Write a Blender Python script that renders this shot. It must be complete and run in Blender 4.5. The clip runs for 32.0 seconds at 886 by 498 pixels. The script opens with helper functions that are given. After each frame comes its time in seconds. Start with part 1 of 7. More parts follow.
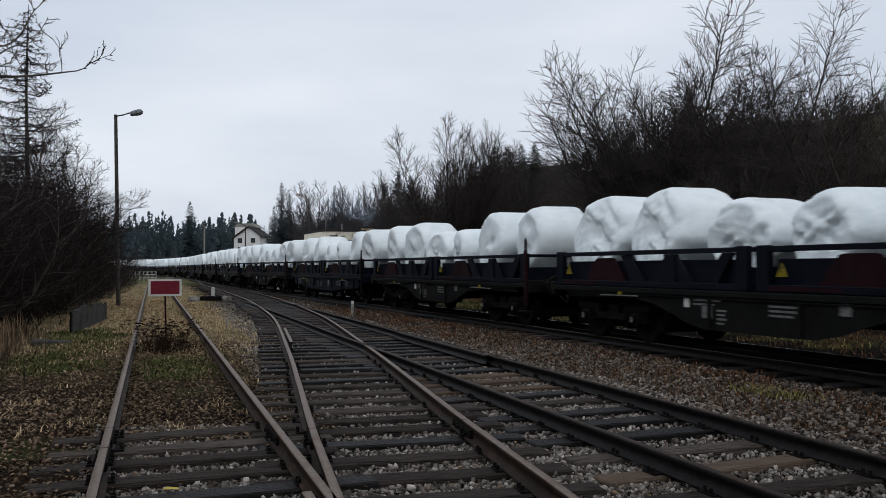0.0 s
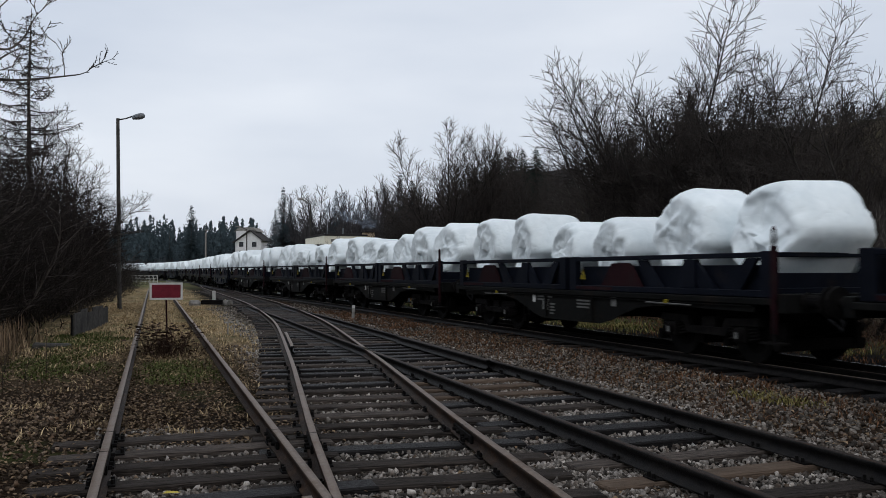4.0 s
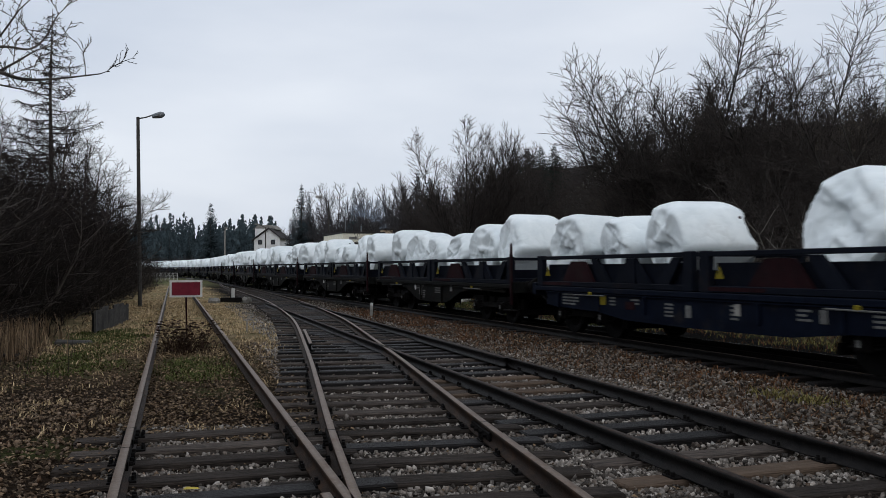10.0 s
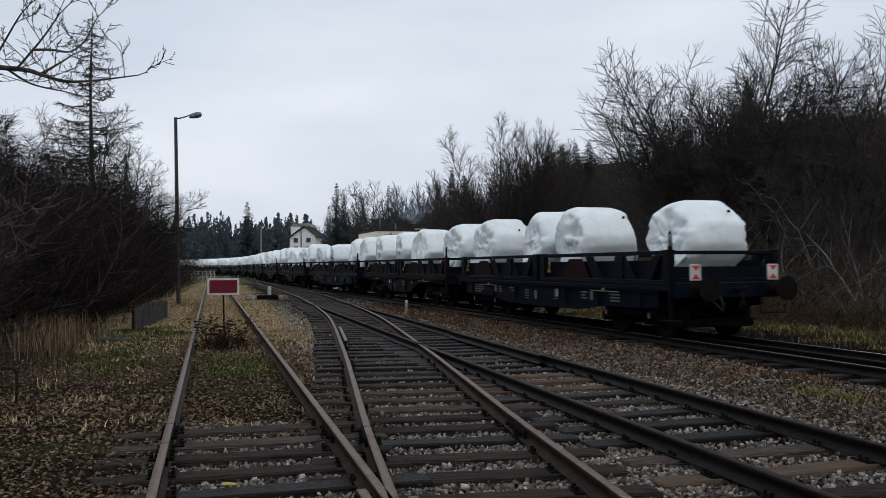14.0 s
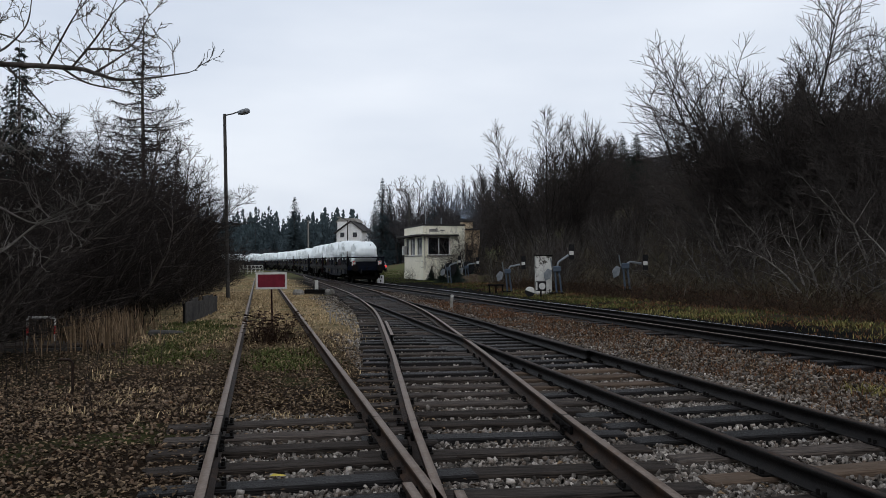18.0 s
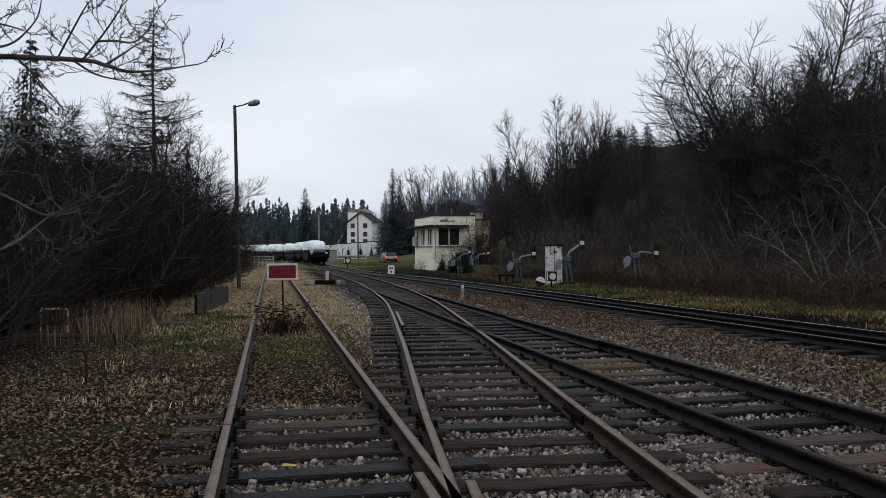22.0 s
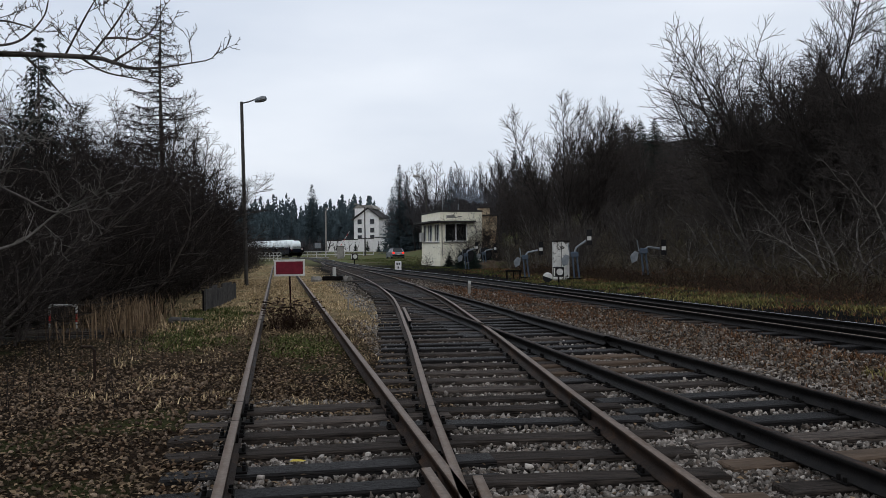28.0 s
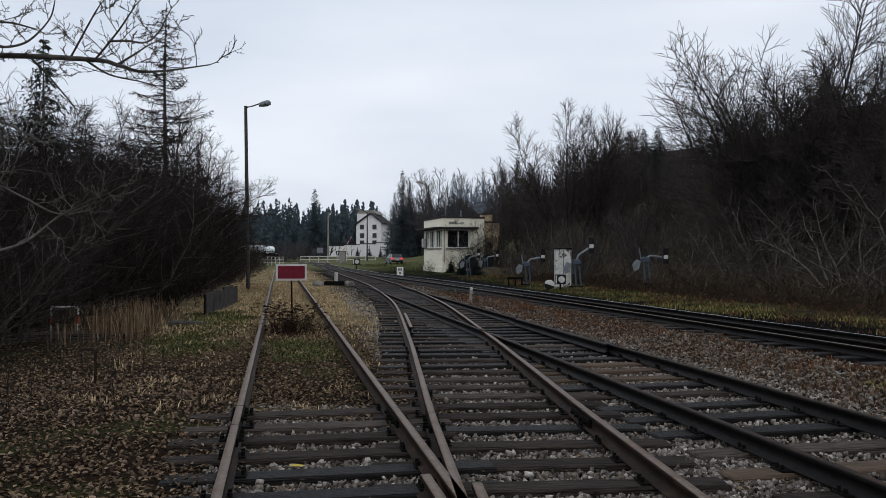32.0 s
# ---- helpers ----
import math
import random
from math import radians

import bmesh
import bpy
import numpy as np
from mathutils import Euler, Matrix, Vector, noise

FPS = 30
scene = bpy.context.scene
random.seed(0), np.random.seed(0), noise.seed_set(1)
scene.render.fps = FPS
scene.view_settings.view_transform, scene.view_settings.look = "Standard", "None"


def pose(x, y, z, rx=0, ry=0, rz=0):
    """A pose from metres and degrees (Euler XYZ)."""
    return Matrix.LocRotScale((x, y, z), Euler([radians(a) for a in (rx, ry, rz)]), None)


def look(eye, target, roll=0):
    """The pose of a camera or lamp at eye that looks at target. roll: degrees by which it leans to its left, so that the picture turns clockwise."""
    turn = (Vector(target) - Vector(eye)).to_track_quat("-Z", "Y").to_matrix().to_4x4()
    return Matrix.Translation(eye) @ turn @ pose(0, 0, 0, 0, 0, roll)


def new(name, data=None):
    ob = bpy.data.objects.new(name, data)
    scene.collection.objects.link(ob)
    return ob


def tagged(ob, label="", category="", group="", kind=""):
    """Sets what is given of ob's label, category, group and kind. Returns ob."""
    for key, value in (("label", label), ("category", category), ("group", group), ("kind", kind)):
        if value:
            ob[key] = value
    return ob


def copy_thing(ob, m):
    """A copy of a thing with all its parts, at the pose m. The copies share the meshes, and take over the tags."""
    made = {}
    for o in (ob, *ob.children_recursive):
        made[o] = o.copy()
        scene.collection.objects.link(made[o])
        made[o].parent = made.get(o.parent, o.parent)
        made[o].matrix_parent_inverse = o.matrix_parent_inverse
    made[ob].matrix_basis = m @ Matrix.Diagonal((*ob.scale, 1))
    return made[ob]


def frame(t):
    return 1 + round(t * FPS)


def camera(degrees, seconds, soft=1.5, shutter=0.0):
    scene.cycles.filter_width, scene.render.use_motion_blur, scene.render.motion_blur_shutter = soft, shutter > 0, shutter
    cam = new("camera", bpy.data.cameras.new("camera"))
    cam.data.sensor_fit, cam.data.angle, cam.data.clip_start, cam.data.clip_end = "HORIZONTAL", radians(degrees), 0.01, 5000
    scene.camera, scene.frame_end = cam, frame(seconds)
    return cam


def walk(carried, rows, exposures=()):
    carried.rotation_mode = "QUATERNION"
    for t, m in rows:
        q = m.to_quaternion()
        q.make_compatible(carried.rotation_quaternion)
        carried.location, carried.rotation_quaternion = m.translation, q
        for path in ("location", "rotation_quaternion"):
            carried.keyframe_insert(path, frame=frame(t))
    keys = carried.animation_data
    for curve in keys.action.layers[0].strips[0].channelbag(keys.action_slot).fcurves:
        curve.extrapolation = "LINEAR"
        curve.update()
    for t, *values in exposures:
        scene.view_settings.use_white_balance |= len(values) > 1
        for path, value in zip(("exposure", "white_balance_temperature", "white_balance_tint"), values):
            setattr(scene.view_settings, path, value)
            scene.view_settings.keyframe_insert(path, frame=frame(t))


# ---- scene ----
cam = camera(55.2, 32.0, soft=0.55, shutter=0.3)

EYE = (0.0, 0.0, 1.525)
TURNS = [
    (0, 91.13, 0.34, -4.37), (0.5, 91.22, 0.39, -4.08), (1, 91.24, 0.43, -3.97),
    (1.5, 91.22, 0.42, -3.92), (2, 91.21, 0.37, -3.99), (2.5, 91.30, 0.23, -4.03),
    (3, 91.37, 0.16, -4.12), (3.5, 91.42, 0.13, -4.24), (5.5, 91.46, 0.15, -4.33),
    (6, 91.43, 0.16, -4.22), (6.5, 91.34, 0.18, -4.09), (7, 91.33, 0.17, -3.90),
    (7.5, 91.29, 0.20, -3.62), (8, 91.22, 0.18, -3.37), (8.5, 91.24, 0.15, -3.32),
    (9, 91.24, 0.17, -3.17), (9.5, 91.29, 0.12, -3.04), (10, 91.28, 0.17, -3.08),
    (10.5, 91.23, 0.22, -3.18), (11, 91.11, 0.22, -3.29), (11.5, 91.13, 0.19, -3.22),
    (12, 91.16, 0.14, -3.00), (12.5, 91.11, 0.09, -2.96), (13, 91.08, 0.06, -2.90),
    (13.5, 91.06, 0.21, -2.24), (14, 91.11, 0.35, -0.75), (14.5, 91.05, 0.42, 0.29),
    (16.5, 90.97, 0.40, 2.05), (17, 90.87, 0.44, 2.22), (17.5, 90.83, 0.43, 2.27),
    (18, 90.76, 0.33, 2.33), (18.5, 90.72, 0.31, 2.47), (19, 90.60, 0.27, 2.64),
    (19.5, 90.50, 0.40, 2.80), (20, 90.38, 0.41, 2.87), (20.5, 90.32, 0.40, 2.98),
    (21, 90.24, 0.41, 3.10), (21.5, 90.25, 0.43, 3.12), (22, 90.12, 0.52, 3.03),
    (22.5, 90.00, 0.58, 3.08), (23, 89.87, 0.61, 3.12), (23.5, 89.78, 0.63, 3.23),
    (24, 89.72, 0.61, 3.29), (24.5, 89.68, 0.62, 3.31), (25, 89.67, 0.63, 3.33),
    (25.5, 89.71, 0.59, 3.42), (27.5, 89.80, 0.77, 3.45), (28, 89.84, 0.66, 3.50),
    (28.5, 89.83, 0.58, 3.58), (29, 89.91, 0.68, 3.57), (29.5, 90.04, 0.64, 3.45),
    (30, 90.08, 0.53, 3.42), (30.5, 90.12, 0.35, 3.45), (31, 90.19, 0.23, 3.59),
    (31.5, 90.25, 0.12, 3.70), (32, 90.26, -0.01, 3.64),
]

walk(cam, [(t, pose(*EYE, rx, ry, rz)) for t, rx, ry, rz in TURNS], [(0.0, -0.1), (13.0, -0.1), (17.0, 0.0), (32.0, 0.0)])

# ---- sky and light: an even overcast ----
world = bpy.data.worlds.new("overcast_sky")
scene.world = world
world.use_nodes = True
wn, wl = world.node_tree.nodes, world.node_tree.links
wn.clear()
w_out = wn.new("ShaderNodeOutputWorld")
w_bg = wn.new("ShaderNodeBackground")
w_sky = wn.new("ShaderNodeTexSky")
w_sky.sky_type, w_sky.sun_disc = "NISHITA", False
w_sky.sun_elevation, w_sky.sun_rotation = radians(24), radians(140)
w_sky.dust_density, w_sky.air_density = 5.0, 1.0
w_co = wn.new("ShaderNodeTexCoord")
w_map = wn.new("ShaderNodeMapping")
w_map.inputs["Scale"].default_value = (1.3, 1.3, 4.5)
w_noise = wn.new("ShaderNodeTexNoise")
w_noise.inputs["Scale"].default_value, w_noise.inputs["Detail"].default_value = 1.6, 5.0
w_noise.inputs["Roughness"].default_value = 0.45
w_ramp = wn.new("ShaderNodeValToRGB")
w_ramp.color_ramp.elements[0].position, w_ramp.color_ramp.elements[0].color = 0.30, (5.75, 6.35, 7.4, 1)
w_ramp.color_ramp.elements[1].position, w_ramp.color_ramp.elements[1].color = 0.68, (7.9, 8.35, 9.1, 1)
w_mix = wn.new("ShaderNodeMix")
w_mix.data_type = "RGBA"
w_mix.inputs[0].default_value = 0.9
wl.new(w_co.outputs["Generated"], w_map.inputs["Vector"])
wl.new(w_map.outputs["Vector"], w_noise.inputs["Vector"])
wl.new(w_noise.outputs["Fac"], w_ramp.inputs["Fac"])
wl.new(w_sky.outputs["Color"], w_mix.inputs[6])
wl.new(w_ramp.outputs["Color"], w_mix.inputs[7])
wl.new(w_mix.outputs[2], w_bg.inputs["Color"])
w_bg.inputs["Strength"].default_value = 0.116
wl.new(w_bg.outputs["Background"], w_out.inputs["Surface"])

sun_data = bpy.data.lights.new("sun", "SUN")
sun_data.energy, sun_data.angle, sun_data.color = 0.5, radians(40), (1.0, 0.97, 0.93)
sun = new("sun", sun_data)
sun.matrix_world = look((-30, -40, 60), (0, 10, 0))


# ---- materials ----
def mat(name, low, high, scale=8.0, rough=0.8, metal=0.0, bump=0.0, bump_scale=60.0, stain=None, stain_scale=1.5, stain_at=(0.5, 0.7),
        per_piece=0.0, spec=0.05, coords="Object", stretch=(1, 1, 1), detail=5.0, islands=False, rough_var=0.1):
    """Two-scale procedural surface: grain between low and high, stains on top, fine relief."""
    m = bpy.data.materials.new(name)
    m.use_nodes = True
    n, l = m.node_tree.nodes, m.node_tree.links
    b = n["Principled BSDF"]
    b.inputs["Metallic"].default_value = metal
    b.inputs["Specular IOR Level"].default_value = spec
    co = n.new("ShaderNodeTexCoord")
    mp = n.new("ShaderNodeMapping")
    mp.inputs["Scale"].default_value = stretch
    l.new(co.outputs[coords], mp.inputs["Vector"])
    vec = mp.outputs["Vector"]
    if per_piece:
        info = n.new("ShaderNodeObjectInfo") if not islands else n.new("ShaderNodeNewGeometry")
        rnd = info.outputs["Random"] if not islands else info.outputs["Random Per Island"]
        shift = n.new("ShaderNodeVectorMath")
        shift.operation = "MULTIPLY_ADD"
        comb = n.new("ShaderNodeCombineXYZ")
        l.new(rnd, comb.inputs[0]), l.new(rnd, comb.inputs[1])
        l.new(comb.outputs[0], shift.inputs[0])
        shift.inputs[1].default_value = (37, 53, 0)
        l.new(vec, shift.inputs[2])
        vec = shift.outputs[0]
    t1 = n.new("ShaderNodeTexNoise")
    t1.inputs["Scale"].default_value, t1.inputs["Detail"].default_value = scale, detail
    t1.inputs["Roughness"].default_value = 0.65
    l.new(vec, t1.inputs["Vector"])
    r1 = n.new("ShaderNodeValToRGB")
    r1.color_ramp.elements[0].position, r1.color_ramp.elements[0].color = 0.32, (*low, 1)
    r1.color_ramp.elements[1].position, r1.color_ramp.elements[1].color = 0.68, (*high, 1)
    l.new(t1.outputs["Fac"], r1.inputs["Fac"])
    col = r1.outputs["Color"]
    if stain:
        t2 = n.new("ShaderNodeTexNoise")
        t2.inputs["Scale"].default_value, t2.inputs["Detail"].default_value = stain_scale, 6.0
        t2.inputs["Roughness"].default_value = 0.7
        l.new(vec, t2.inputs["Vector"])
        r2 = n.new("ShaderNodeValToRGB")
        r2.color_ramp.elements[0].position, r2.color_ramp.elements[0].color = stain_at[0], (0, 0, 0, 1)
        r2.color_ramp.elements[1].position, r2.color_ramp.elements[1].color = stain_at[1], (1, 1, 1, 1)
        l.new(t2.outputs["Fac"], r2.inputs["Fac"])
        mx = n.new("ShaderNodeMix")
        mx.data_type = "RGBA"
        l.new(r2.outputs["Color"], mx.inputs[0])
        l.new(col, mx.inputs[6])
        mx.inputs[7].default_value = (*stain, 1)
        col = mx.outputs[2]
    if per_piece:
        hs = n.new("ShaderNodeHueSaturation")
        mr = n.new("ShaderNodeMapRange")
        mr.inputs["To Min"].default_value, mr.inputs["To Max"].default_value = 1 - per_piece, 1 + per_piece
        l.new(rnd, mr.inputs["Value"])
        l.new(mr.outputs["Result"], hs.inputs["Value"])
        l.new(col, hs.inputs["Color"])
        col = hs.outputs["Color"]
    l.new(col, b.inputs["Base Color"])
    rr = n.new("ShaderNodeMapRange")
    rr.inputs["To Min"].default_value, rr.inputs["To Max"].default_value = max(0.02, rough - rough_var), min(1, rough + rough_var)
    l.new(t1.outputs["Fac"], rr.inputs["Value"])
    l.new(rr.outputs["Result"], b.inputs["Roughness"])
    if bump:
        t3 = n.new("ShaderNodeTexNoise")
        t3.inputs["Scale"].default_value, t3.inputs["Detail"].default_value = bump_scale, 4.0
        l.new(vec, t3.inputs["Vector"])
        bp = n.new("ShaderNodeBump")
        bp.inputs["Strength"].default_value, bp.inputs["Distance"].default_value = bump, 0.02
        l.new(t3.outputs["Fac"], bp.inputs["Height"])
        l.new(bp.outputs["Normal"], b.inputs["Normal"])
    return m


def glow(name, colour, strength):
    m = mat(name, colour, colour)
    b = m.node_tree.nodes["Principled BSDF"]
    b.inputs["Emission Color"].default_value, b.inputs["Emission Strength"].default_value = (*colour, 1), strength
    return m


M = {}
M["rail"] = mat("rusty_rail_steel", (0.0112, 0.008, 0.0068), (0.036, 0.0248, 0.0192), 14, 0.6, 0.2, 0.3, 90, (0.06, 0.034, 0.021), 3)
M["rail_dark"] = mat("oily_rail_steel", (0.006, 0.006, 0.0065), (0.020, 0.018, 0.017), 10, 0.5, 0.3, 0.3, 90)
M["rail_top"] = mat("worn_rail_head", (0.098, 0.073, 0.057), (0.20, 0.157, 0.126), 20, 0.5, 0.4, 0.1, 90, (0.10, 0.062, 0.040), 4)
M["rail_bright"] = mat("polished_rail_head", (0.42, 0.42, 0.43), (0.62, 0.62, 0.63), 20, 0.22, 1.0)
M["sleeper"] = mat("weathered_oak_sleeper", (0.0118, 0.0102, 0.0095), (0.082, 0.068, 0.059), 16, 0.85, 0, 1.0, 30, (0.10, 0.082, 0.068), 2, (0.58, 0.82), 0.5, stretch=(0.25, 3, 3))
M["sleeper_dark"] = mat("oily_oak_sleeper", (0.003, 0.0028, 0.0028), (0.019, 0.017, 0.017), 16, 0.6, 0, 1.0, 30, None, 2, (0.5, 0.7), 0.4, stretch=(0.25, 3, 3), spec=0.12)
M["sleeper_new"] = mat("bare_tan_sleeper", (0.058, 0.041, 0.030), (0.135, 0.099, 0.074), 14, 0.85, 0, 0.7, 30, (0.06, 0.05, 0.04), 2.5, (0.5, 0.75), 0.3, stretch=(0.25, 3, 3))
M["ballast"] = mat("ballast_stone", (0.022, 0.019, 0.017), (0.34, 0.31, 0.28), 9, 0.92, 0, 0.6, 40, (0.050, 0.034, 0.024), 0.8, (0.45, 0.66), 0.8, islands=True)
M["shoulder"] = mat("grimy_ballast_stone", (0.022, 0.018, 0.015), (0.225, 0.20, 0.175), 9, 0.92, 0, 0.6, 40, (0.06, 0.034, 0.02), 0.6, (0.48, 0.66), 0.8, islands=True)
# Darker than bare iron: shade beneath the wagons is put into this colour.
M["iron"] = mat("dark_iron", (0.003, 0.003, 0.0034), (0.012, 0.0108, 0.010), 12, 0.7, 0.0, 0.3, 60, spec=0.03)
M["bark"] = mat("grey_brown_bark", (0.028, 0.0245, 0.0225), (0.11, 0.097, 0.087), 6, 0.95, 0, 0.6, 30, (0.06, 0.056, 0.046), 1.3, (0.6, 0.8), 0.2)
M["twig"] = mat("brown_twig", (0.010, 0.0082, 0.0078), (0.040, 0.033, 0.030), 3, 0.95, 0, 0, 1, None, 1, (0.5, 0.7), 0.25)
M["needle"] = mat("spruce_needle", (0.010, 0.016, 0.0145), (0.036, 0.050, 0.042), 2, 0.85, 0, 0, 1, None, 1, (0.5, 0.7), 0.3)
M["white_sheet"] = mat("white_tarpaulin", (0.66, 0.725, 0.75), (0.80, 0.855, 0.87), 2, 0.38, 0, 0.05, 5, (0.46, 0.48, 0.48), 1.1, (0.60, 0.85), 0.06, spec=0.4)
# Grimy steel, its colour darkened further for the shade low on the wagons.
M["wagon_grey"] = mat("grimy_shade_grey_steel", (0.00288, 0.003072, 0.003072), (0.00896, 0.00896, 0.00832), 3, 0.65, 0, 0.2, 30, (0.018, 0.013, 0.010), 1.3, (0.55, 0.75), 0.15)
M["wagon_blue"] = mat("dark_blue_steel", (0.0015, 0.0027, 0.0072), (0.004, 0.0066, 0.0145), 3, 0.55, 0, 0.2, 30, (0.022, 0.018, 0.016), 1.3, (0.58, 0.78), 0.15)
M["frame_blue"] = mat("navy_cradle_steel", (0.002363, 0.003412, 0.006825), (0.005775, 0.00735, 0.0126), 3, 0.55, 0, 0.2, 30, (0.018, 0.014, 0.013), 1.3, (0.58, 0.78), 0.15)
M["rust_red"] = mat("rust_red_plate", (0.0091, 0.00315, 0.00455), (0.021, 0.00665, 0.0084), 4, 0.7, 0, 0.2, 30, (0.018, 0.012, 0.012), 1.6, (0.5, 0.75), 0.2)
# Running-gear steel near black, with its under-wagon shade included in the colour.
M["wheel"] = mat("shade_dark_wheel_steel", (0.0025, 0.0025, 0.0025), (0.008, 0.0072, 0.007), 8, 0.65, 0.0, 0.2, 50, spec=0.03)
M["white_paint"] = mat("dirty_white_paint", (0.36, 0.36, 0.35), (0.56, 0.56, 0.54), 6, 0.6, 0, 0.1, 40, (0.20, 0.18, 0.155), 3, (0.55, 0.75))
M["flaking"] = mat("flaking_white_paint", (0.44, 0.44, 0.42), (0.60, 0.60, 0.57), 5, 0.7, 0, 0.3, 30, (0.075, 0.07, 0.062), 3.2, (0.55, 0.60))
M["yellow"] = mat("yellow_paint", (0.14, 0.1085, 0.0105), (0.224, 0.182, 0.021), 6, 0.6, 0, 0.1, 40, (0.10, 0.075, 0.02), 4, (0.55, 0.75))
M["red"] = mat("red_paint", (0.42, 0.03, 0.03), (0.55, 0.05, 0.05), 6, 0.5)
M["sign_red"] = mat("maroon_enamel", (0.105, 0.012, 0.022), (0.15, 0.02, 0.032), 5, 0.5, 0, 0.05, 30, (0.08, 0.015, 0.02), 4)
M["black"] = mat("black_paint", (0.008, 0.008, 0.009), (0.02, 0.02, 0.021), 8, 0.5)
M["concrete"] = mat("weathered_concrete", (0.16, 0.155, 0.145), (0.30, 0.29, 0.27), 6, 0.9, 0, 0.4, 50, (0.09, 0.085, 0.075), 1.5)
M["concrete_dark"] = mat("dark_concrete", (0.035, 0.034, 0.033), (0.09, 0.085, 0.08), 6, 0.9, 0, 0.4, 50, (0.03, 0.03, 0.03), 1.5)
M["cream"] = mat("cream_render", (0.7072, 0.676, 0.5408), (0.8528, 0.8216, 0.6864), 3, 0.85, 0, 0.2, 60, (0.36, 0.31, 0.22), 1.1, (0.58, 0.75))
M["white_wall"] = mat("white_render", (0.60, 0.60, 0.60), (0.74, 0.74, 0.74), 2, 0.85, 0, 0.1, 40, (0.45, 0.44, 0.42), 0.6, (0.6, 0.8))
M["roof"] = mat("dark_roof", (0.022, 0.021, 0.022), (0.06, 0.056, 0.054), 4, 0.8, 0, 0.3, 20)
M["glass"] = mat("window_glass", (0.006, 0.008, 0.009), (0.012, 0.014, 0.016), 2, 0.08, 0, 0, 1, spec=0.5)
M["grey_steel"] = mat("galvanised_grey", (0.13, 0.145, 0.16), (0.22, 0.24, 0.26), 6, 0.5, 0.4, 0.1, 40, (0.10, 0.075, 0.055), 2.5, (0.55, 0.75))
M["blue_steel"] = mat("blue_grey_paint", (0.045, 0.06375, 0.09), (0.0825, 0.105, 0.135), 6, 0.6, 0.1, 0.1, 40, (0.06, 0.045, 0.035), 3, (0.55, 0.75))
M["dry_grass"] = mat("dry_straw_grass", (0.20, 0.146, 0.086), (0.54, 0.415, 0.25), 3, 0.95, 0, 0, 1, None, 1, (0.5, 0.7), 0.45, islands=True)
M["green_grass"] = mat("green_grass_blade", (0.028, 0.040, 0.012), (0.092, 0.100, 0.034), 3, 0.95, 0, 0, 1, None, 1, (0.5, 0.7), 0.4, islands=True)
M["yellow_grass"] = mat("yellowed_grass", (0.07, 0.066, 0.022), (0.21, 0.178, 0.07), 3, 0.95, 0, 0, 1, None, 1, (0.5, 0.7), 0.5, islands=True)
M["red_weed"] = mat("russet_weed", (0.05, 0.026, 0.015), (0.15, 0.078, 0.042), 3, 0.95, 0, 0, 1, None, 1, (0.5, 0.7), 0.5, islands=True)
M["leaf"] = mat("fallen_brown_leaf", (0.040, 0.027, 0.018), (0.20, 0.142, 0.088), 3, 0.9, 0, 0, 1, None, 1, (0.5, 0.7), 0.65, islands=True)
M["gravel"] = mat("leafy_gravel", (0.0175, 0.0125, 0.01), (0.2313, 0.1725, 0.125), 7, 0.92, 0, 0.5, 40, (0.07, 0.040, 0.023), 0.8, (0.45, 0.65), 0.8, islands=True)
M["leaf_dark"] = mat("withered_dock", (0.020, 0.012, 0.009), (0.055, 0.034, 0.024), 3, 0.95, 0, 0, 1, None, 1, (0.5, 0.7), 0.4, islands=True)
M["yellow_leaf"] = mat("yellow_leaf", (0.35, 0.27, 0.05), (0.45, 0.36, 0.08), 20, 0.8)
# Nearly black brown: the wood's shaded inside is put into the twigs' colour.
M["undergrowth"] = mat("shaded_brown_undergrowth", (0.0045, 0.0036, 0.0034), (0.032, 0.025, 0.0215), 0.4, 0.95, 0, 0, 1, (0.022, 0.021, 0.012), 0.12, (0.5, 0.7), 0.8, islands=True)
M["scrub"] = mat("bank_scrub_twig", (0.027, 0.023, 0.0205), (0.148, 0.124, 0.109), 0.4, 0.95, 0, 0, 1, (0.062, 0.058, 0.034), 0.10, (0.45, 0.65), 0.55, islands=True)
M["branch"] = mat("grey_branch", (0.019, 0.0172, 0.016), (0.066, 0.060, 0.0555), 3, 0.95, 0, 0, 1, None, 1, (0.5, 0.7), 0.25)
# Twigs greyed and lightened for far trees: distance haze is in this colour.
M["hazy_twig"] = mat("hazed_grey_twig", (0.034, 0.033, 0.036), (0.085, 0.080, 0.084), 0.2, 0.95, 0, 0, 1, None, 1, (0.5, 0.7), 0.3, islands=True)
M["bramble"] = mat("brown_bramble", (0.013, 0.0085, 0.0065), (0.062, 0.040, 0.030), 0.6, 0.95, 0, 0, 1, (0.040, 0.038, 0.018), 0.25, (0.5, 0.7), 0.6, islands=True)
M["earth"] = mat("brown_earth", (0.028, 0.020, 0.014), (0.10, 0.075, 0.052), 5, 0.95, 0, 0.9, 20, (0.045, 0.05, 0.022), 1.2, (0.5, 0.65))
M["ochre"] = mat("stained_ochre_render", (0.33, 0.235, 0.15), (0.66, 0.54, 0.38), 2.2, 0.9, 0, 0.3, 50, (0.20, 0.125, 0.08), 0.9, (0.48, 0.68))
M["silver"] = mat("silver_car_paint", (0.13, 0.145, 0.165), (0.18, 0.195, 0.215), 5, 0.3, 0.3, 0, 1, (0.10, 0.10, 0.10), 2, (0.6, 0.8), spec=0.5)
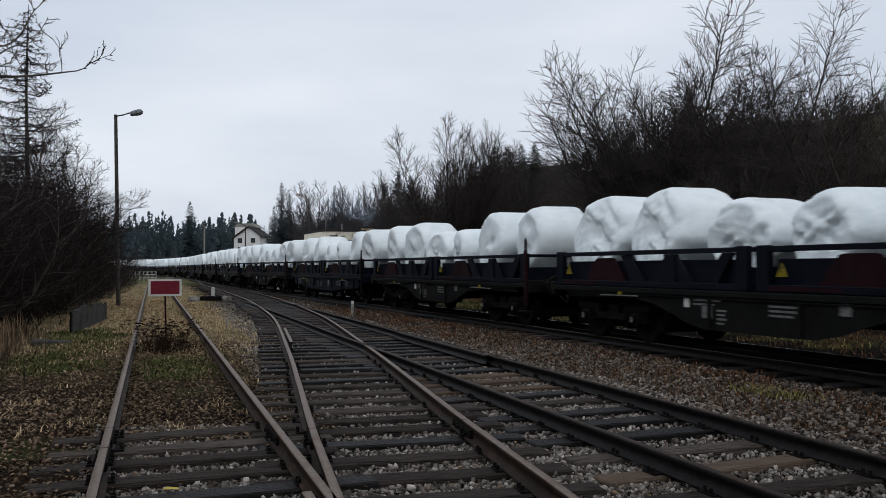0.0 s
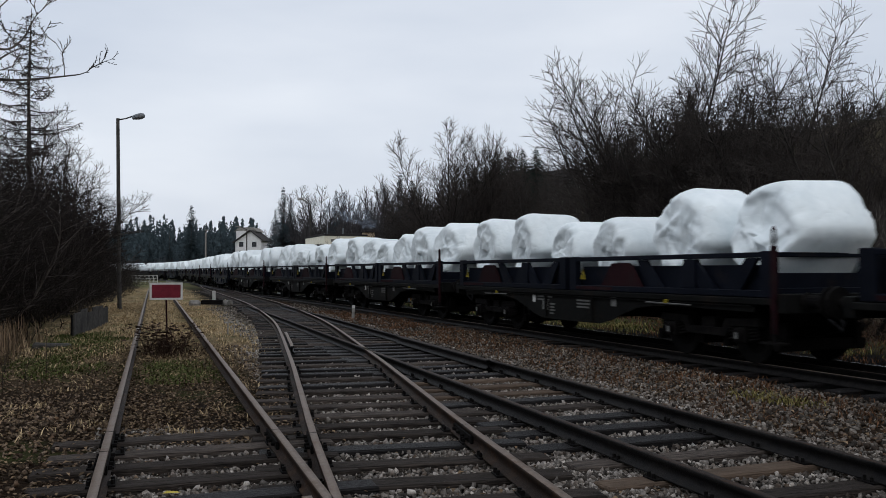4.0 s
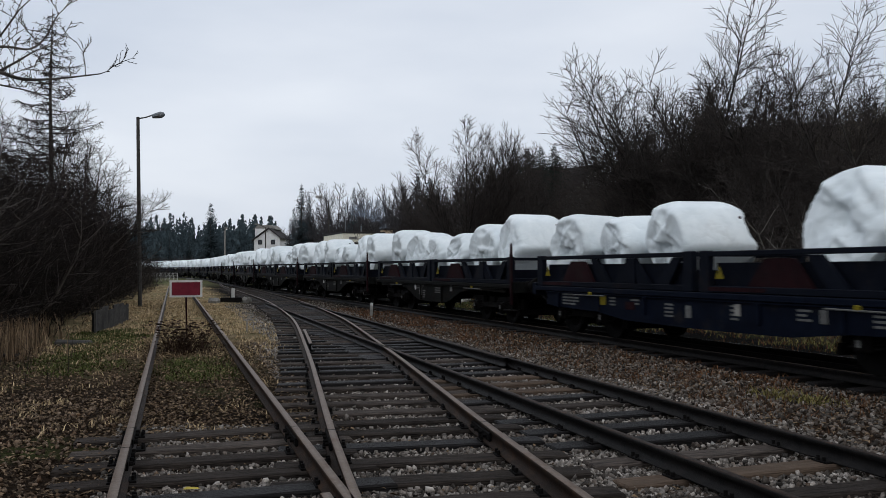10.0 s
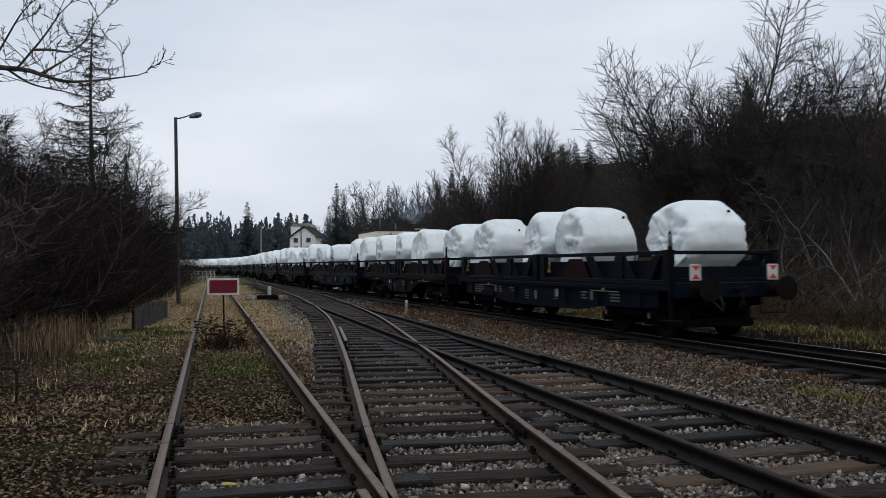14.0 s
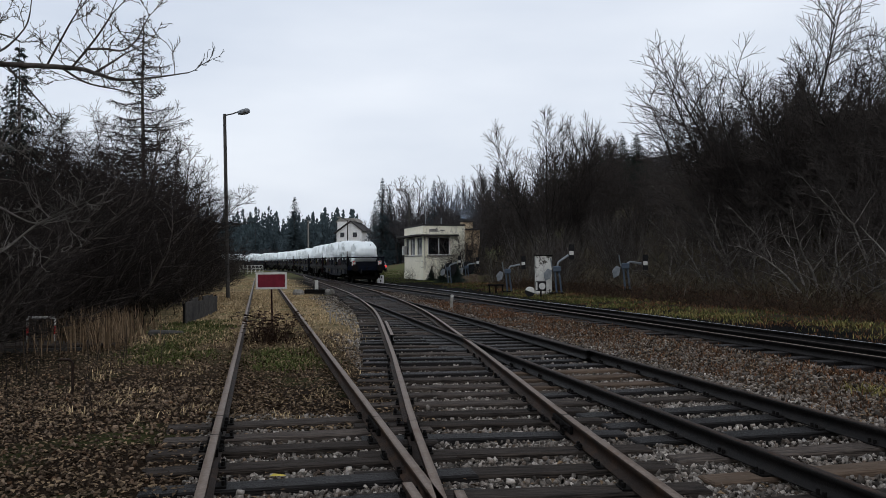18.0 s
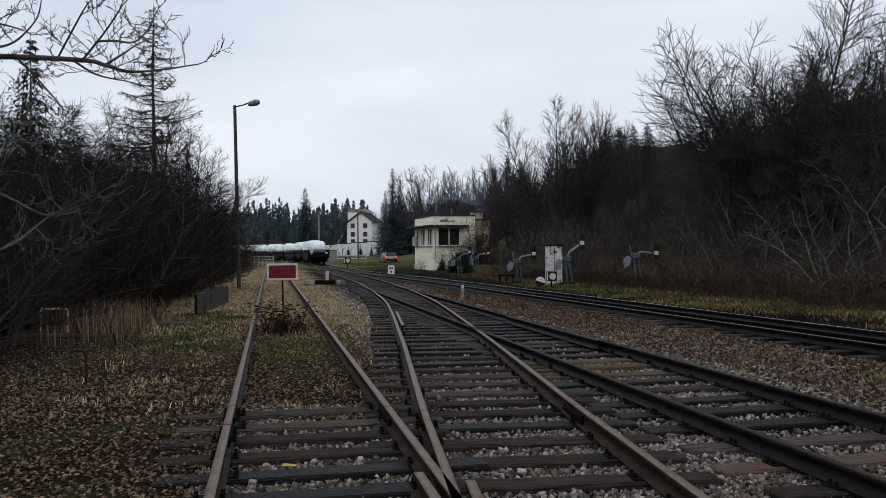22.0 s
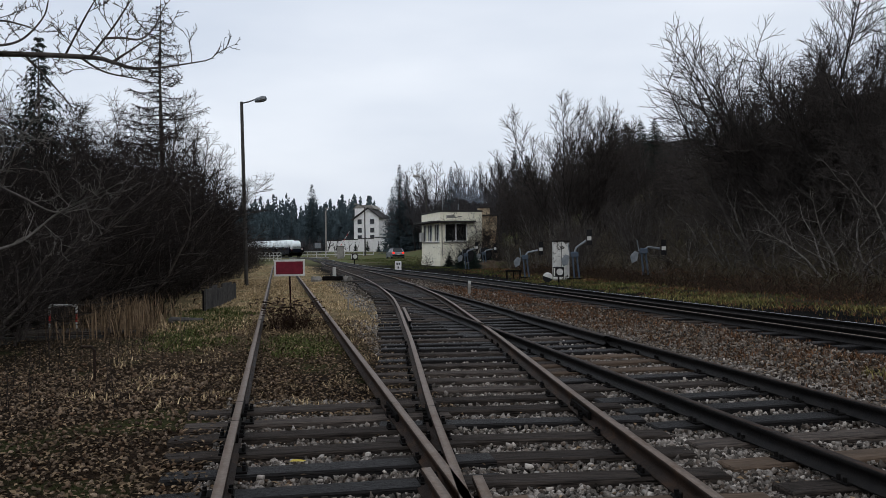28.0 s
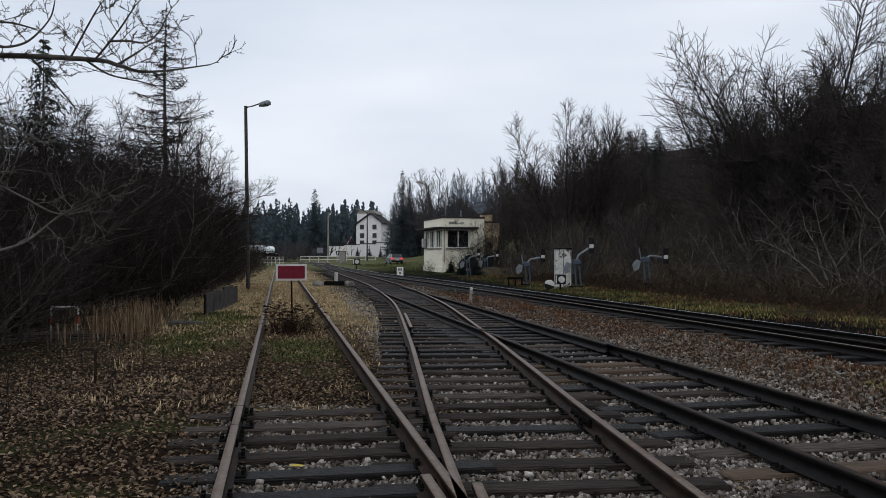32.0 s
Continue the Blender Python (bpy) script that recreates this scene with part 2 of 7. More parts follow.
M["branch_pale"] = mat("pale_grey_bough", (0.06, 0.056, 0.051), (0.17, 0.157, 0.145), 5, 0.95, 0, 0.4, 25, (0.05, 0.05, 0.04), 1.2, (0.55, 0.75), 0.2)
M["bank_twig"] = mat("dark_bank_twig", (0.0175, 0.0152, 0.0143), (0.077, 0.066, 0.061), 3, 0.95, 0, 0, 1, None, 1, (0.5, 0.7), 0.25)
# Bark lightened likewise, with the haze of distance in its colour.
M["hazy_bark"] = mat("hazed_grey_bark", (0.03, 0.028, 0.03), (0.075, 0.07, 0.072), 2, 0.95, 0, 0, 1, None, 1, (0.5, 0.7), 0.25)
M["letter"] = mat("faded_lettering", (0.07, 0.07, 0.068), (0.16, 0.16, 0.155), 8, 0.7)
M["reed"] = mat("dry_reed", (0.075, 0.052, 0.033), (0.25, 0.18, 0.115), 3, 0.95, 0, 0, 1, None, 1, (0.5, 0.7), 0.4, islands=True)
# Paler and bluer than the near needles: distance haze put into the colour.
M["hazy_needle"] = mat("hazed_spruce_needle", (0.030, 0.044, 0.051), (0.068, 0.092, 0.104), 0.3, 0.9, 0, 0, 1, None, 1, (0.5, 0.7), 0.35, islands=True)
M["smoke"] = mat("pale_smoke", (0.50, 0.62, 0.80), (0.60, 0.72, 0.88), 2, 1.0)


def crease(m, scale, depth):
    """Adds sharp folds of a stretched sheet to a material's relief."""
    n, l = m.node_tree.nodes, m.node_tree.links
    b = n["Principled BSDF"]
    co, wob, add = n.new("ShaderNodeTexCoord"), n.new("ShaderNodeTexNoise"), n.new("ShaderNodeVectorMath")
    wob.inputs["Scale"].default_value, wob.inputs["Detail"].default_value = 1.7, 3.0
    add.operation = "MULTIPLY_ADD"
    add.inputs[1].default_value = (1.2, 1.2, 0.7)
    info, off = n.new("ShaderNodeObjectInfo"), n.new("ShaderNodeVectorMath")
    off.operation = "MULTIPLY_ADD"
    off.inputs[1].default_value = (31, 17, 23)
    l.new(info.outputs["Random"], off.inputs[0]), l.new(co.outputs["Object"], off.inputs[2])
    l.new(off.outputs[0], wob.inputs["Vector"])
    l.new(wob.outputs["Color"], add.inputs[0]), l.new(off.outputs[0], add.inputs[2])
    vor = n.new("ShaderNodeTexVoronoi")
    vor.feature = "DISTANCE_TO_EDGE"
    vor.inputs["Scale"].default_value = scale
    l.new(add.outputs[0], vor.inputs["Vector"])
    rp = n.new("ShaderNodeMapRange")
    rp.inputs["From Max"].default_value = 0.22
    l.new(vor.outputs["Distance"], rp.inputs["Value"])
    bp = n.new("ShaderNodeBump")
    bp.inputs["Strength"].default_value, bp.inputs["Distance"].default_value = 0.5, depth
    l.new(rp.outputs["Result"], bp.inputs["Height"])
    if b.inputs["Normal"].links:
        l.new(b.inputs["Normal"].links[0].from_socket, bp.inputs["Normal"])
    l.new(bp.outputs["Normal"], b.inputs["Normal"])


crease(M["white_sheet"], 1.5, 0.012)


def thin(m, alpha, scale):
    """Makes a material a wisp: mostly clear, with a soft noisy density."""
    n, l = m.node_tree.nodes, m.node_tree.links
    co, t = n.new("ShaderNodeTexCoord"), n.new("ShaderNodeTexNoise")
    t.inputs["Scale"].default_value, t.inputs["Detail"].default_value = scale, 4.0
    l.new(co.outputs["Object"], t.inputs["Vector"])
    r = n.new("ShaderNodeMapRange")
    r.inputs["From Min"].default_value, r.inputs["From Max"].default_value = 0.44, 0.74
    r.inputs["To Max"].default_value = alpha
    l.new(t.outputs["Fac"], r.inputs["Value"])
    l.new(r.outputs["Result"], n["Principled BSDF"].inputs["Alpha"])


thin(M["smoke"], 0.17, 0.9)


# ---- mesh building ----
class Mesh:
    def __init__(self):
        self.v, self.f = [], []

    def add(self, verts, faces):
        k = len(self.v)
        self.v += [tuple(p) for p in verts]
        self.f += [tuple(i + k for i in q) for q in faces]
        return self

    def box(self, x0, x1, y0, y1, z0, z1, bev=0.0, m=None):
        b = min(bev, (x1 - x0) * 0.45, (y1 - y0) * 0.45, (z1 - z0) * 0.45)
        if b <= 0:
            vs = [(x, y, z) for z in (z0, z1) for y in (y0, y1) for x in (x0, x1)]
            fs = [(0, 2, 3, 1), (4, 5, 7, 6), (0, 1, 5, 4), (2, 6, 7, 3), (0, 4, 6, 2), (1, 3, 7, 5)]
        else:
            vs, fs = [], []
            for z, ins in ((z0, b), (z0 + b, 0), (z1 - b, 0), (z1, b)):
                vs += [(x0 + ins, y0 + ins, z), (x1 - ins, y0 + ins, z), (x1 - ins, y1 - ins, z), (x0 + ins, y1 - ins, z)]
            fs = [(3, 2, 1, 0), (12, 13, 14, 15)]
            for k in range(3):
                for i in range(4):
                    j = (i + 1) % 4
                    fs.append((4 * k + i, 4 * k + j, 4 * k + 4 + j, 4 * k + 4 + i))
        if m is not None:
            vs = [m @ Vector(p) for p in vs]
        return self.add(vs, fs)

    def tube(self, pts, radii, n=6, caps=True):
        pts = [Vector(p) for p in pts]
        rings, up = [], None
        for i, p in enumerate(pts):
            d = (pts[min(i + 1, len(pts) - 1)] - pts[max(i - 1, 0)]).normalized()
            a = d.orthogonal().normalized() if up is None else (up - d * up.dot(d)).normalized()
            up = a
            c = d.cross(a)
            r = radii[i] if hasattr(radii, "__len__") else radii
            rings += [p + a * (r * math.cos(2 * math.pi * k / n)) + c * (r * math.sin(2 * math.pi * k / n)) for k in range(n)]
        fs = []
        for i in range(len(pts) - 1):
            for k in range(n):
                q = (k + 1) % n
                fs.append((i * n + k, i * n + q, (i + 1) * n + q, (i + 1) * n + k))
        if caps:
            fs += [tuple(range(n - 1, -1, -1)), tuple(range((len(pts) - 1) * n, len(pts) * n))]
        return self.add(rings, fs)

    def extrude(self, outline, depth, m):
        """outline in local x, z; depth along local y; m places it."""
        n = len(outline)
        vs = [m @ Vector((x, y, z)) for y in (-depth / 2, depth / 2) for x, z in outline]
        fs = [tuple(range(n)), tuple(range(2 * n - 1, n - 1, -1))]
        fs += [(i + n, (i + 1) % n + n, (i + 1) % n, i) for i in range(n)]
        return self.add(vs, fs)

    def lathe(self, prof, n, m):
        """prof: (radius, height along local z)."""
        vs = [m @ Vector((r * math.cos(2 * math.pi * k / n), r * math.sin(2 * math.pi * k / n), h)) for r, h in prof for k in range(n)]
        fs = [(i * n + k, i * n + (k + 1) % n, (i + 1) * n + (k + 1) % n, (i + 1) * n + k) for i in range(len(prof) - 1) for k in range(n)]
        return self.add(vs, fs)

    def data(self, name, material, smooth=False):
        me = bpy.data.meshes.new(name)
        me.from_pydata(self.v, [], self.f)
        me.materials.append(material)
        if smooth:
            me.polygons.foreach_set("use_smooth", [True] * len(me.polygons))
        me.validate()
        me.update()
        return me


def part(name, mesh, material, parent=None, label="", smooth=False, m=None):
    data = mesh if isinstance(mesh, bpy.types.Mesh) else mesh.data(name, material, smooth)
    ob = new(name, data)
    if parent is not None:
        ob.parent = parent
    if m is not None:
        ob.matrix_basis = m
    if label:
        ob["label"] = label
    return ob


def thing(name, label, category, group="", kind="", m=None):
    ob = new(name)
    ob.empty_display_size = 0.2
    if m is not None:
        ob.matrix_basis = m
    return tagged(ob, label, category, group, kind)


def smooth_line(pts, n=24):
    pts = [np.array(p, float) for p in pts]
    out = []
    for i in range(len(pts) - 1):
        a, b, c, d = pts[max(i - 1, 0)], pts[i], pts[i + 1], pts[min(i + 2, len(pts) - 1)]
        for k in range(n):
            u = k / n
            out.append(0.5 * (2 * b + (c - a) * u + (2 * a - 5 * b + 4 * c - d) * u * u + (3 * b - a - 3 * c + d) * u ** 3))
    return np.array(out + [pts[-1]])


class Line:
    """A path on the ground by arc length."""
    def __init__(self, pts, n=24):
        self.p = smooth_line(pts, n)
        self.s = np.concatenate([[0], np.cumsum(np.linalg.norm(np.diff(self.p, axis=0), axis=1))])

    def zero(self, y):
        self.s -= np.interp(y, self.p[:, 1], self.s)
        return self

    def at(self, s):
        return np.array([np.interp(s, self.s, self.p[:, 0]), np.interp(s, self.s, self.p[:, 1])])

    def heading(self, s, h=0.5):
        d = self.at(s + h) - self.at(s - h)
        return d / np.linalg.norm(d)

    def x(self, y):
        return float(np.interp(y, self.p[:, 1], self.p[:, 0]))


# ---- the plan: centre lines of the four tracks ----
TRAIN_LINE = Line([(73.1, -200), (48.3, -120), (17.3, -20), (11.05, 0), (5.85, 17), (3.4, 25), (-0.75, 38), (-3.75, 47), (-9.0, 62), (-13.2, 76), (-18.0, 93),
                   (-22.9, 111), (-28.4, 129), (-34.8, 146), (-41.5, 160), (-50, 173), (-61, 185), (-75, 194.5), (-130, 218), (-250, 266), (-420, 334)]).zero(0)
SIDING_LINE = Line([(2.72, -9), (0.38, 0), (-4.82, 20), (-10.02, 40), (-19.9, 78)])
MIDDLE_LINE = Line([(2.55, -9), (1.29, 0), (0.53, 5.4), (0.12, 8.2), (-0.33, 11.6), (-0.9, 15.8), (-2.2, 24.7), (-3.37, 31), (-4.78, 37.7), (-6.35, 44.3),
                    (-10.6, 60.8), (-14.6, 76), (-18.3, 92)])
RIGHT_LINE = Line([(7.16, -9), (4.83, 0), (2.24, 10), (-0.35, 20), (-2.94, 30), (-5.53, 40)])


def rise(x, y):
    """Height of the ground."""
    z = -0.20
    e = (x - TRAIN_LINE.x(y)) * 0.957 if y < 196 else x + 70
    if e > 3.5:
        amount = 1.0 if y < 70 else max(0.15, 1 - (y - 70) / 110)
        if y > 75:
            flat = min(1.0, max(0.1, (x + 0.135 * y) / (0.075 * y)))
            amount *= 1 + (flat - 1) * min(1.0, (y - 75) / 20)
        u = min(1.0, max(0.0, (e - 6.5) / 42))
        z += amount * (0.10 * min(1, (e - 3.5) / 2) + 13.5 * (u * u * (3 - 2 * u)) + 0.05 * max(0, e - 50))
    q = x + 0.26 * y
    if -0.8 < q < 6.4 and y < 50:
        z -= 0.028 * min(1.0, (q + 0.8) / 0.5, (6.4 - q) / 0.5)
    w = SIDING_LINE.x(min(y, 78)) - x
    if w > 2.2 and y < 100:
        z -= 0.08 * min(1, (w - 2.2) / 3.5)
        if w > 9:
            z += 0.06 * min(w - 9, 40)
    if y > 85:
        side = min(1.0, max(0.0, (e - 5) / 12))
        u = min(1.0, (y - 85) / 105)
        z += 0.7 * side * u * u * (3 - 2 * u)
    if y > 220:
        z += 0.02 * (y - 220)
    return z + (0.015 if -0.6 < x + 0.26 * y < 12 and y < 60 else 0.05) * noise.noise((x * 0.35, y * 0.35, 0)) + (0.25 * noise.noise((x * 0.06, y * 0.06, 3)) if e > 8 or w > 6 else 0)


def fast_mesh(name, verts, tris, material, smooth=False):
    me = bpy.data.meshes.new(name)
    me.vertices.add(len(verts))
    me.vertices.foreach_set("co", np.asarray(verts, np.float32).ravel())
    tris = np.asarray(tris, np.int32)
    k = tris.shape[1]
    me.loops.add(len(tris) * k)
    me.loops.foreach_set("vertex_index", tris.ravel())
    me.polygons.add(len(tris))
    me.polygons.foreach_set("loop_start", np.arange(0, len(tris) * k, k, dtype=np.int32))
    me.polygons.foreach_set("loop_total", np.full(len(tris), k, np.int32))
    if smooth:
        me.polygons.foreach_set("use_smooth", np.ones(len(tris), bool))
    me.materials.append(material)
    me.update(calc_edges=True)
    return me


# ---- ground: one sheet to the horizon ----
def ground_material():
    m = bpy.data.materials.new("track_side_ground")
    m.use_nodes = True
    n, l = m.node_tree.nodes, m.node_tree.links
    b = n["Principled BSDF"]
    b.inputs["Roughness"].default_value = 0.95
    b.inputs["Specular IOR Level"].default_value = 0.02
    co = n.new("ShaderNodeTexCoord")
    sep = n.new("ShaderNodeSeparateXYZ")
    l.new(co.outputs["Object"], sep.inputs[0])

    def math_node(op, a, c, v=None):
        q = n.new("ShaderNodeMath")
        q.operation = op
        for i, s in enumerate((a, c)):
            if isinstance(s, (int, float)):
                q.inputs[i].default_value = s
            else:
                l.new(s, q.inputs[i])
        return q.outputs[0]

    def noise_node(scale, detail=5, rough=0.6):
        q = n.new("ShaderNodeTexNoise")
        q.inputs["Scale"].default_value, q.inputs["Detail"].default_value, q.inputs["Roughness"].default_value = scale, detail, rough
        l.new(co.outputs["Object"], q.inputs["Vector"])
        return q.outputs["Fac"]

    def ramp(value, stops):
        q = n.new("ShaderNodeValToRGB")
        while len(q.color_ramp.elements) < len(stops):
            q.color_ramp.elements.new(0.5)
        for e, (p, c) in zip(q.color_ramp.elements, stops):
            e.position, e.color = p, (*c, 1)
        l.new(value, q.inputs["Fac"])
        return q.outputs["Color"]

    def mix(f, a, c):
        q = n.new("ShaderNodeMix")
        q.data_type = "RGBA"
        if isinstance(f, (int, float)):
            q.inputs[0].default_value = f
        else:
            l.new(f, q.inputs[0])
        for i, s in ((6, a), (7, c)):
            if isinstance(s, tuple):
                q.inputs[i].default_value = (*s, 1)
            else:
                l.new(s, q.inputs[i])
        return q.outputs[2]

    # across the tracks: x + 0.26 y
    across = math_node("ADD", sep.outputs["X"], math_node("MULTIPLY", sep.outputs["Y"], 0.26))
    wobble = math_node("MULTIPLY", math_node("SUBTRACT", noise_node(0.5), 0.5), 2.4)
    q = math_node("ADD", across, wobble)
    u = math_node("DIVIDE", math_node("ADD", q, 10.0), 30.0)
    # Near-black band at 0.645-0.79: oily gravel plus under-train shade, put into the colour.
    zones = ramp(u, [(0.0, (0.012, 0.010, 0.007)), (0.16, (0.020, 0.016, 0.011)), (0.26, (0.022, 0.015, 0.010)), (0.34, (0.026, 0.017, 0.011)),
                     # Stops 0.40-0.50 lie under the ballast, coloured dark for shade between stones.
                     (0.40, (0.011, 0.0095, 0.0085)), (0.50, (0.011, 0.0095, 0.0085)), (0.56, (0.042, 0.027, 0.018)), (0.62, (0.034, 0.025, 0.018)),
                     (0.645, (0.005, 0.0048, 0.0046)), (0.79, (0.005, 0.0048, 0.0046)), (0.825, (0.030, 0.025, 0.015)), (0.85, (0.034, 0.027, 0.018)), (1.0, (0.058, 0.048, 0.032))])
    grain = ramp(noise_node(28, 6, 0.75), [(0.30, (0.18, 0.18, 0.18)), (0.5, (0.8, 0.8, 0.8)), (0.68, (1.9, 1.85, 1.8))])
    g = n.new("ShaderNodeMix")
    g.data_type, g.blend_type = "RGBA", "MULTIPLY"
    g.inputs[0].default_value = 1.0
    l.new(zones, g.inputs[6]), l.new(grain, g.inputs[7])
    # straw-coloured turf further up between the siding and the junction, green patches
    far_y = ramp(math_node("DIVIDE", sep.outputs["Y"], 60.0), [(0.2, (0, 0, 0)), (0.45, (1, 1, 1)), (1.0, (1, 1, 1))])
    left_of = ramp(math_node("DIVIDE", math_node("ADD", q, 10.0), 30.0), [(0.17, (0, 0, 0)), (0.26, (1, 1, 1)), (0.41, (1, 1, 1)), (0.45, (0, 0, 0))])
    turf_mask = math_node("MULTIPLY", math_node("MULTIPLY", far_y, left_of), 0.85)
    turf = mix(ramp(noise_node(0.7), [(0.45, (0, 0, 0)), (0.62, (1, 1, 1))]), (0.31, 0.23, 0.135), (0.16, 0.146, 0.07))
    c1 = mix(turf_mask, g.outputs[2], turf)
    green = math_node("MULTIPLY", ramp(noise_node(0.45), [(0.55, (0, 0, 0)), (0.68, (1, 1, 1))]),
                      ramp(math_node("DIVIDE", math_node("ADD", q, 10.0), 30.0), [(0.10, (0, 0, 0)), (0.2, (1, 1, 1)), (0.38, (1, 1, 1)), (0.40, (0, 0, 0)), (0.76, (0, 0, 0)), (0.8, (1, 1, 1)), (1.0, (0.3, 0.3, 0.3))]))
    c2 = mix(math_node("MULTIPLY", green, 0.6), c1, (0.060, 0.076, 0.024))
    meadow = ramp(math_node("DIVIDE", sep.outputs["Y"], 300.0), [(0.25, (0, 0, 0)), (0.34, (1, 1, 1))])
    c3 = mix(meadow, c2, mix(ramp(noise_node(0.3, 6, 0.75), [(0.42, (0, 0, 0)), (0.58, (1, 1, 1))]), (0.080, 0.104, 0.042), (0.115, 0.092, 0.055)))
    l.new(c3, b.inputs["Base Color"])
    bp = n.new("ShaderNodeBump")
    bp.inputs["Strength"].default_value, bp.inputs["Distance"].default_value = 0.9, 0.05
    l.new(noise_node(22, 6, 0.7), bp.inputs["Height"])
    l.new(bp.outputs["Normal"], b.inputs["Normal"])
    return m


gx = np.concatenate([-np.geomspace(1500, 62, 14), np.arange(-60, -14, 2.0), np.arange(-14, 20, 0.5), np.arange(20, 80, 2.0), np.geomspace(82, 1500, 14)])
gy = np.concatenate([-np.geomspace(1500, 32, 12), np.arange(-30, 4, 2.0), np.arange(4, 45, 0.5), np.arange(45, 220, 3.0), np.geomspace(223, 3000, 14)])
gv = [(x, y, rise(x, y)) for y in gy for x in gx]
gw = len(gx)
gf = [(j * gw + i, j * gw + i + 1, (j + 1) * gw + i + 1, (j + 1) * gw + i) for j in range(len(gy) - 1) for i in range(gw - 1)]
ground = new("ground", fast_mesh("ground", gv, gf, ground_material(), True))
tagged(ground, "stony railway ground with dead leaves and straw grass", "ground", kind="structure")

# ---- tracks ----
HALF_GAUGE = 0.7525
RAIL_PROFILE = [(-0.034, 0.0), (0.034, 0.0), (0.036, -0.012), (0.035, -0.036), (0.010, -0.048), (0.009, -0.118), (0.060, -0.138), (0.0625, -0.150),
                (-0.0625, -0.150), (-0.060, -0.138), (-0.009, -0.118), (-0.010, -0.048), (-0.035, -0.036), (-0.036, -0.012)]


def rail_mesh(line, offset, s0, s1, side, top, step=1.0, lift=0.0):
    ss = np.arange(s0, s1 + 0.01, step)
    k = len(RAIL_PROFILE)
    vs = []
    for s in ss:
        p, h = line.at(s), line.heading(s)
        nx, ny = h[1], -h[0]
        for a, z in RAIL_PROFILE:
            vs.append((p[0] + nx * (offset + a), p[1] + ny * (offset + a), z + lift))
    fs = [(i * k + j, i * k + (j + 1) % k, (i + 1) * k + (j + 1) % k, (i + 1) * k + j) for i in range(len(ss) - 1) for j in range(k)]
    me = fast_mesh("rail", vs, fs, side)
    me.materials.append(top)
    tag = np.zeros(len(fs), np.int32)
    tag[0::k] = 1
    me.polygons.foreach_set("material_index", tag)
    return me


def s_of(line, y):
    return float(np.interp(y, line.p[:, 1], line.s))


def sleeper_data(length, material, width=0.25):
    return Mesh().box(-length / 2, length / 2, -width / 2, width / 2, -0.315, -0.152, 0.014).data("sleeper", material)


def chair_data():
    c = Mesh().box(-0.11, 0.11, -0.085, 0.085, -0.154, -0.136, 0.004)
    for a in (-0.088, 0.088):
        c.tube([(a, 0.03, -0.14), (a, 0.03, -0.095)], 0.016, 6)
        c.tube([(a, -0.04, -0.14), (a, -0.04, -0.10)], 0.016, 6)
    return c.data("rail_chair", M["iron"])


CHAIR = chair_data()
rng = random.Random(7)


def lay_sleepers(track, line, s0, s1, gap, datas, chairs_to=0.0, skew=0.0, skip=None, offs=(-HALF_GAUGE, HALF_GAUGE)):
    s = s0
    while s < s1:
        p, h = line.at(s), line.heading(s)
        if skip is None or not skip(p):
            a = math.degrees(math.atan2(h[1], h[0])) - 90 + rng.uniform(-1.2, 1.2)
            me = rng.choice(datas)
            if (line is RIGHT_LINE and (11.4 < p[1] < 13.0 or 6.6 < p[1] < 7.4)) or (line is not TRAIN_LINE and p[1] < 5.75):
                me = rng.choice(NEW)
            ob = part("sleeper", me, None, track, m=pose(p[0] + rng.uniform(-0.04, 0.04), p[1], rng.uniform(-0.008, 0.002), 0, rng.uniform(-0.4, 0.4), a))
            if p[1] < chairs_to:
                for o in offs:
                    part("rail_chair", CHAIR, None, ob, m=pose(o, 0, 0))
        s += gap * rng.uniform(0.94, 1.06)


OLD = [sleeper_data(2.6, M["sleeper"]), sleeper_data(2.6, M["sleeper"], 0.27), sleeper_data(2.55, M["sleeper_dark"])]
OILY = [sleeper_data(2.6, M["sleeper_dark"]), sleeper_data(2.5, M["sleeper_dark"], 0.28), sleeper_data(2.6, M["sleeper"])]

siding = thing("siding_track", "rusty overgrown siding with old wooden sleepers", "railway track", "tracks", "structure")
middle = thing("curved_track", "rusty curved track on dark wooden sleepers", "railway track", "tracks", "structure")
right = thing("junction_track", "oily dark track on blackened sleepers joining a junction", "railway track", "tracks", "structure")
main = thing("main_track", "main line track with one polished rail", "railway track", "tracks", "structure")
for track, line, y0, y1, side, top in ((siding, SIDING_LINE, -8, 77, M["rail"], M["rail_top"]), (middle, MIDDLE_LINE, -8, 91, M["rail"], M["rail_top"]),
                                       (right, RIGHT_LINE, -8, 39, M["rail_dark"], M["rail"])):
    for o in (-HALF_GAUGE, HALF_GAUGE):
        part("rail", rail_mesh(line, o, s_of(line, y0), s_of(line, y1), side, top), None, track)
for o, top in ((-HALF_GAUGE, M["rail_top"]), (HALF_GAUGE, M["rail_bright"])):
    part("rail", rail_mesh(TRAIN_LINE, o, -60, 260, M["rail_dark"], top), None, main, "polished rail head" if o > 0 else "")
# guard rail in the main track, check rails at the crossing
part("guard_rail", rail_mesh(TRAIN_LINE, -0.05, -20, 34, M["rail_dark"], M["rail"], lift=-0.01), None, main)
part("check_rail", rail_mesh(MIDDLE_LINE, -HALF_GAUGE + 0.115, s_of(MIDDLE_LINE, 17.3), s_of(MIDDLE_LINE, 21.3), M["rail_dark"], M["rail_top"], 0.5, 0.015), None, middle)
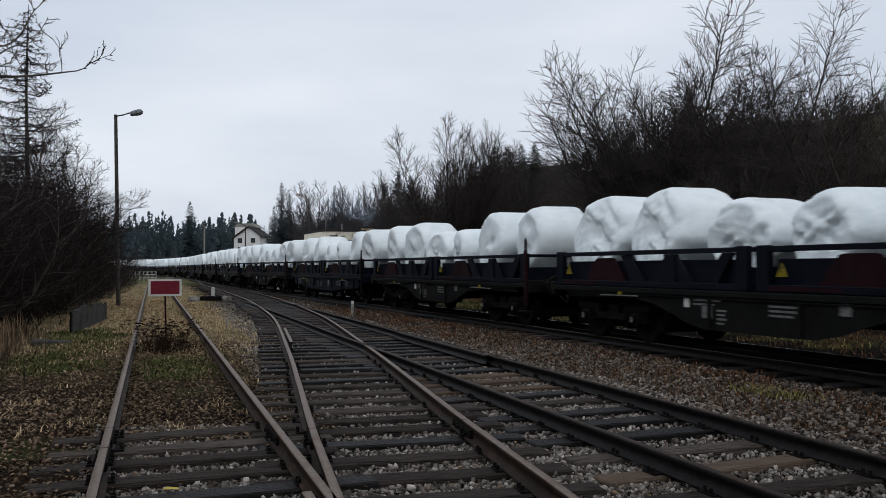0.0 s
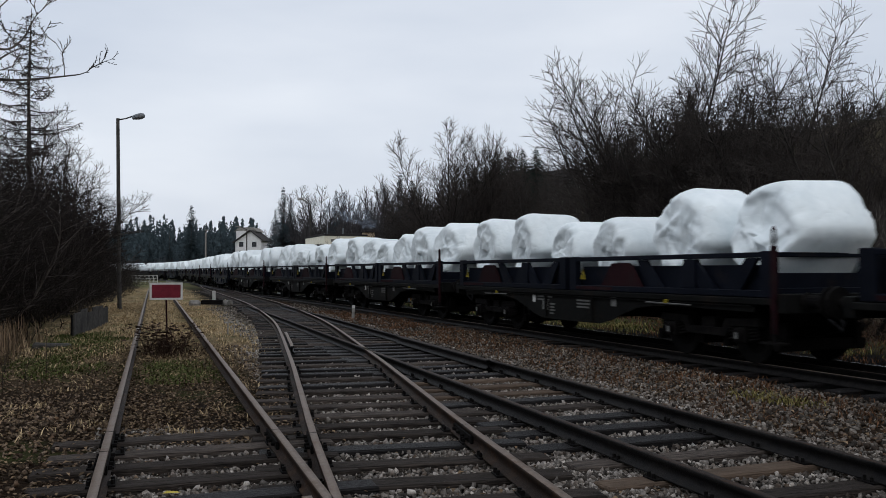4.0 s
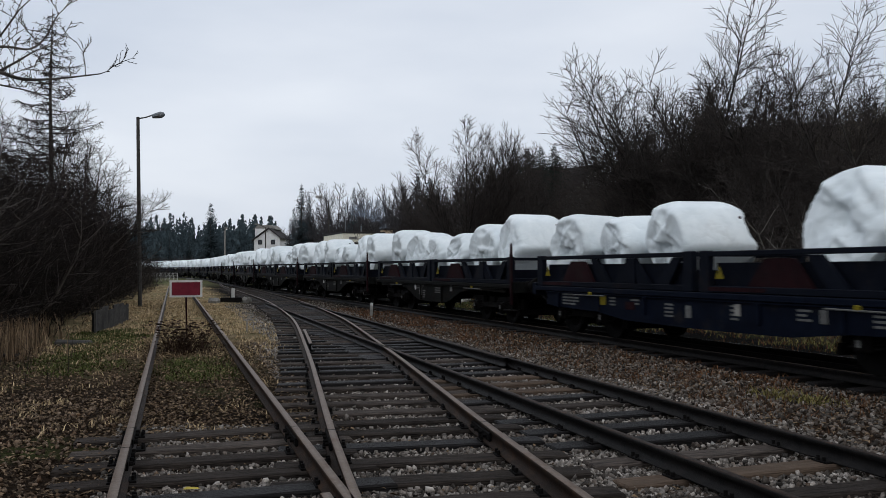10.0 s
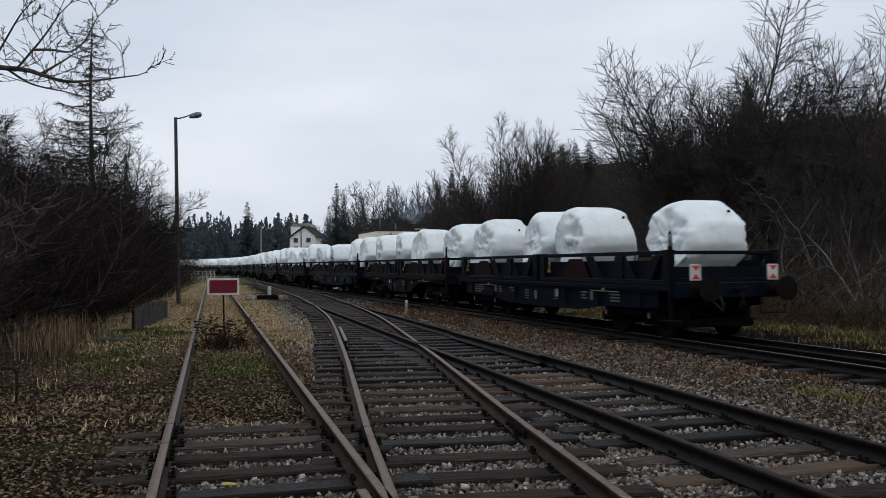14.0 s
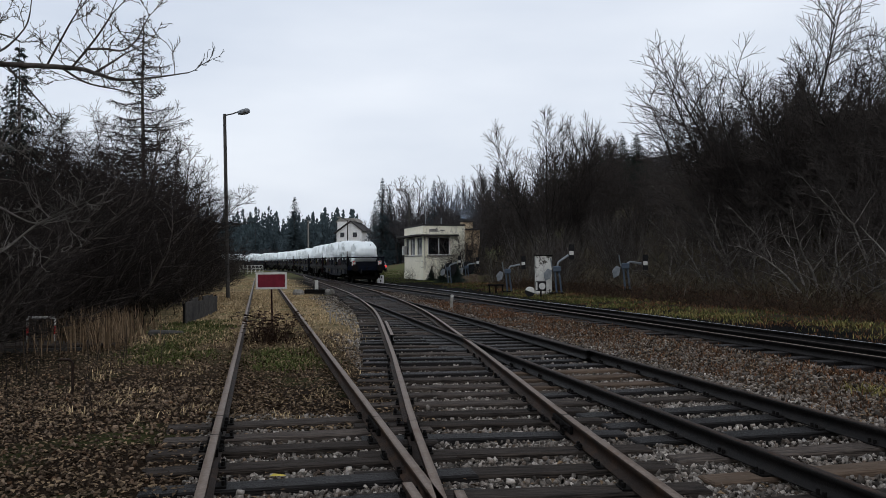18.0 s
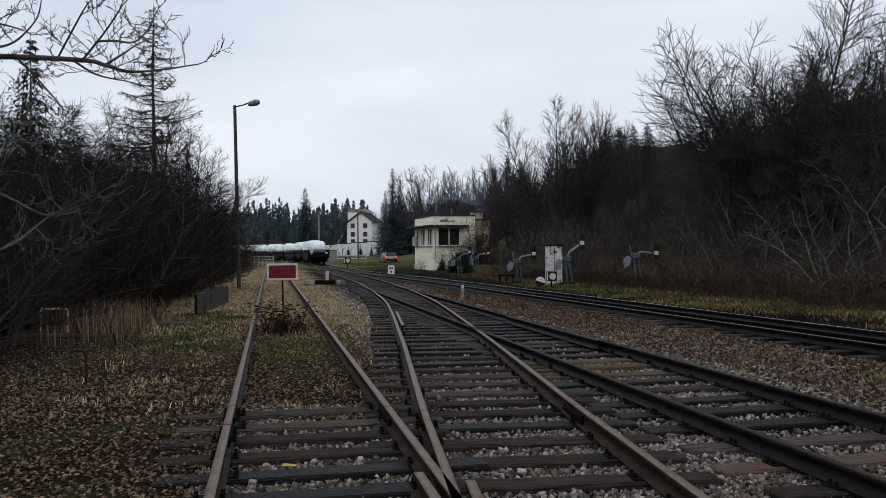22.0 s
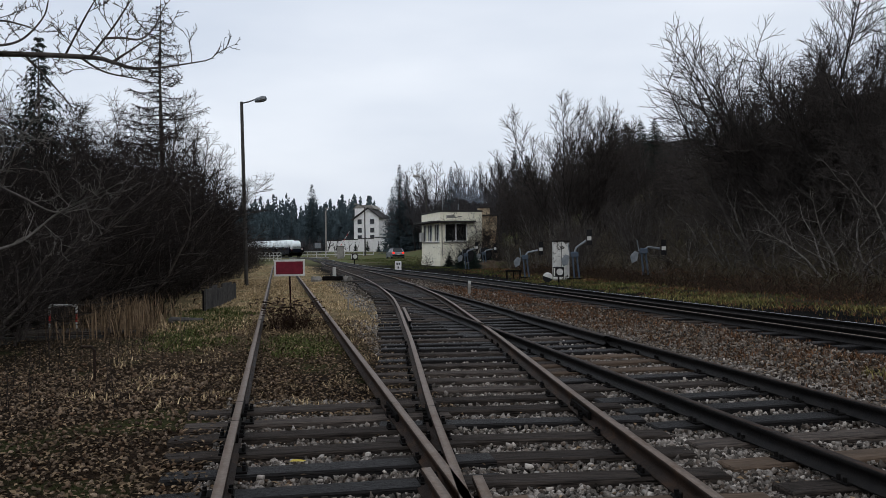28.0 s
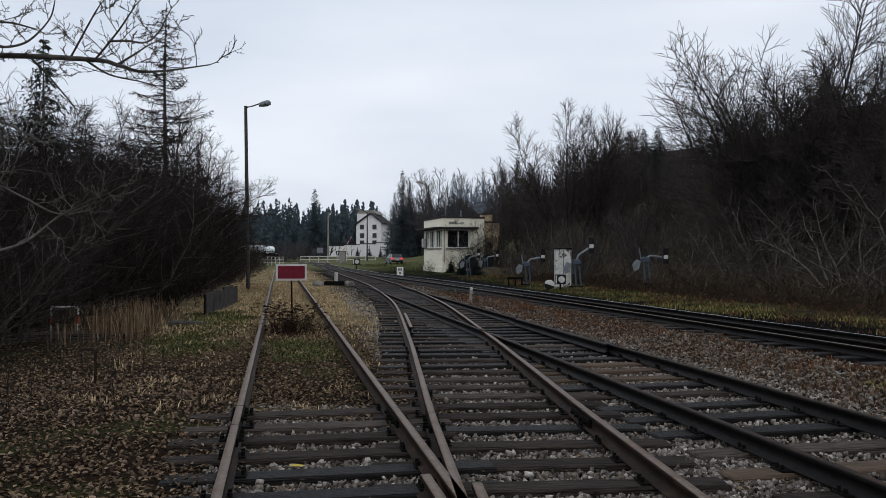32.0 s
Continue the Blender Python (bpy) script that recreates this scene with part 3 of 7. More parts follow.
part("check_rail", rail_mesh(RIGHT_LINE, HALF_GAUGE - 0.115, s_of(RIGHT_LINE, 14.0), s_of(RIGHT_LINE, 19.5), M["rail_dark"], M["rail"], 0.5, 0.015), None, right)
part("wing_rail", rail_mesh(SIDING_LINE, HALF_GAUGE - 0.13, s_of(SIDING_LINE, 3.5), s_of(SIDING_LINE, 5.75), M["rail"], M["rail_top"], 0.25), None, siding)
part("wing_rail", rail_mesh(MIDDLE_LINE, -HALF_GAUGE + 0.13, s_of(MIDDLE_LINE, 3.5), s_of(MIDDLE_LINE, 5.75), M["rail"], M["rail_top"], 0.25), None, middle)



FISHPLATE = Mesh().box(-0.36, 0.36, 0.012, 0.042, -0.125, -0.045, 0.008)
for fx in (-0.25, -0.09, 0.09, 0.25):
    FISHPLATE.tube([(fx, 0.04, -0.085), (fx, 0.075, -0.085)], 0.02, 6)
FISHPLATE = FISHPLATE.data("fishplate", M["iron"])
GAP = Mesh().box(-0.006, 0.006, -0.036, 0.036, -0.03, 0.002).data("joint_gap", M["black"])
for track, line, off, y in ((siding, SIDING_LINE, -HALF_GAUGE, 7.6), (siding, SIDING_LINE, HALF_GAUGE, 8.1), (middle, MIDDLE_LINE, -HALF_GAUGE, 8.2), (middle, MIDDLE_LINE, HALF_GAUGE, 8.3), (siding, SIDING_LINE, -HALF_GAUGE, 8.5)):
    s = s_of(line, y)
    p, h = line.at(s), line.heading(s)
    a = math.degrees(math.atan2(h[1], h[0]))
    x, yy = p[0] + h[1] * off, p[1] - h[0] * off
    part("fishplate", FISHPLATE, None, track, m=pose(x, yy, 0, 0, 0, a))
    part("fishplate", FISHPLATE, None, track, m=pose(x, yy, 0, 0, 0, a + 180))
    part("joint_gap", GAP, None, track, m=pose(x, yy, 0, 0, 0, a))
BRACE = Mesh().extrude([(0.06, -0.15), (0.34, -0.15), (0.34, -0.10), (0.09, -0.005), (0.045, -0.01)], 0.16, Matrix()).data("rail_brace", M["iron"])
for i in range(15):
    s = s_of(RIGHT_LINE, 13.5) + 0.68 * i
    p, h = RIGHT_LINE.at(s), RIGHT_LINE.heading(s)
    part("rail_brace", BRACE, None, right, m=pose(p[0] + h[1] * HALF_GAUGE, p[1] - h[0] * HALF_GAUGE, 0, 0, 0, math.degrees(math.atan2(h[1], h[0])) - 90))


# ---- bearings seen from where the camera stands ----
def spot(bearing, dist):
    a = radians(bearing)
    return dist * math.sin(a), dist * math.cos(a)


# ---- trees ----
class Twigs:
    """Collects tapering branch tubes."""
    def __init__(self, seed):
        self.r, self.v, self.f = random.Random(seed), [], []

    def tube(self, pts, r0, r1, n):
        k, m = len(self.v), len(pts)
        for i, p in enumerate(pts):
            d = (pts[min(i + 1, m - 1)] - pts[max(i - 1, 0)])
            d = d.normalized() if d.length > 1e-6 else Vector((0, 0, 1))
            a = Vector((d.y, -d.x, 0.0)).normalized() if abs(d.z) < 0.97 else Vector((1, 0, 0))
            c = d.cross(a)
            r = r0 + (r1 - r0) * i / (m - 1)
            for j in range(n):
                w = 2 * math.pi * j / n
                self.v.append(tuple(p + a * (r * math.cos(w)) + c * (r * math.sin(w))))
        for i in range(m - 1):
            for j in range(n):
                q = (j + 1) % n
                self.f.append((k + i * n + j, k + i * n + q, k + (i + 1) * n + q, k + (i + 1) * n + j))

    def data(self, name, material):
        return fast_mesh(name, self.v, self.f, material)


def grown_tree(seed, height, stems, fan, radius, gaps=(0.45, 0.28, 0.17), ratio=(0.42, 0.5, 0.55), up=0.05, wob=0.06, angle=(0.5, 0.9), low=0.22, least=0.009, limb_mat=None, twig_mat=None):
    """Trunk mesh (stems and limbs) and crown mesh (all twigs) of a leafless tree; stems fan out and bend upwards."""
    R = random.Random(seed)
    wood, fine = Twigs(seed), Twigs(seed)

    def grow(p, d, length, r, level):
        nseg = (8, 5, 3, 1)[level]
        pts, ways = [p], [d]
        for i in range(nseg):
            d = (d + Vector((R.gauss(0, wob), R.gauss(0, wob), R.gauss(0, wob * 0.6) + up))).normalized()
            p = p + d * (length / nseg)
            pts.append(p), ways.append(d)
        (wood if level < 2 else fine).tube(pts, r, max(least * 0.55, r * (0.06 if level == 0 else 0.25)), (6, 5, 3, 3)[level])
        if level == 3:
            return
        u, w = (low if level == 0 else 0.12), R.uniform(0, 6.283)
        while u < 0.985:
            i = min(int(u * nseg), nseg - 1)
            q = pts[i].lerp(pts[i + 1], u * nseg - i)
            base = ways[i + 1]
            side = base.orthogonal().normalized()
            other = base.cross(side)
            w += 2.4 + R.gauss(0, 0.5)
            a = R.uniform(*angle)
            nd = base * math.cos(a) + (side * math.cos(w) + other * math.sin(w)) * math.sin(a)
            if nd.z < -0.1:
                nd.z *= -0.3
            grow(q, nd.normalized(), length * ratio[level] * (1.15 - u) * R.uniform(0.6, 1.2) + (0.3 if level < 2 else 0.22), max(least, r * (1 - 0.7 * u) * R.uniform(0.35, 0.55)), level + 1)
            u += gaps[level] / length * R.uniform(0.7, 1.3)

    for i in range(stems):
        a = 6.283 * (i + R.random()) / stems
        k = fan * math.sqrt(R.uniform(0.02, 1.0)) if stems > 1 else fan
        d = Vector((math.cos(a) * math.sin(k), math.sin(a) * math.sin(k), math.cos(k)))
        p = Vector((math.cos(a), math.sin(a), 0)) * (0.0 if stems == 1 else 0.22) + Vector((0, 0, -0.5))
        grow(p, d, height * (1.0 - 0.22 * k) * R.uniform(0.82, 1.02), radius * R.uniform(0.6, 1.0), 0)
    return wood.data("trunk", limb_mat or M["bark"]), fine.data("crown", twig_mat or M["twig"])


def spruce(seed, height, width, dense=1.0, material=None):
    R = random.Random(seed)
    trunk = Mesh().tube([(0, 0, -0.5), (0, 0, height * 0.5), (0, 0, height)], [height * 0.014, height * 0.009, 0.01], 6)
    v, f = [], []
    z = height * 0.05
    while z < height * 0.985:
        u = 1 - z / height
        reach = width * (0.03 + 0.97 * u ** 1.05) * R.uniform(0.90, 1.06)
        for i in range(int((5 + 6 * u) * dense)):
            a = R.uniform(0, 6.283)
            L, lift = reach * R.uniform(0.4, 1.12), R.uniform(-0.03, 0.03) * height * u
            d = Vector((math.cos(a), math.sin(a), 0))
            sd = Vector((-d.y, d.x, 0))
            steps = max(3, int(L / 0.30))
            for j in range(steps):
                w = (j + 0.6) / steps
                p = d * (L * w) + Vector((0, 0, z + lift - 0.40 * L * w + 0.26 * L * w * w + R.uniform(-0.08, 0.08)))
                s = (0.20 + 0.26 * min(1.0, L / 2.5)) * (1.15 - 0.55 * w) * R.uniform(0.7, 1.3)
                for g in (-1, 1):
                    k = len(v)
                    tip = p + d * (s * 0.8) + sd * (g * s * R.uniform(0.5, 1.0)) + Vector((0, 0, -s * R.uniform(0.2, 0.8)))
                    v += [tuple(p + Vector((0, 0, s * 0.12))), tuple(p + d * (s * 0.6)), tuple(tip)]
                    f.append((k, k + 1, k + 2))
        z += height * 0.017 * R.uniform(0.7, 1.4)
    return trunk.data("trunk", M["bark"]), fast_mesh("crown", v, f, material or M["needle"])


def larch(seed, height, width):
    trunk, t = Twigs(seed), Twigs(seed)
    R = t.r
    trunk.tube([Vector((0, 0, -0.5)), Vector((0.05, 0, height * 0.4)), Vector((0, 0.05, height * 0.75)), Vector((0.1, 0, height))], height * 0.011, 0.012, 6)
    z = height * 0.10
    while z < height * 0.98:
        u = 1 - z / height
        for i in range(3):
            a = R.uniform(0, 6.283)
            L = width * (0.10 + 0.90 * min(1.0, u * 1.5) ** 0.8) * R.uniform(0.3, 1.1)
            d = Vector((math.cos(a), math.sin(a), 0.10))
            def on(w):
                return Vector((0, 0, z)) + d * (L * w) + Vector((0, 0, -0.26 * L * w + 0.30 * L * w * w))
            t.tube([on(w) + Vector((R.uniform(-0.05, 0.05), R.uniform(-0.05, 0.05), 0)) for w in (0, 0.3, 0.6, 0.85, 1)], 0.012 + 0.010 * L, 0.006, 3)
            for j in range(int(15 * L) + 4):
                p = on(R.uniform(0.12, 1))
                s = R.uniform(0.2, 0.65) * (0.45 + 0.55 * u)
                e = Vector((d.x * 0.6 + R.uniform(-1.1, 1.1), d.y * 0.6 + R.uniform(-1.1, 1.1), R.uniform(-1.3, 0.15))).normalized()
                t.tube([p, p + e * s * 0.5 + Vector((0, 0, -0.03)), p + e * s], 0.012, 0.007, 3)
        z += height * 0.015 * R.uniform(0.7, 1.3)
    return trunk.data("trunk", M["bark"]), t.data("crown", M["twig"])


def twig_field(name, base, heights, lean, thick, material, seed, kids=2, curl=0.35):
    """Many separate upright twigs with side twigs, as one mesh. base: N x 3."""
    r = np.random.RandomState(seed)
    base, heights = np.asarray(base, float), np.asarray(heights, float)
    def grow(p, h, way, th):
        n = len(p)
        bend = r.normal(0, curl, (n, 3)) * np.array([1, 1, 0.35])
        p1 = p + way * h[:, None] * 0.5
        way2 = way + bend
        way2 /= np.linalg.norm(way2, axis=1)[:, None]
        p2 = p1 + way2 * h[:, None] * 0.5
        a = np.stack([way[:, 1], -way[:, 0], np.zeros(n)], 1)
        ln = np.linalg.norm(a, axis=1)
        a = np.where(ln[:, None] > 0.05, a / np.maximum(ln, 1e-6)[:, None], np.array([1.0, 0, 0]))
        c = np.cross(way, a)
        rings = []
        for q, k in ((p, 1.0), (p1, 0.75), (p2, 0.25)):
            for j in range(3):
                w = 2 * math.pi * j / 3
                rings.append(q + (a * math.cos(w) + c * math.sin(w)) * (th * k)[:, None])
        return np.stack(rings, 1), p1, way2
    vs = []
    n = len(base)
    way = r.normal(0, lean, (n, 3))
    way[:, 2] = 1
    way /= np.linalg.norm(way, axis=1)[:, None]
    th = thick * r.uniform(0.6, 1.6, n)
    v, mid, w2 = grow(base, heights, way, th)
    vs.append(v)
    for k in range(kids):
        u = r.uniform(0.2, 1.0, n)[:, None]
        p = base + (mid - base) * u
        wy = way + r.normal(0, 0.75, (n, 3)) * np.array([1, 1, 0.5])
        wy /= np.linalg.norm(wy, axis=1)[:, None]
        vs.append(grow(p, heights * r.uniform(0.25, 0.6, n), wy, th * 0.55)[0])
    v = np.concatenate(vs).reshape(-1, 3)
    m = len(v) // 9
    quad = []
    for i in range(2):
        for j in range(3):
            quad.append((i * 3 + j, i * 3 + (j + 1) % 3, (i + 1) * 3 + (j + 1) % 3, (i + 1) * 3 + j))
    f = (np.arange(m)[:, None, None] * 9 + np.array(quad)[None]).reshape(-1, 4)
    ob = new(name, fast_mesh(name, v, f, material))
    return ob


# single-stemmed, far, tangled, many-stemmed, upswept, shrub, sprawling
TREE_A = [grown_tree(s, 10, 1, 0.05, 0.15, (0.42, 0.26, 0.16), (0.40, 0.5, 0.55), 0.05, 0.07, (0.5, 1.0), 0.18, 0.010) for s in (11, 12, 13)]
TREE_F = [grown_tree(s, 10, 2, 0.22, 0.16, (0.6, 0.45, 0.32), (0.40, 0.5, 0.6), 0.09, 0.06, (0.4, 0.8), 0.15, 0.022, M["hazy_bark"], M["hazy_twig"]) for s in (14, 15, 16)]
TREE_D = [grown_tree(s, 8.6, 4, 0.5, 0.10, (0.40, 0.27, 0.19), (0.44, 0.5, 0.6), 0.015, 0.16, (0.5, 1.25), 0.18, 0.008, M["bark"], M["twig"]) for s in (17, 18, 19)]
TREE_B = [grown_tree(s, 8.8, 6, 0.62, 0.105, (0.42, 0.25, 0.175), (0.38, 0.52, 0.65), 0.03, 0.065, (0.45, 0.9), 0.18, 0.0092, M["branch"], M["bank_twig"]) for s in (21, 22, 23)]
TREE_U = [grown_tree(s, 9.5, 6, 0.46, 0.09, (0.40, 0.25, 0.18), (0.36, 0.5, 0.65), 0.055, 0.055, (0.35, 0.75), 0.15, 0.012, M["branch"], M["bank_twig"]) for s in (24, 25, 26)]
TREE_C = [grown_tree(s, 5.0, 9, 0.75, 0.038, (0.42, 0.26, 0.22), (0.34, 0.5, 0.6), 0.04, 0.11, (0.4, 1.0), 0.12, 0.006, M["bark"], M["twig"]) for s in (31, 32, 33)]
TREE_S = [grown_tree(s, 6.0, 5, 1.1, 0.085, (0.50, 0.34, 0.30), (0.40, 0.46, 0.5), 0.035, 0.15, (0.5, 1.1), 0.15, 0.012, M["branch_pale"], M["bank_twig"]) for s in (34, 35)]
TREE_E = [grown_tree(s, 5.0, 8, 0.75, 0.04, (0.46, 0.32, 0.26), (0.36, 0.5, 0.6), 0.04, 0.11, (0.4, 1.0), 0.12, 0.007, M["branch_pale"], M["bank_twig"]) for s in (36, 37, 38)]
SPRUCE = [spruce(s, 14, 4.8, 1.9) for s in (41, 42)]
WIDE_SPRUCE = [spruce(s, 14, 8.0, 3.0) for s in (43, 44)]
FAR_SPRUCE = [spruce(45, 14, 6.6, 1.5, M["hazy_needle"]), spruce(46, 14, 6.0, 1.8, M["hazy_needle"])]
SLIM_SPRUCE = [spruce(47, 16, 4.4, 1.7, M["hazy_needle"]), spruce(48, 16, 4.0, 1.8, M["hazy_needle"])]
LARCH = [larch(51, 14.5, 3.3), larch(52, 13.0, 3.0)]
trng = random.Random(3)


def plant(name, data, bearing, dist, scale, label, category, group, sink=0.1):
    x, y = spot(bearing, dist)
    m = pose(x, y, rise(x, y) - sink, 0, 0, trng.uniform(0, 360)) @ Matrix.Scale(scale, 4)
    root = thing(name, label, category, group, m=m)
    part("trunk", data[0], None, root)
    part("crown", data[1], None, root)
    return root


BARE = "leafless grey-brown broadleaf tree with fine twigs"
SHRUB = "leafless many-stemmed dark brown shrub"
# beside the siding
plant("larch_tree", LARCH[0], -21.8, 45, 1.0, "tall bare larch with drooping side twigs", "tree", "trees beside the siding")
plant("larch_tree", LARCH[1], -26.5, 52, 0.8, "tall bare larch with drooping side twigs", "tree", "trees beside the siding")
for b, d, s in [(-28.9, 36, 0.74), (-33.4, 30, 0.62), (-32.2, 42, 0.8), (-34.5, 40, 0.85)]:
    plant("spruce_tree", SPRUCE[int(d) % 2], b, d, s, "dark green spruce among bare shrubs", "tree", "trees beside the siding")
for i, (b, d, s) in enumerate([(-18.7, 50, 0.95), (-17.5, 60, 0.75), (-20.3, 52, 0.85), (-24.2, 44, 0.8), (-23, 55, 0.85), (-19.3, 66, 0.8), (-17.6, 80, 0.7), (-18.9, 41, 0.72), (-20.6, 39, 0.9), (-19.6, 43, 0.9), (-21.6, 38, 0.95)]):
    plant("bare_tree", TREE_A[i % 3], b, d, s, BARE, "tree", "trees beside the siding")
for i, (b, d, s) in enumerate([(-25.0, 32, 0.95), (-27.5, 27, 0.9), (-22.6, 38, 0.95), (-30.5, 23, 0.85), (-33, 28, 1.0), (-29, 35, 1.0), (-20.6, 44, 0.85), (-35.5, 22, 0.9), (-31.5, 19, 0.62), (-26.2, 40, 1.0), (-37, 30, 1.0), (-23.8, 28, 0.7), (-28.4, 24, 0.85), (-26.8, 36, 1.1), (-24.4, 38, 1.05), (-21.5, 41, 0.9), (-31.8, 38, 1.15), (-34, 25, 0.95), (-25.6, 29, 0.85), (-29.6, 29, 0.95), (-22.9, 33, 0.8), (-27.4, 32, 1.0), (-20.0, 38, 0.72), (-32.4, 23, 0.85), (-21.8, 36, 0.85), (-24.8, 35, 1.0), (-25.6, 42, 1.1), (-29.8, 41, 1.1), (-27.8, 44, 1.2), (-24.9, 46, 1.15), (-30.6, 45, 1.25), (-23.2, 47, 1.1)]):
    plant("tangled_tree", TREE_D[i % 3], b, d, s, "dark leafless tree with a dense tangled crown", "tree", "trees beside the siding")
n = 0
while n < 44:
    y = trng.uniform(11, 75)
    q = trng.uniform(-13, -4.0 if y > 23 else -8.0)
    x = q - 0.26 * y
    b, d = math.degrees(math.atan2(x, y)), math.hypot(x, y)
    if b < -38:
        continue
    plant("bare_shrub", TREE_C[n % 3], b, d, trng.uniform(0.7, 1.15), SHRUB, "shrub", "shrubs beside the siding")
    n += 1
for i, (b, d, s) in enumerate([(-18.2, 46, 0.75), (-17.4, 52, 0.7), (-16.9, 60, 0.7), (-16.3, 72, 0.75), (-17.8, 66, 0.9), (-19.0, 36, 0.6), (-18.6, 56, 0.9), (-16.6, 82, 0.7), (-15.9, 90, 0.8)]):
    plant("bare_shrub", TREE_C[i % 3], b, d, s, "leafless reddish-brown shrub by the lamp post", "shrub", "shrubs beside the siding")
# bank on the far side of the main line
for b, d, s, k in [(19.9, 44, 1.62, 0), (16.6, 50, 1.0, 1), (30.5, 38, 1.2, 2), (17.0, 43, 1.3, 1), (23.0, 41, 1.35, 1), (11, 64, 0.95, 1), (14.3, 58, 1.0, 2), (26.0, 42, 1.3, 0), (9, 60, 0.6, 0), (21.0, 41, 0.8, 2), (26.5, 36, 0.7, 0), (18.5, 45, 1.55, 2)]:
    plant("bare_tree", TREE_B[k], b, d, s, "leafless many-stemmed tree with grey spreading boughs", "tree", "trees on the bank")
for b, d, s, k in [(7.2, 68, 1.12, 0), (4.9, 66, 1.38, 1), (2.9, 78, 0.95, 2), (8.6, 74, 0.9, 0), (1.6, 84, 0.85, 1), (18.0, 50, 1.0, 2), (23.6, 50, 0.7, 0)]:
    plant("bare_tree", TREE_U[k], b, d, s, "leafless upswept tree on the bank", "tree", "trees on the bank")
for i, (b, d, s) in enumerate([(15.5, 40, 0.42), (18.5, 37, 0.5), (21.5, 34, 0.48), (24.5, 33, 0.55), (27.5, 31, 0.5), (13.0, 45, 0.45), (17.0, 42, 0.55), (23.0, 38, 0.6), (10.2, 52, 0.45)]):
    plant("bare_shrub", TREE_S[i % 2], b, d, s * 1.6, "leafless pale-grey sprawling shrub on the bank", "shrub", "shrubs on the bank")
for i, (b, d, s) in enumerate([(0.5, 95, 1.0), (-1.5, 112, 1.0), (1.8, 105, 1.1), (-4.5, 150, 1.15), (-6.0, 165, 1.2), (-3.0, 140, 1.1), (-2, 135, 1.1), (9, 92, 0.8), (12.8, 88, 0.65), (16.5, 84, 0.65), (-6.2, 190, 1.2), (-8.4, 235, 1.1),
                               (20, 78, 0.75), (4.5, 98, 1.0), (-0.3, 120, 1.1), (-5.3, 158, 1.2), (-6.7, 172, 1.15), (6.0, 88, 0.8), (-4.0, 145, 1.1), (-5.7, 152, 1.1), (-6.4, 160, 1.2), (0.2, 108, 1.1)]):
    plant("bare_tree", TREE_F[i % 3], b, d, s, BARE, "tree", "trees on the bank")
for b, d, s in [(8.0, 98, 0.66), (9.7, 100, 0.62), (6.4, 102, 0.6), (10.6, 98, 0.58), (7.2, 106, 0.6), (2.2, 112, 0.7), (20.7, 80, 0.47), (-5.5, 165, 0.66), (-4.6, 190, 0.9), (-12.25, 205, 1.18), (15.4, 90, 0.42), (-2.6, 160, 0.85), (8.8, 104, 0.66), (-11.4, 215, 0.85), (-9.4, 235, 0.95), (-10.4, 240, 0.8), (-13.6, 225, 0.8), (-14.8, 230, 0.75)]:
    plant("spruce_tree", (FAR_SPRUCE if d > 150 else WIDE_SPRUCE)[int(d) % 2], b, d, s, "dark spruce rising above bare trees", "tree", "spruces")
for b, d, s, k in [(-6.4, 150, 1.0, 0), (-5.9, 158, 0.9, 1), (-6.9, 172, 0.85, 0), (-2.9, 128, 0.75, 1), (1.4, 110, 0.7, 0)]:
    plant("spruce_tree", SLIM_SPRUCE[k], b, d, s, "slim dark spruce among tall bare trees", "tree", "spruces")
for i, (b, d, s) in enumerate([(-5.3, 150, 1.6), (-4.5, 140, 1.5), (-3.5, 130, 1.4), (-2.4, 124, 1.3), (-6.2, 165, 1.5), (-1.4, 118, 1.2), (-0.4, 112, 1.15), (0.8, 104, 1.1), (-7.6, 232, 1.5)]):
    plant("bare_tree", TREE_F[i % 3], b, d, s, "tall leafless grey tree behind the signal box", "tree", "trees on the bank")
for i in range(16):
    y = 14 + 6.2 * i
    x = TRAIN_LINE.x(y) + trng.uniform(44, 58)
    b, d = math.degrees(math.atan2(x, y)), math.hypot(x, y)
    if b < 40:
        plant("bare_tree", TREE_F[i % 3], b, d, trng.uniform(0.3, 0.5) if b > 24 else trng.uniform(0.45, 0.7), BARE, "tree", "trees on the bank")
for b, d, s in [(-33.5, 16, 0.5), (-30.8, 18.5, 0.5), (-36.5, 14.5, 0.45), (-28, 21, 0.5)]:
    plant("bare_tree", TREE_D[int(d) % 2], b, d, s, "dark leafless tree beside the siding", "tree", "trees beside the siding")
n = 0
while n < 40:
    y = trng.uniform(26, 74)
    x = TRAIN_LINE.x(y) + trng.uniform(8.5, 26)
    b, d = math.degrees(math.atan2(x, y)), math.hypot(x, y)
    if d < 38 and b < 28:
        continue
    if -1.5 < b < 1 and d < 95:
        continue
    plant("bare_shrub", TREE_E[n % 3], b, d, trng.uniform(0.6, 1.05), "leafless many-stemmed grey-brown shrub on the bank", "shrub", "shrubs on the bank")
    n += 1
for i in range(30):
    b, d = trng.uniform(-6.2, 8), trng.uniform(150, 215)
    plant("bare_tree", TREE_F[i % 3], b, d, trng.uniform(0.85, 1.2), BARE, "tree", "far bare trees")

# undergrowth, nobody could count it
frng = np.random.RandomState(9)


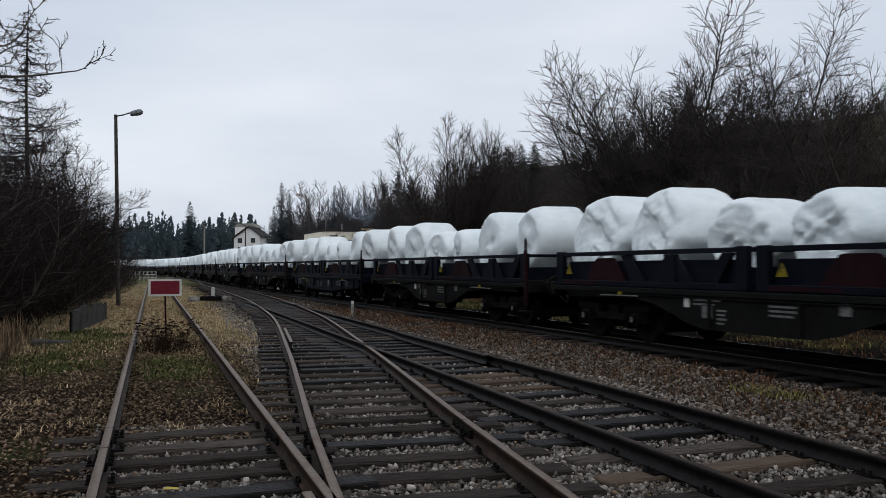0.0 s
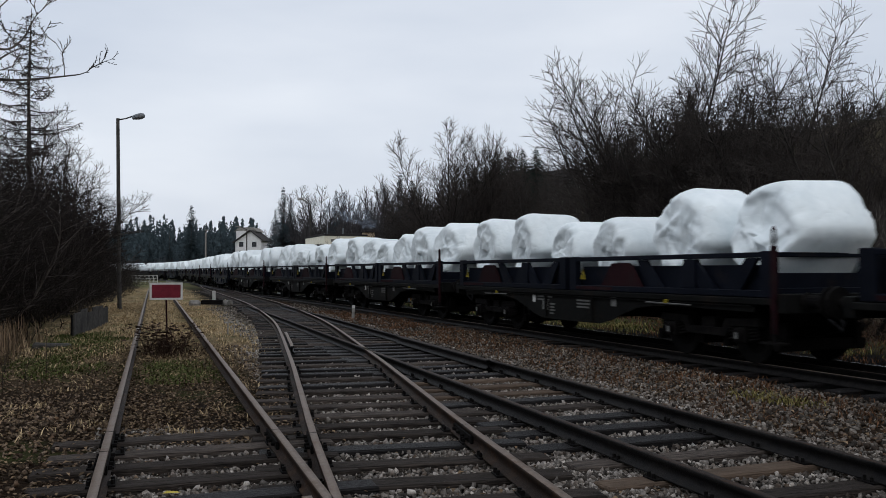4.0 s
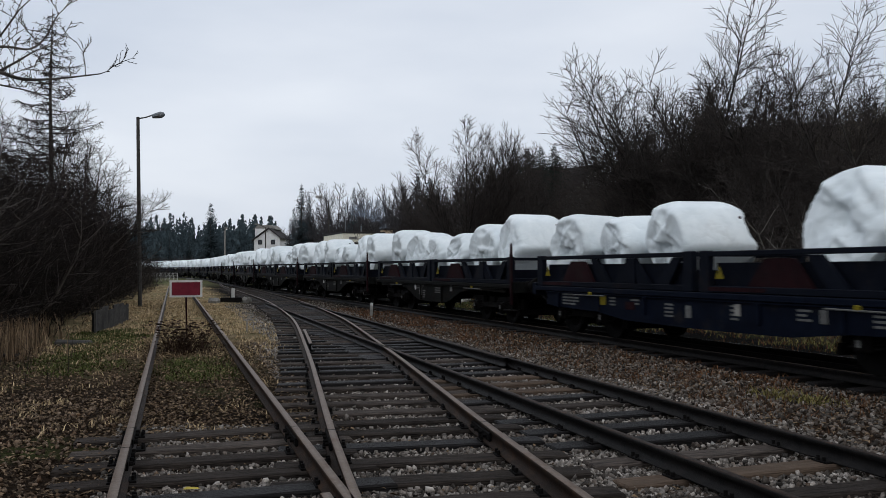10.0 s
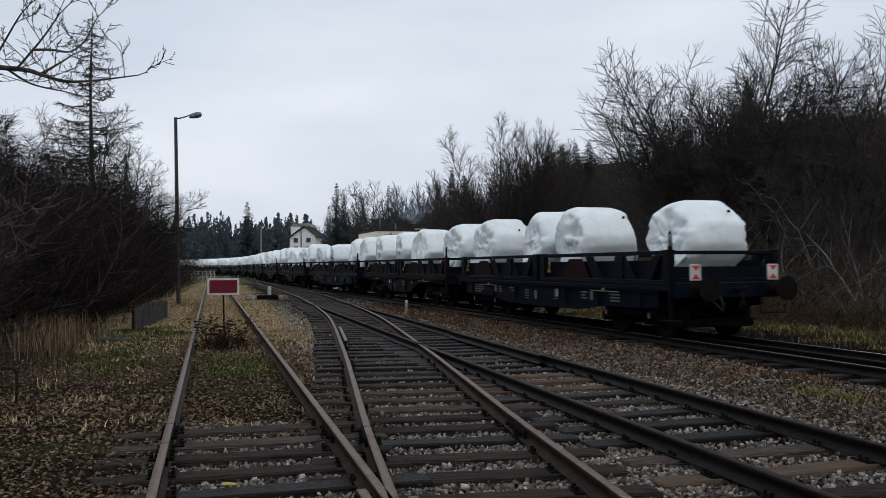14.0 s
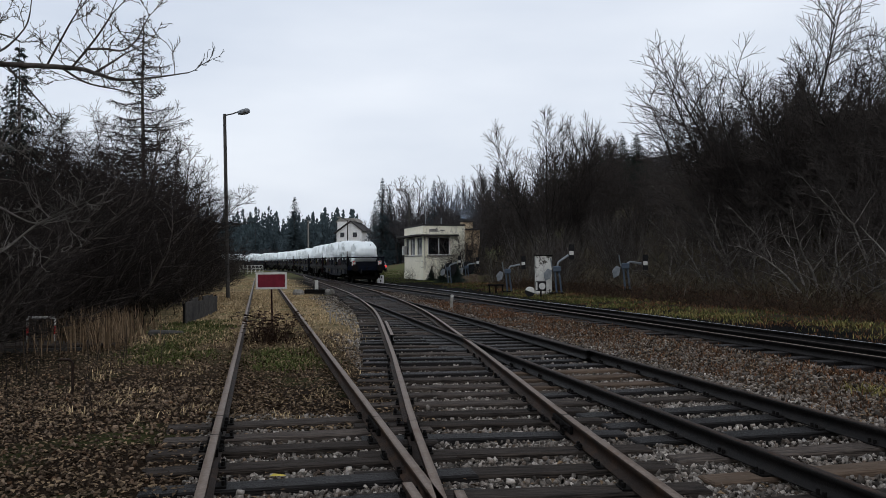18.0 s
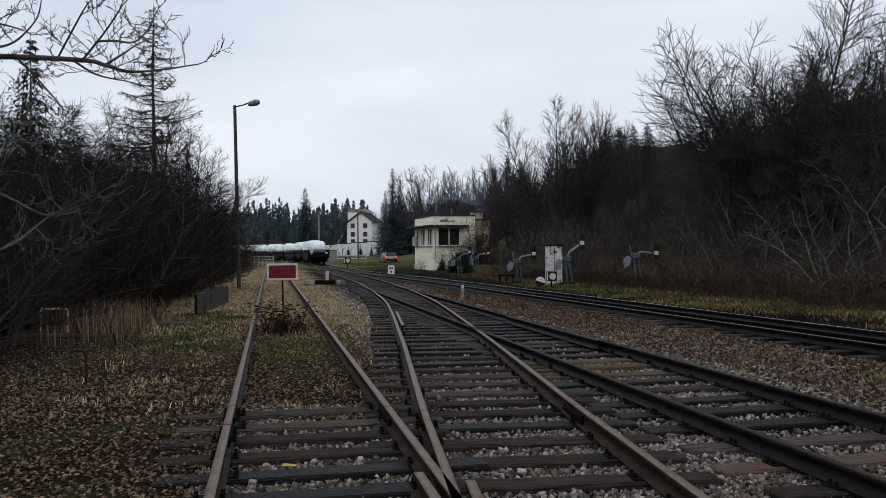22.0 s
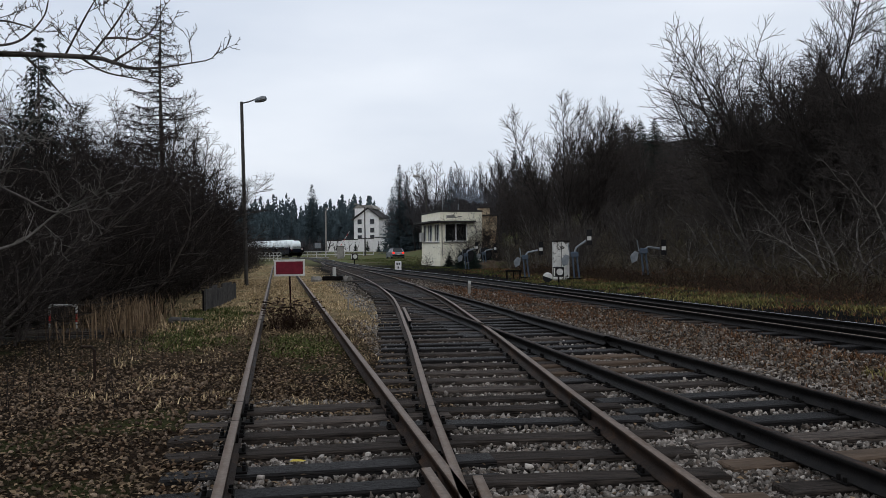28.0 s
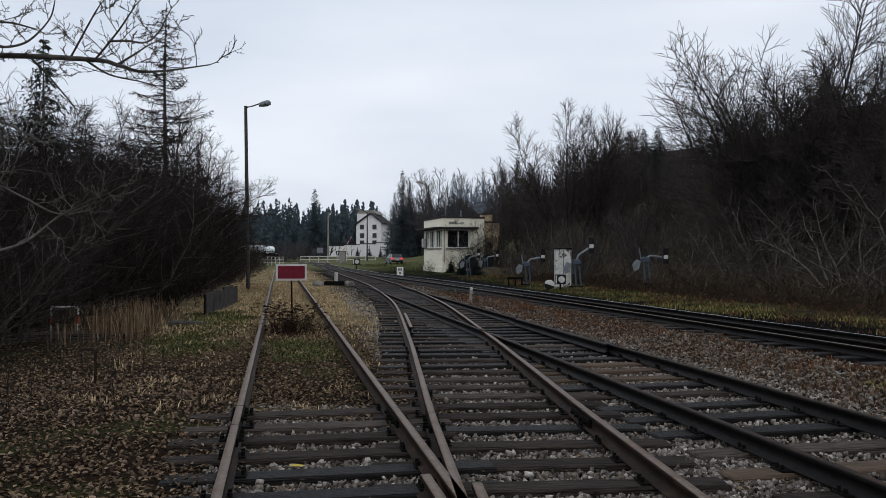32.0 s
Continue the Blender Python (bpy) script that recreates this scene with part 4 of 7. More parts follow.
def field(count, place, hmin, hmax):
    pts, hs = [], []
    while len(pts) < count:
        p = place(frng)
        if p is None:
            continue
        x, y = p[0], p[1]
        pts.append((x, y, rise(x, y) - 0.05))
        hs.append(frng.uniform(hmin, hmax) * (p[2] if len(p) > 2 else 1))
    return pts, hs


def left_wood(r):
    y = r.uniform(10, 95)
    q = r.uniform(-15, -3.6 if y > 21 else -6.6) + r.normal(0, 0.4)
    return q - 0.26 * y, y, min(1.0, 0.30 + 0.16 * (-3.6 - q))


def right_bank(r):
    y = r.uniform(8, 125)
    e = 8.3 + abs(r.normal(0, 13)) if r.uniform() < 0.62 else r.uniform(28, 62)
    x = TRAIN_LINE.x(y) + e
    if y > 64 and e < 22 and x < 2.5:
        return None
    return x, y, min(1.0, 0.35 + 0.10 * (e - 8))


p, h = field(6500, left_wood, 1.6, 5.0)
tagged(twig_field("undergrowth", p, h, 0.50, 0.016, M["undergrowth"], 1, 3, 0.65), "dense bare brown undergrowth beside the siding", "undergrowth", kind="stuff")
p, h = field(7000, right_bank, 0.8, 2.8)
tagged(twig_field("bank_scrub", p, h, 0.62, 0.017, M["scrub"], 2, 3, 0.7), "dense bare brown scrub on the bank", "scrub", kind="stuff")


def bramble(r):
    y = r.uniform(12, 62)
    e = 5.6 + abs(r.normal(0, 2.2))
    x = TRAIN_LINE.x(y) + e
    if y > 52 and e < 9:
        return None
    return x, y, 0.45 + min(0.55, 0.16 * (e - 5.6)) + 0.25 * noise.noise((x * 0.5, y * 0.5, 7))


p, h = field(5200, bramble, 0.25, 1.05)
tagged(twig_field("bramble", p, h, 0.9, 0.011, M["bramble"], 8, 4, 0.9), "tangled brown brambles at the foot of the bank", "brambles", kind="stuff")


def crest(r):
    y = r.uniform(18, 100)
    return TRAIN_LINE.x(y) + r.uniform(34, 58), y


p, h = field(650, crest, 1.2, 3.6)
tagged(twig_field("crest_scrub", p, h, 0.35, 0.03, M["scrub"], 5, 5, 0.5), "bare brown bushes along the top of the bank", "scrub", kind="stuff")


def far_woods():
    R = random.Random(77)
    v, f = [], []
    for i in range(620):
        a, d = radians(R.uniform(-27, -8)), R.uniform(240, 330)
        x, y = d * math.sin(a), d * math.cos(a)
        H, W = R.uniform(8, 17.5) * (1 if R.random() < 0.7 else 0.75), R.uniform(1.8, 3.4)
        z0 = rise(x, y)
        for j in range(110):
            u = R.random() ** 0.8
            w = R.uniform(0, 6.28)
            q = W * (1 - u) * R.uniform(0.3, 1.0) + 0.15
            s = (0.35 + 0.75 * (1 - u)) * R.uniform(0.6, 1.3)
            cx, cy, cz = x + q * math.cos(w), y + q * math.sin(w), z0 + H * u
            k = len(v)
            v += [(cx, cy, cz + s), (cx - s * R.uniform(0.4, 0.9), cy + R.uniform(-s, s) * 0.5, cz - 0.4 * s), (cx + s * R.uniform(0.4, 0.9), cy + R.uniform(-s, s) * 0.5, cz - 0.5 * s)]
            f.append((k, k + 1, k + 2))
    return new("far_woods", fast_mesh("far_woods", v, f, M["hazy_needle"]))


tagged(far_woods(), "distant dark spruce wood behind the crossing", "woods", kind="stuff")


# grey broadleaf woods behind the signal box and the house
wr = np.random.RandomState(31)
wb, wd = np.radians(wr.uniform(-9.5, 10, 1500)), wr.uniform(125, 235, 1500)
wp = [(d * math.sin(a), d * math.cos(a)) for a, d in zip(wb, wd)]
keep = [(x, y) for x, y in wp if x - (TRAIN_LINE.x(y) if y < 196 else -80) > 26 and not (math.hypot(x + 30, y - 196) < 18) and (math.degrees(math.atan2(x, y)) > -7.0 or y > 212)]
wp = [(x, y, rise(x, y)) for x, y in keep]
tagged(twig_field("grey_woods", wp, wr.uniform(6.5, 12.5, len(wp)), 0.10, 0.085, M["hazy_twig"], 32, 9, 0.2), "leafless grey woods behind the signal box", "woods", kind="stuff")

hb, hd = np.radians(wr.uniform(-19, -8.8, 900)), wr.uniform(176, 215, 900)
hp_ = [(d * math.sin(a), d * math.cos(a)) for a, d in zip(hb, hd)]
hp_ = [(x, y, rise(x, y)) for x, y in hp_ if math.hypot(x + 30, y - 190) > 14 and x > -58 or y > 200]
tagged(twig_field("far_hedge", hp_, wr.uniform(1.5, 4.5, len(hp_)), 0.3, 0.07, M["hazy_twig"], 33, 6, 0.3), "dark bare hedge behind the level crossing", "hedge", kind="stuff")


# ---- the train ----
WAGON = 14.0
PITCH = 4.35


def arch_outline(blue):
    """Half of the side plate's lower edge, mirrored: x along the wagon, z up."""
    if blue:
        half = [(5.75, 0.98), (5.75, 0.66), (5.3, 0.62), (3.4, 0.58), (2.3, 0.46), (0.6, 0.44)]
    else:
        half = [(5.75, 0.98), (5.75, 0.86), (3.9, 0.88), (3.1, 0.86), (2.6, 0.80), (2.1, 0.66), (1.7, 0.52), (1.25, 0.43), (0.6, 0.42)]
    return half + [(-x, z) for x, z in reversed(half)]


def wheel_data():
    m = pose(0, 0, 0, 90, 0, 0)
    return Mesh().lathe([(0.0, -0.05), (0.10, -0.06), (0.12, -0.03), (0.30, -0.02), (0.38, -0.05), (0.46, -0.06), (0.46, 0.05), (0.49, 0.055), (0.485, 0.085), (0.40, 0.08), (0.36, 0.02), (0.12, 0.03), (0.0, 0.05)], 20, m).data("wheel", M["wheel"], False)


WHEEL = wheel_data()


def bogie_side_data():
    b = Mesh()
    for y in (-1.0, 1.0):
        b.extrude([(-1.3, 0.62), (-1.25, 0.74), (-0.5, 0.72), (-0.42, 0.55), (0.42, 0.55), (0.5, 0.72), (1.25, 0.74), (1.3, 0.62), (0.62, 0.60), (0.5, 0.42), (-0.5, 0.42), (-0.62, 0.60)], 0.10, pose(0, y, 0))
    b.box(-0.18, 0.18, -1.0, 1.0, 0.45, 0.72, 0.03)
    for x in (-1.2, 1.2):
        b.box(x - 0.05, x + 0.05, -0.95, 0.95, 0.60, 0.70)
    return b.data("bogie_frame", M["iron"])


def axle_box_data():
    b = Mesh().box(-0.14, 0.14, -0.11, 0.11, -0.13, 0.13, 0.03)
    b.tube([(0, 0.10, 0), (0, 0.17, 0)], 0.095, 10)
    return b.data("axle_box", M["iron"])


def spring_data():
    b = Mesh().tube([(0.075 * math.cos(a), 0.075 * math.sin(a), -0.11 + 0.22 * a / 25.1) for a in np.linspace(0, 25.1, 24)], 0.016, 3)
    return b.data("suspension_spring", M["iron"])


def brake_gear_data():
    b = Mesh()
    for x in (-1.5, -0.32, 0.32, 1.5):
        b.box(x - 0.06, x + 0.06, -0.9, 0.9, 0.24, 0.42, 0.02)
        for y in (-0.72, 0.72):
            b.box(x - 0.09, x + 0.09, y - 0.07, y + 0.07, 0.30, 0.68, 0.03)
    b.box(-1.5, 1.5, -0.06, 0.06, 0.36, 0.44)
    b.box(-0.5, 0.5, -0.55, 0.55, 0.30, 0.62, 0.04)
    return b.data("brake_gear", M["wheel"])


BRAKE_GEAR = brake_gear_data()
BOGIE_SIDE, AXLE_BOX, SPRING = bogie_side_data(), axle_box_data(), spring_data()
TRI = Mesh().extrude([(-0.11, 0), (0.11, 0), (0.0, 0.21)], 0.012, Matrix()).data("warning_triangle", M["yellow"])
BOLT_BLACK = Mesh().extrude([(-0.012, 0.05), (0.035, 0.10), (0.01, 0.12), (0.03, 0.19), (-0.03, 0.13), (0.0, 0.11)], 0.006, Matrix()).data("lightning_mark", M["black"])
TRAPEZE = Mesh().extrude([(-0.72, 0.0), (0.72, 0.0), (0.34, 0.44), (0.26, 0.46), (-0.26, 0.46), (-0.34, 0.44)], 0.05, Matrix()).data("cradle_plate", M["rust_red"])
V_BRACE = Mesh().extrude([(-0.34, 0.0), (0.06, 0.0), (0.44, 0.504), (0.18, 0.504)], 0.07, Matrix()).data("cradle_wedge", M["frame_blue"])
BLOCK = Mesh().box(-0.16, 0.16, -0.05, 0.05, 0, 0.50, 0.01).data("cradle_block", M["frame_blue"])


def bars(widths, z0, gap, h, y, material, name, parent, m):
    b = Mesh()
    z = z0
    for w in widths:
        b.box(0, w, -0.002, 0.002, z, z + h)
        z -= gap
    return part(name, b, material, parent, m=m)


def make_wagon(blue, label):
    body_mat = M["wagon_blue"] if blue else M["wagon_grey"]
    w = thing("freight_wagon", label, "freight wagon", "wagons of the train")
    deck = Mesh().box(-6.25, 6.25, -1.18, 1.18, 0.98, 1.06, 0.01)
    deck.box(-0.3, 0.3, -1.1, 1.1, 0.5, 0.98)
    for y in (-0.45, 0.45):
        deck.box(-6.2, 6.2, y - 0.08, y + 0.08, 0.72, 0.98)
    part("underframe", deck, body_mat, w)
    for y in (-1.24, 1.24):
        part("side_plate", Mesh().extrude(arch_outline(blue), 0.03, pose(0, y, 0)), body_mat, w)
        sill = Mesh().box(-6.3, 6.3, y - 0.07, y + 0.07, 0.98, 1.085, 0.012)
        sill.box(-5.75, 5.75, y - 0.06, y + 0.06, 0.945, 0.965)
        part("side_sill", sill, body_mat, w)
        s = 1 if y > 0 else -1
        for x in ((-5.1, -3.3, -1.6, 1.6, 3.3, 5.1) if blue else (-1.0, 1.0)):
            part("rib", Mesh().box(x - 0.03, x + 0.03, y + s * 0.016, y + s * 0.07, 0.60 if blue else 0.46, 0.945, 0.008), body_mat, w)
        for a in (-1, 1):
            part("hook_bracket", Mesh().box(a * 0.05 - 0.05, a * 0.05 + 0.05, y + s * 0.07, y + s * 0.10, 1.0, 1.09, 0.01), M["yellow"], w, "yellow bracket", m=pose(a * 3.55, 0, -0.09))
            part("step_rail", Mesh().tube([(a * 3.0, y + s * 0.09, 0.93), (a * 4.3, y + s * 0.09, 0.92)], 0.014, 5), M["letter"], w)
    # lettering too small to read: plain bars
    marks = [(-4.95, 0.90, (0.5, 0.75, 0.75, 0.6)), (-2.9, 0.88, (0.22, 0.22, 0.22)), (-2.1, 0.86, (0.3, 0.3)), (-0.95, 0.82, (0.26, 0.26, 0.26, 0.26)), (0.9, 0.86, (0.2, 0.2, 0.2, 0.2)), (2.4, 0.86, (0.3, 0.2, 0.3)), (3.8, 0.84, (0.42, 0.42, 0.42))] if blue else \
            [(-1.45, 0.90, (0.7, 0.55)), (-0.85, 0.74, (0.24, 0.2, 0.24, 0.18)), (0.35, 0.86, (0.62, 0.62, 0.5))]
    for x, z, ws in marks:
        for y, turn in ((1.256, 180), (-1.256, 0)):
            bars(ws, 0, 0.07, 0.035, 0, M["letter"], "lettering", w, pose(-x if y > 0 else x, y + (0.003 if y > 0 else -0.003), z, 0, 0, turn))
    for x, z, wd, ht, tone in ([(-3.0, 0.70, 0.14, 0.20, "letter"), (-1.15, 0.72, 0.14, 0.20, "concrete"), (0.15, 0.62, 0.16, 0.22, "letter"), (1.95, 0.68, 0.34, 0.16, "rust_red"), (3.05, 0.74, 0.22, 0.20, "yellow")] if blue else
                               [(-1.9, 0.80, 0.20, 0.22, "letter"), (0.95, 0.62, 0.26, 0.20, "letter"), (1.55, 0.78, 0.14, 0.18, "white_paint")]):
        part("data_plate", Mesh().box(x, x + wd, 1.258, 1.264, z, z + ht, 0.002), M[tone], w)
        part("data_plate", Mesh().box(-x - wd, -x, -1.264, -1.258, z, z + ht, 0.002), M[tone], w)
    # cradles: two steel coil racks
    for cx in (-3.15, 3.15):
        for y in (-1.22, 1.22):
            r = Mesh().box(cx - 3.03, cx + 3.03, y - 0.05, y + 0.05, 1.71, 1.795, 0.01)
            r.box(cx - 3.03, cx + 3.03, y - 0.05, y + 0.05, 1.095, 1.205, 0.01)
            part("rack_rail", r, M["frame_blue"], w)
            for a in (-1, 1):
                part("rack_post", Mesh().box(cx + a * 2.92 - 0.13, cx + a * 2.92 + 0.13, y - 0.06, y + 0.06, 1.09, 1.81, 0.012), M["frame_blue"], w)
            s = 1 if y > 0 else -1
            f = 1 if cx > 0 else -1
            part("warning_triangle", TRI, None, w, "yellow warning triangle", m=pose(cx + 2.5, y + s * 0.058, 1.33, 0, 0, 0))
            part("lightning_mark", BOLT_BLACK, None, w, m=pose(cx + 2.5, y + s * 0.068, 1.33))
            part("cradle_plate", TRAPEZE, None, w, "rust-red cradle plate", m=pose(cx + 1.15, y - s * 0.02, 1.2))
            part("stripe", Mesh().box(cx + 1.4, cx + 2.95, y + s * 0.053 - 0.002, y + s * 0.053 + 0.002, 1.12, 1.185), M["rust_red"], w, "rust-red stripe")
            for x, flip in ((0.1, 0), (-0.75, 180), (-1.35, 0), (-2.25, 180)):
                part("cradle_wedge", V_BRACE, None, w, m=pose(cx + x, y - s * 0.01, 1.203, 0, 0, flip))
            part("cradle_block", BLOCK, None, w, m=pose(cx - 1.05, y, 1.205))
        # Added navy panels darken the rack gap, standing in for shade on the coils.
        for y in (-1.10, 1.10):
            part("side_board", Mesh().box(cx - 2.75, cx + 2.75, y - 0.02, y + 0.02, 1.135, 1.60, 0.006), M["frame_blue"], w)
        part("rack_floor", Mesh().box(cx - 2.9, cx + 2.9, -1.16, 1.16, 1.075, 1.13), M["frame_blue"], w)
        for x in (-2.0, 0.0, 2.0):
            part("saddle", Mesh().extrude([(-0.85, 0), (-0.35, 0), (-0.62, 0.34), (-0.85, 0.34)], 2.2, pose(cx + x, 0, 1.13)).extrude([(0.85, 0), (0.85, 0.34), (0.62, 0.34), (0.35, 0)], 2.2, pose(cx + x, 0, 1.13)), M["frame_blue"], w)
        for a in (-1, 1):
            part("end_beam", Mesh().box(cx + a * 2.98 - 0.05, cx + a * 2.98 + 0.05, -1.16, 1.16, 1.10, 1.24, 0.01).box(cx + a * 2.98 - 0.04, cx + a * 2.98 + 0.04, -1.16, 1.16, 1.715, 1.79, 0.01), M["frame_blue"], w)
    # bogies and wheels
    for bx in (-PITCH, PITCH):
        part("bogie_frame", BOGIE_SIDE, None, w, m=pose(bx, 0, 0))
        part("brake_gear", BRAKE_GEAR, None, w, m=pose(bx, 0, 0))
        for ax in (-0.9, 0.9):
            part("axle", Mesh().tube([(bx + ax, -0.95, 0.46), (bx + ax, 0.95, 0.46)], 0.075, 8), M["wheel"], w)
            for y in (-0.75, 0.75):
                part("wheel", WHEEL, None, w, m=pose(bx + ax, y, 0.46, 0, 0, 0 if y > 0 else 180))
            for y in (-1.0, 1.0):
                part("axle_box", AXLE_BOX, None, w, m=pose(bx + ax, y, 0.46, 0, 0, 0 if y > 0 else 180))
                part("suspension_spring", SPRING, None, w, m=pose(bx + ax - 0.24, y, 0.50))
                part("suspension_spring", SPRING, None, w, m=pose(bx + ax + 0.24, y, 0.50))
                part("axle_box_mark", Mesh().box(-0.035, 0.035, -0.003, 0.003, -0.05, 0.05), M["letter"], w, "white paint mark", m=pose(bx + ax, y * 1.175, 0.46))
    # ends: headstock, buffers, coupling, brake post
    for a in (-1, 1):
        part("headstock", Mesh().box(a * 6.38 - 0.09, a * 6.38 + 0.09, -1.28, 1.28, 0.86, 1.16, 0.015), body_mat, w)
        for y in (-0.875, 0.875):
            b = Mesh().lathe([(0.14, 0.0), (0.14, 0.06), (0.10, 0.07), (0.10, 0.36), (0.06, 0.37), (0.06, 0.44), (0.235, 0.45), (0.245, 0.50), (0.0, 0.515)], 14, pose(a * 6.46, y, 1.04, 0, a * 90, 0))
            part("buffer", b, M["iron"], w)
        h = Mesh().tube([(a * 6.45, 0, 1.02), (a * 6.75, 0, 1.02), (a * 6.82, 0, 1.08)], 0.04, 6)
        h.tube([(a * 6.78, 0.05, 1.0), (a * 6.85, 0.05, 0.75), (a * 6.7, 0.02, 0.62), (a * 6.62, -0.05, 0.78)], 0.025, 5)
        part("coupling", h, M["iron"], w)
        part("air_hose", Mesh().tube([(a * 6.46, 0.35, 0.95), (a * 6.66, 0.38, 0.72), (a * 6.7, 0.42, 0.6), (a * 6.5, 0.5, 0.78)], 0.025, 5), M["black"], w)
        part("hand_rail", Mesh().tube([(a * 6.5, -1.2, 0.70), (a * 6.52, -1.2, 0.55), (a * 6.52, -0.6, 0.55), (a * 6.5, -0.6, 0.86)], 0.016, 5), M["iron"], w)
    for y in (1.30,):
        part("brake_post", Mesh().box(-6.30, -6.21, y - 0.03, y + 0.03, 0.55, 1.88, 0.01), M["rust_red"] if not blue else M["wheel"], w)
        part("brake_handle", Mesh().tube([(-6.30, y, 1.86), (-6.30, y, 2.12), (-6.26, y, 2.17), (-6.22, y, 2.12), (-6.22, y, 1.86)], 0.018, 5), M["rust_red"], w)
        part("step", Mesh().box(-6.45, -6.05, y - 0.12, y + 0.12, 0.40, 0.43).box(-6.28, -6.24, y - 0.03, y + 0.03, 0.42, 0.9), M["iron"], w)
    return w


def coil_data(seed, r, width, n=88):
    """A steel coil lying across the wagon, under a white sheet: rounded drum with tucked, folded ends."""
    R = random.Random(seed)
    rim = [(math.sin(a), 0.24 + 0.25 * math.cos(a)) for a in np.linspace(0.36, math.pi / 2, 8)]
    half = [(1.0, u) for u in (0.0, 0.08, 0.16)] + [(0.76 + 0.24 * q if q < 1 else 1.0, h) for q, h in reversed(rim)] + [(q, 0.486 + 0.012 * (0.8 - q)) for q in np.linspace(0.80, 0.03, 8 if n < 40 else 17)]
    prof = [(q, -h) for q, h in reversed(half[1:])] + half
    sides, turn0, poly = R.choice((6, 7, 8)), R.uniform(0, 1), R.uniform(0.3, 0.6)
    off = Vector((R.uniform(0, 50), R.uniform(0, 50), R.uniform(0, 50)))
    tilt, bulge = R.uniform(-0.12, 0.12), R.uniform(0.0, 0.05)
    # folds on each end: place, way, length, height, step or ridge
    folds = {s: [(R.uniform(-0.7, 0.7), R.uniform(-0.6, 0.8), R.uniform(0, 3.14), R.uniform(0.3, 0.8), R.uniform(0.018, 0.055) * R.choice((-1, 1)), R.random() < 0.6) for _ in range(15)] for s in (-1, 1)}
    tucks = {s: [(R.uniform(0, 6.283), R.uniform(0.04, 0.09), R.uniform(0.015, 0.05), R.uniform(-0.6, 0.6)) for _ in range(7)] for s in (-1, 1)}
    vs = []
    for q, h in prof:
        sgn = -1 if h < 0 else 1
        face = min(1.0, max(0.0, (abs(h) - 0.36) / 0.11))
        for k in range(n):
            a = 2 * math.pi * k / n
            dx, dz = math.cos(a), math.sin(a)
            sector = (a / (2 * math.pi) * sides + turn0) % 1.0 - 0.5
            flat = 1 - poly * (1 - math.cos(math.pi / sides) / math.cos(2 * math.pi / sides * sector)) - poly * 0.02
            p = Vector((dx * r * q * flat, h * width, dz * r * q * flat))
            fx, fz = p.x / r, p.z / r
            out = 0.0
            for cx, cz, way, length, amp, step in folds[sgn]:
                ux, uz = math.cos(way), math.sin(way)
                along = (fx - cx) * ux + (fz - cz) * uz
                d = (fx - cx) * -uz + (fz - cz) * ux + 0.08 * noise.noise((fx * 3, fz * 3, off.x))
                win = math.exp(-(along / length) ** 4)
                out += amp * win * ((2 / (1 + math.exp(-d / 0.022)) - 1) * math.exp(-abs(d) / 0.20) if step else math.exp(-abs(d) / 0.05))
            pull = 0.0
            for ta, wide, deep, skew in tucks[sgn]:
                d = (a - ta - skew * (1 - q) + math.pi) % (2 * math.pi) - math.pi
                pull += deep * math.exp(-abs(d) / wide) * max(0.0, 1 - abs(abs(h) - 0.44) / 0.16)
            pull *= q ** 1.5
            lump = noise.noise(p * 0.9 + off) * 0.03
            wrinkle = max(0.0, 1 - abs(noise.noise((fx * 1.3 + off.y, fz * 6.0 + 1.5 * fx, off.z + sgn))) * 4.0) ** 1.5 * 0.014
            drape = max(0.0, 1 - abs(noise.noise((fx * 3.2 + off.z, fz * 0.7, off.x + sgn))) * 5.0) ** 1.3 * 0.04 * min(1.0, max(0.0, 0.75 - fz))
            fine = (wrinkle + drape) * face
            p += Vector((dx, 0, dz)) * ((lump + fine * face) * min(1, q * 1.3) - pull * 0.8)
            p.y += sgn * face * (out + lump + fine - 0.05 * (1 - q)) - sgn * pull
            p.y += tilt * dz * r * (0.4 + 0.6 * face) - sgn * bulge * max(0.0, dz) * q * face
            low = min(1.0, max(0.0, (-p.z / r - 0.05) / 0.75))
            p.x *= 1 - 0.40 * low
            p.y *= 1 + 0.06 * low
            p.z = max(p.z, -0.84 * r + 0.05 * noise.noise(p * 3 + off))
            vs.append(tuple(p))
    fs = [(i * n + k, i * n + (k + 1) % n, (i + 1) * n + (k + 1) % n, (i + 1) * n + k) for i in range(len(prof) - 1) for k in range(n)]
    fs += [tuple(range(n - 1, -1, -1)), tuple(range((len(prof) - 1) * n, len(prof) * n))]
    return Mesh().add(vs, fs).data("sheet", M["white_sheet"], True)


def corner_data(seed, r):
    """A loose corner of the sheet hanging down at one end."""
    R = random.Random(seed)
    vs, fs = [], []
    for i in range(7):
        for j in range(7):
            u, w = i / 6 - 0.5, j / 6
            x = u * 1.1 * (1 - 0.75 * w ** 1.5) + 0.06 * noise.noise((u * 5, w * 5, seed))
            y = 0.09 * math.sin(u * 9 + seed) * w + 0.06 * noise.noise((u * 4, w * 4, seed + 3)) + 0.10 * w
            vs.append((x, y, -w * 0.62 * r))
    for i in range(6):
        for j in range(6):
            fs.append((i * 7 + j, i * 7 + j + 1, (i + 1) * 7 + j + 1, (i + 1) * 7 + j))
    return Mesh().add(vs, fs).data("sheet_corner", M["white_sheet"], True)


COIL, FAR_COIL = {}, {}
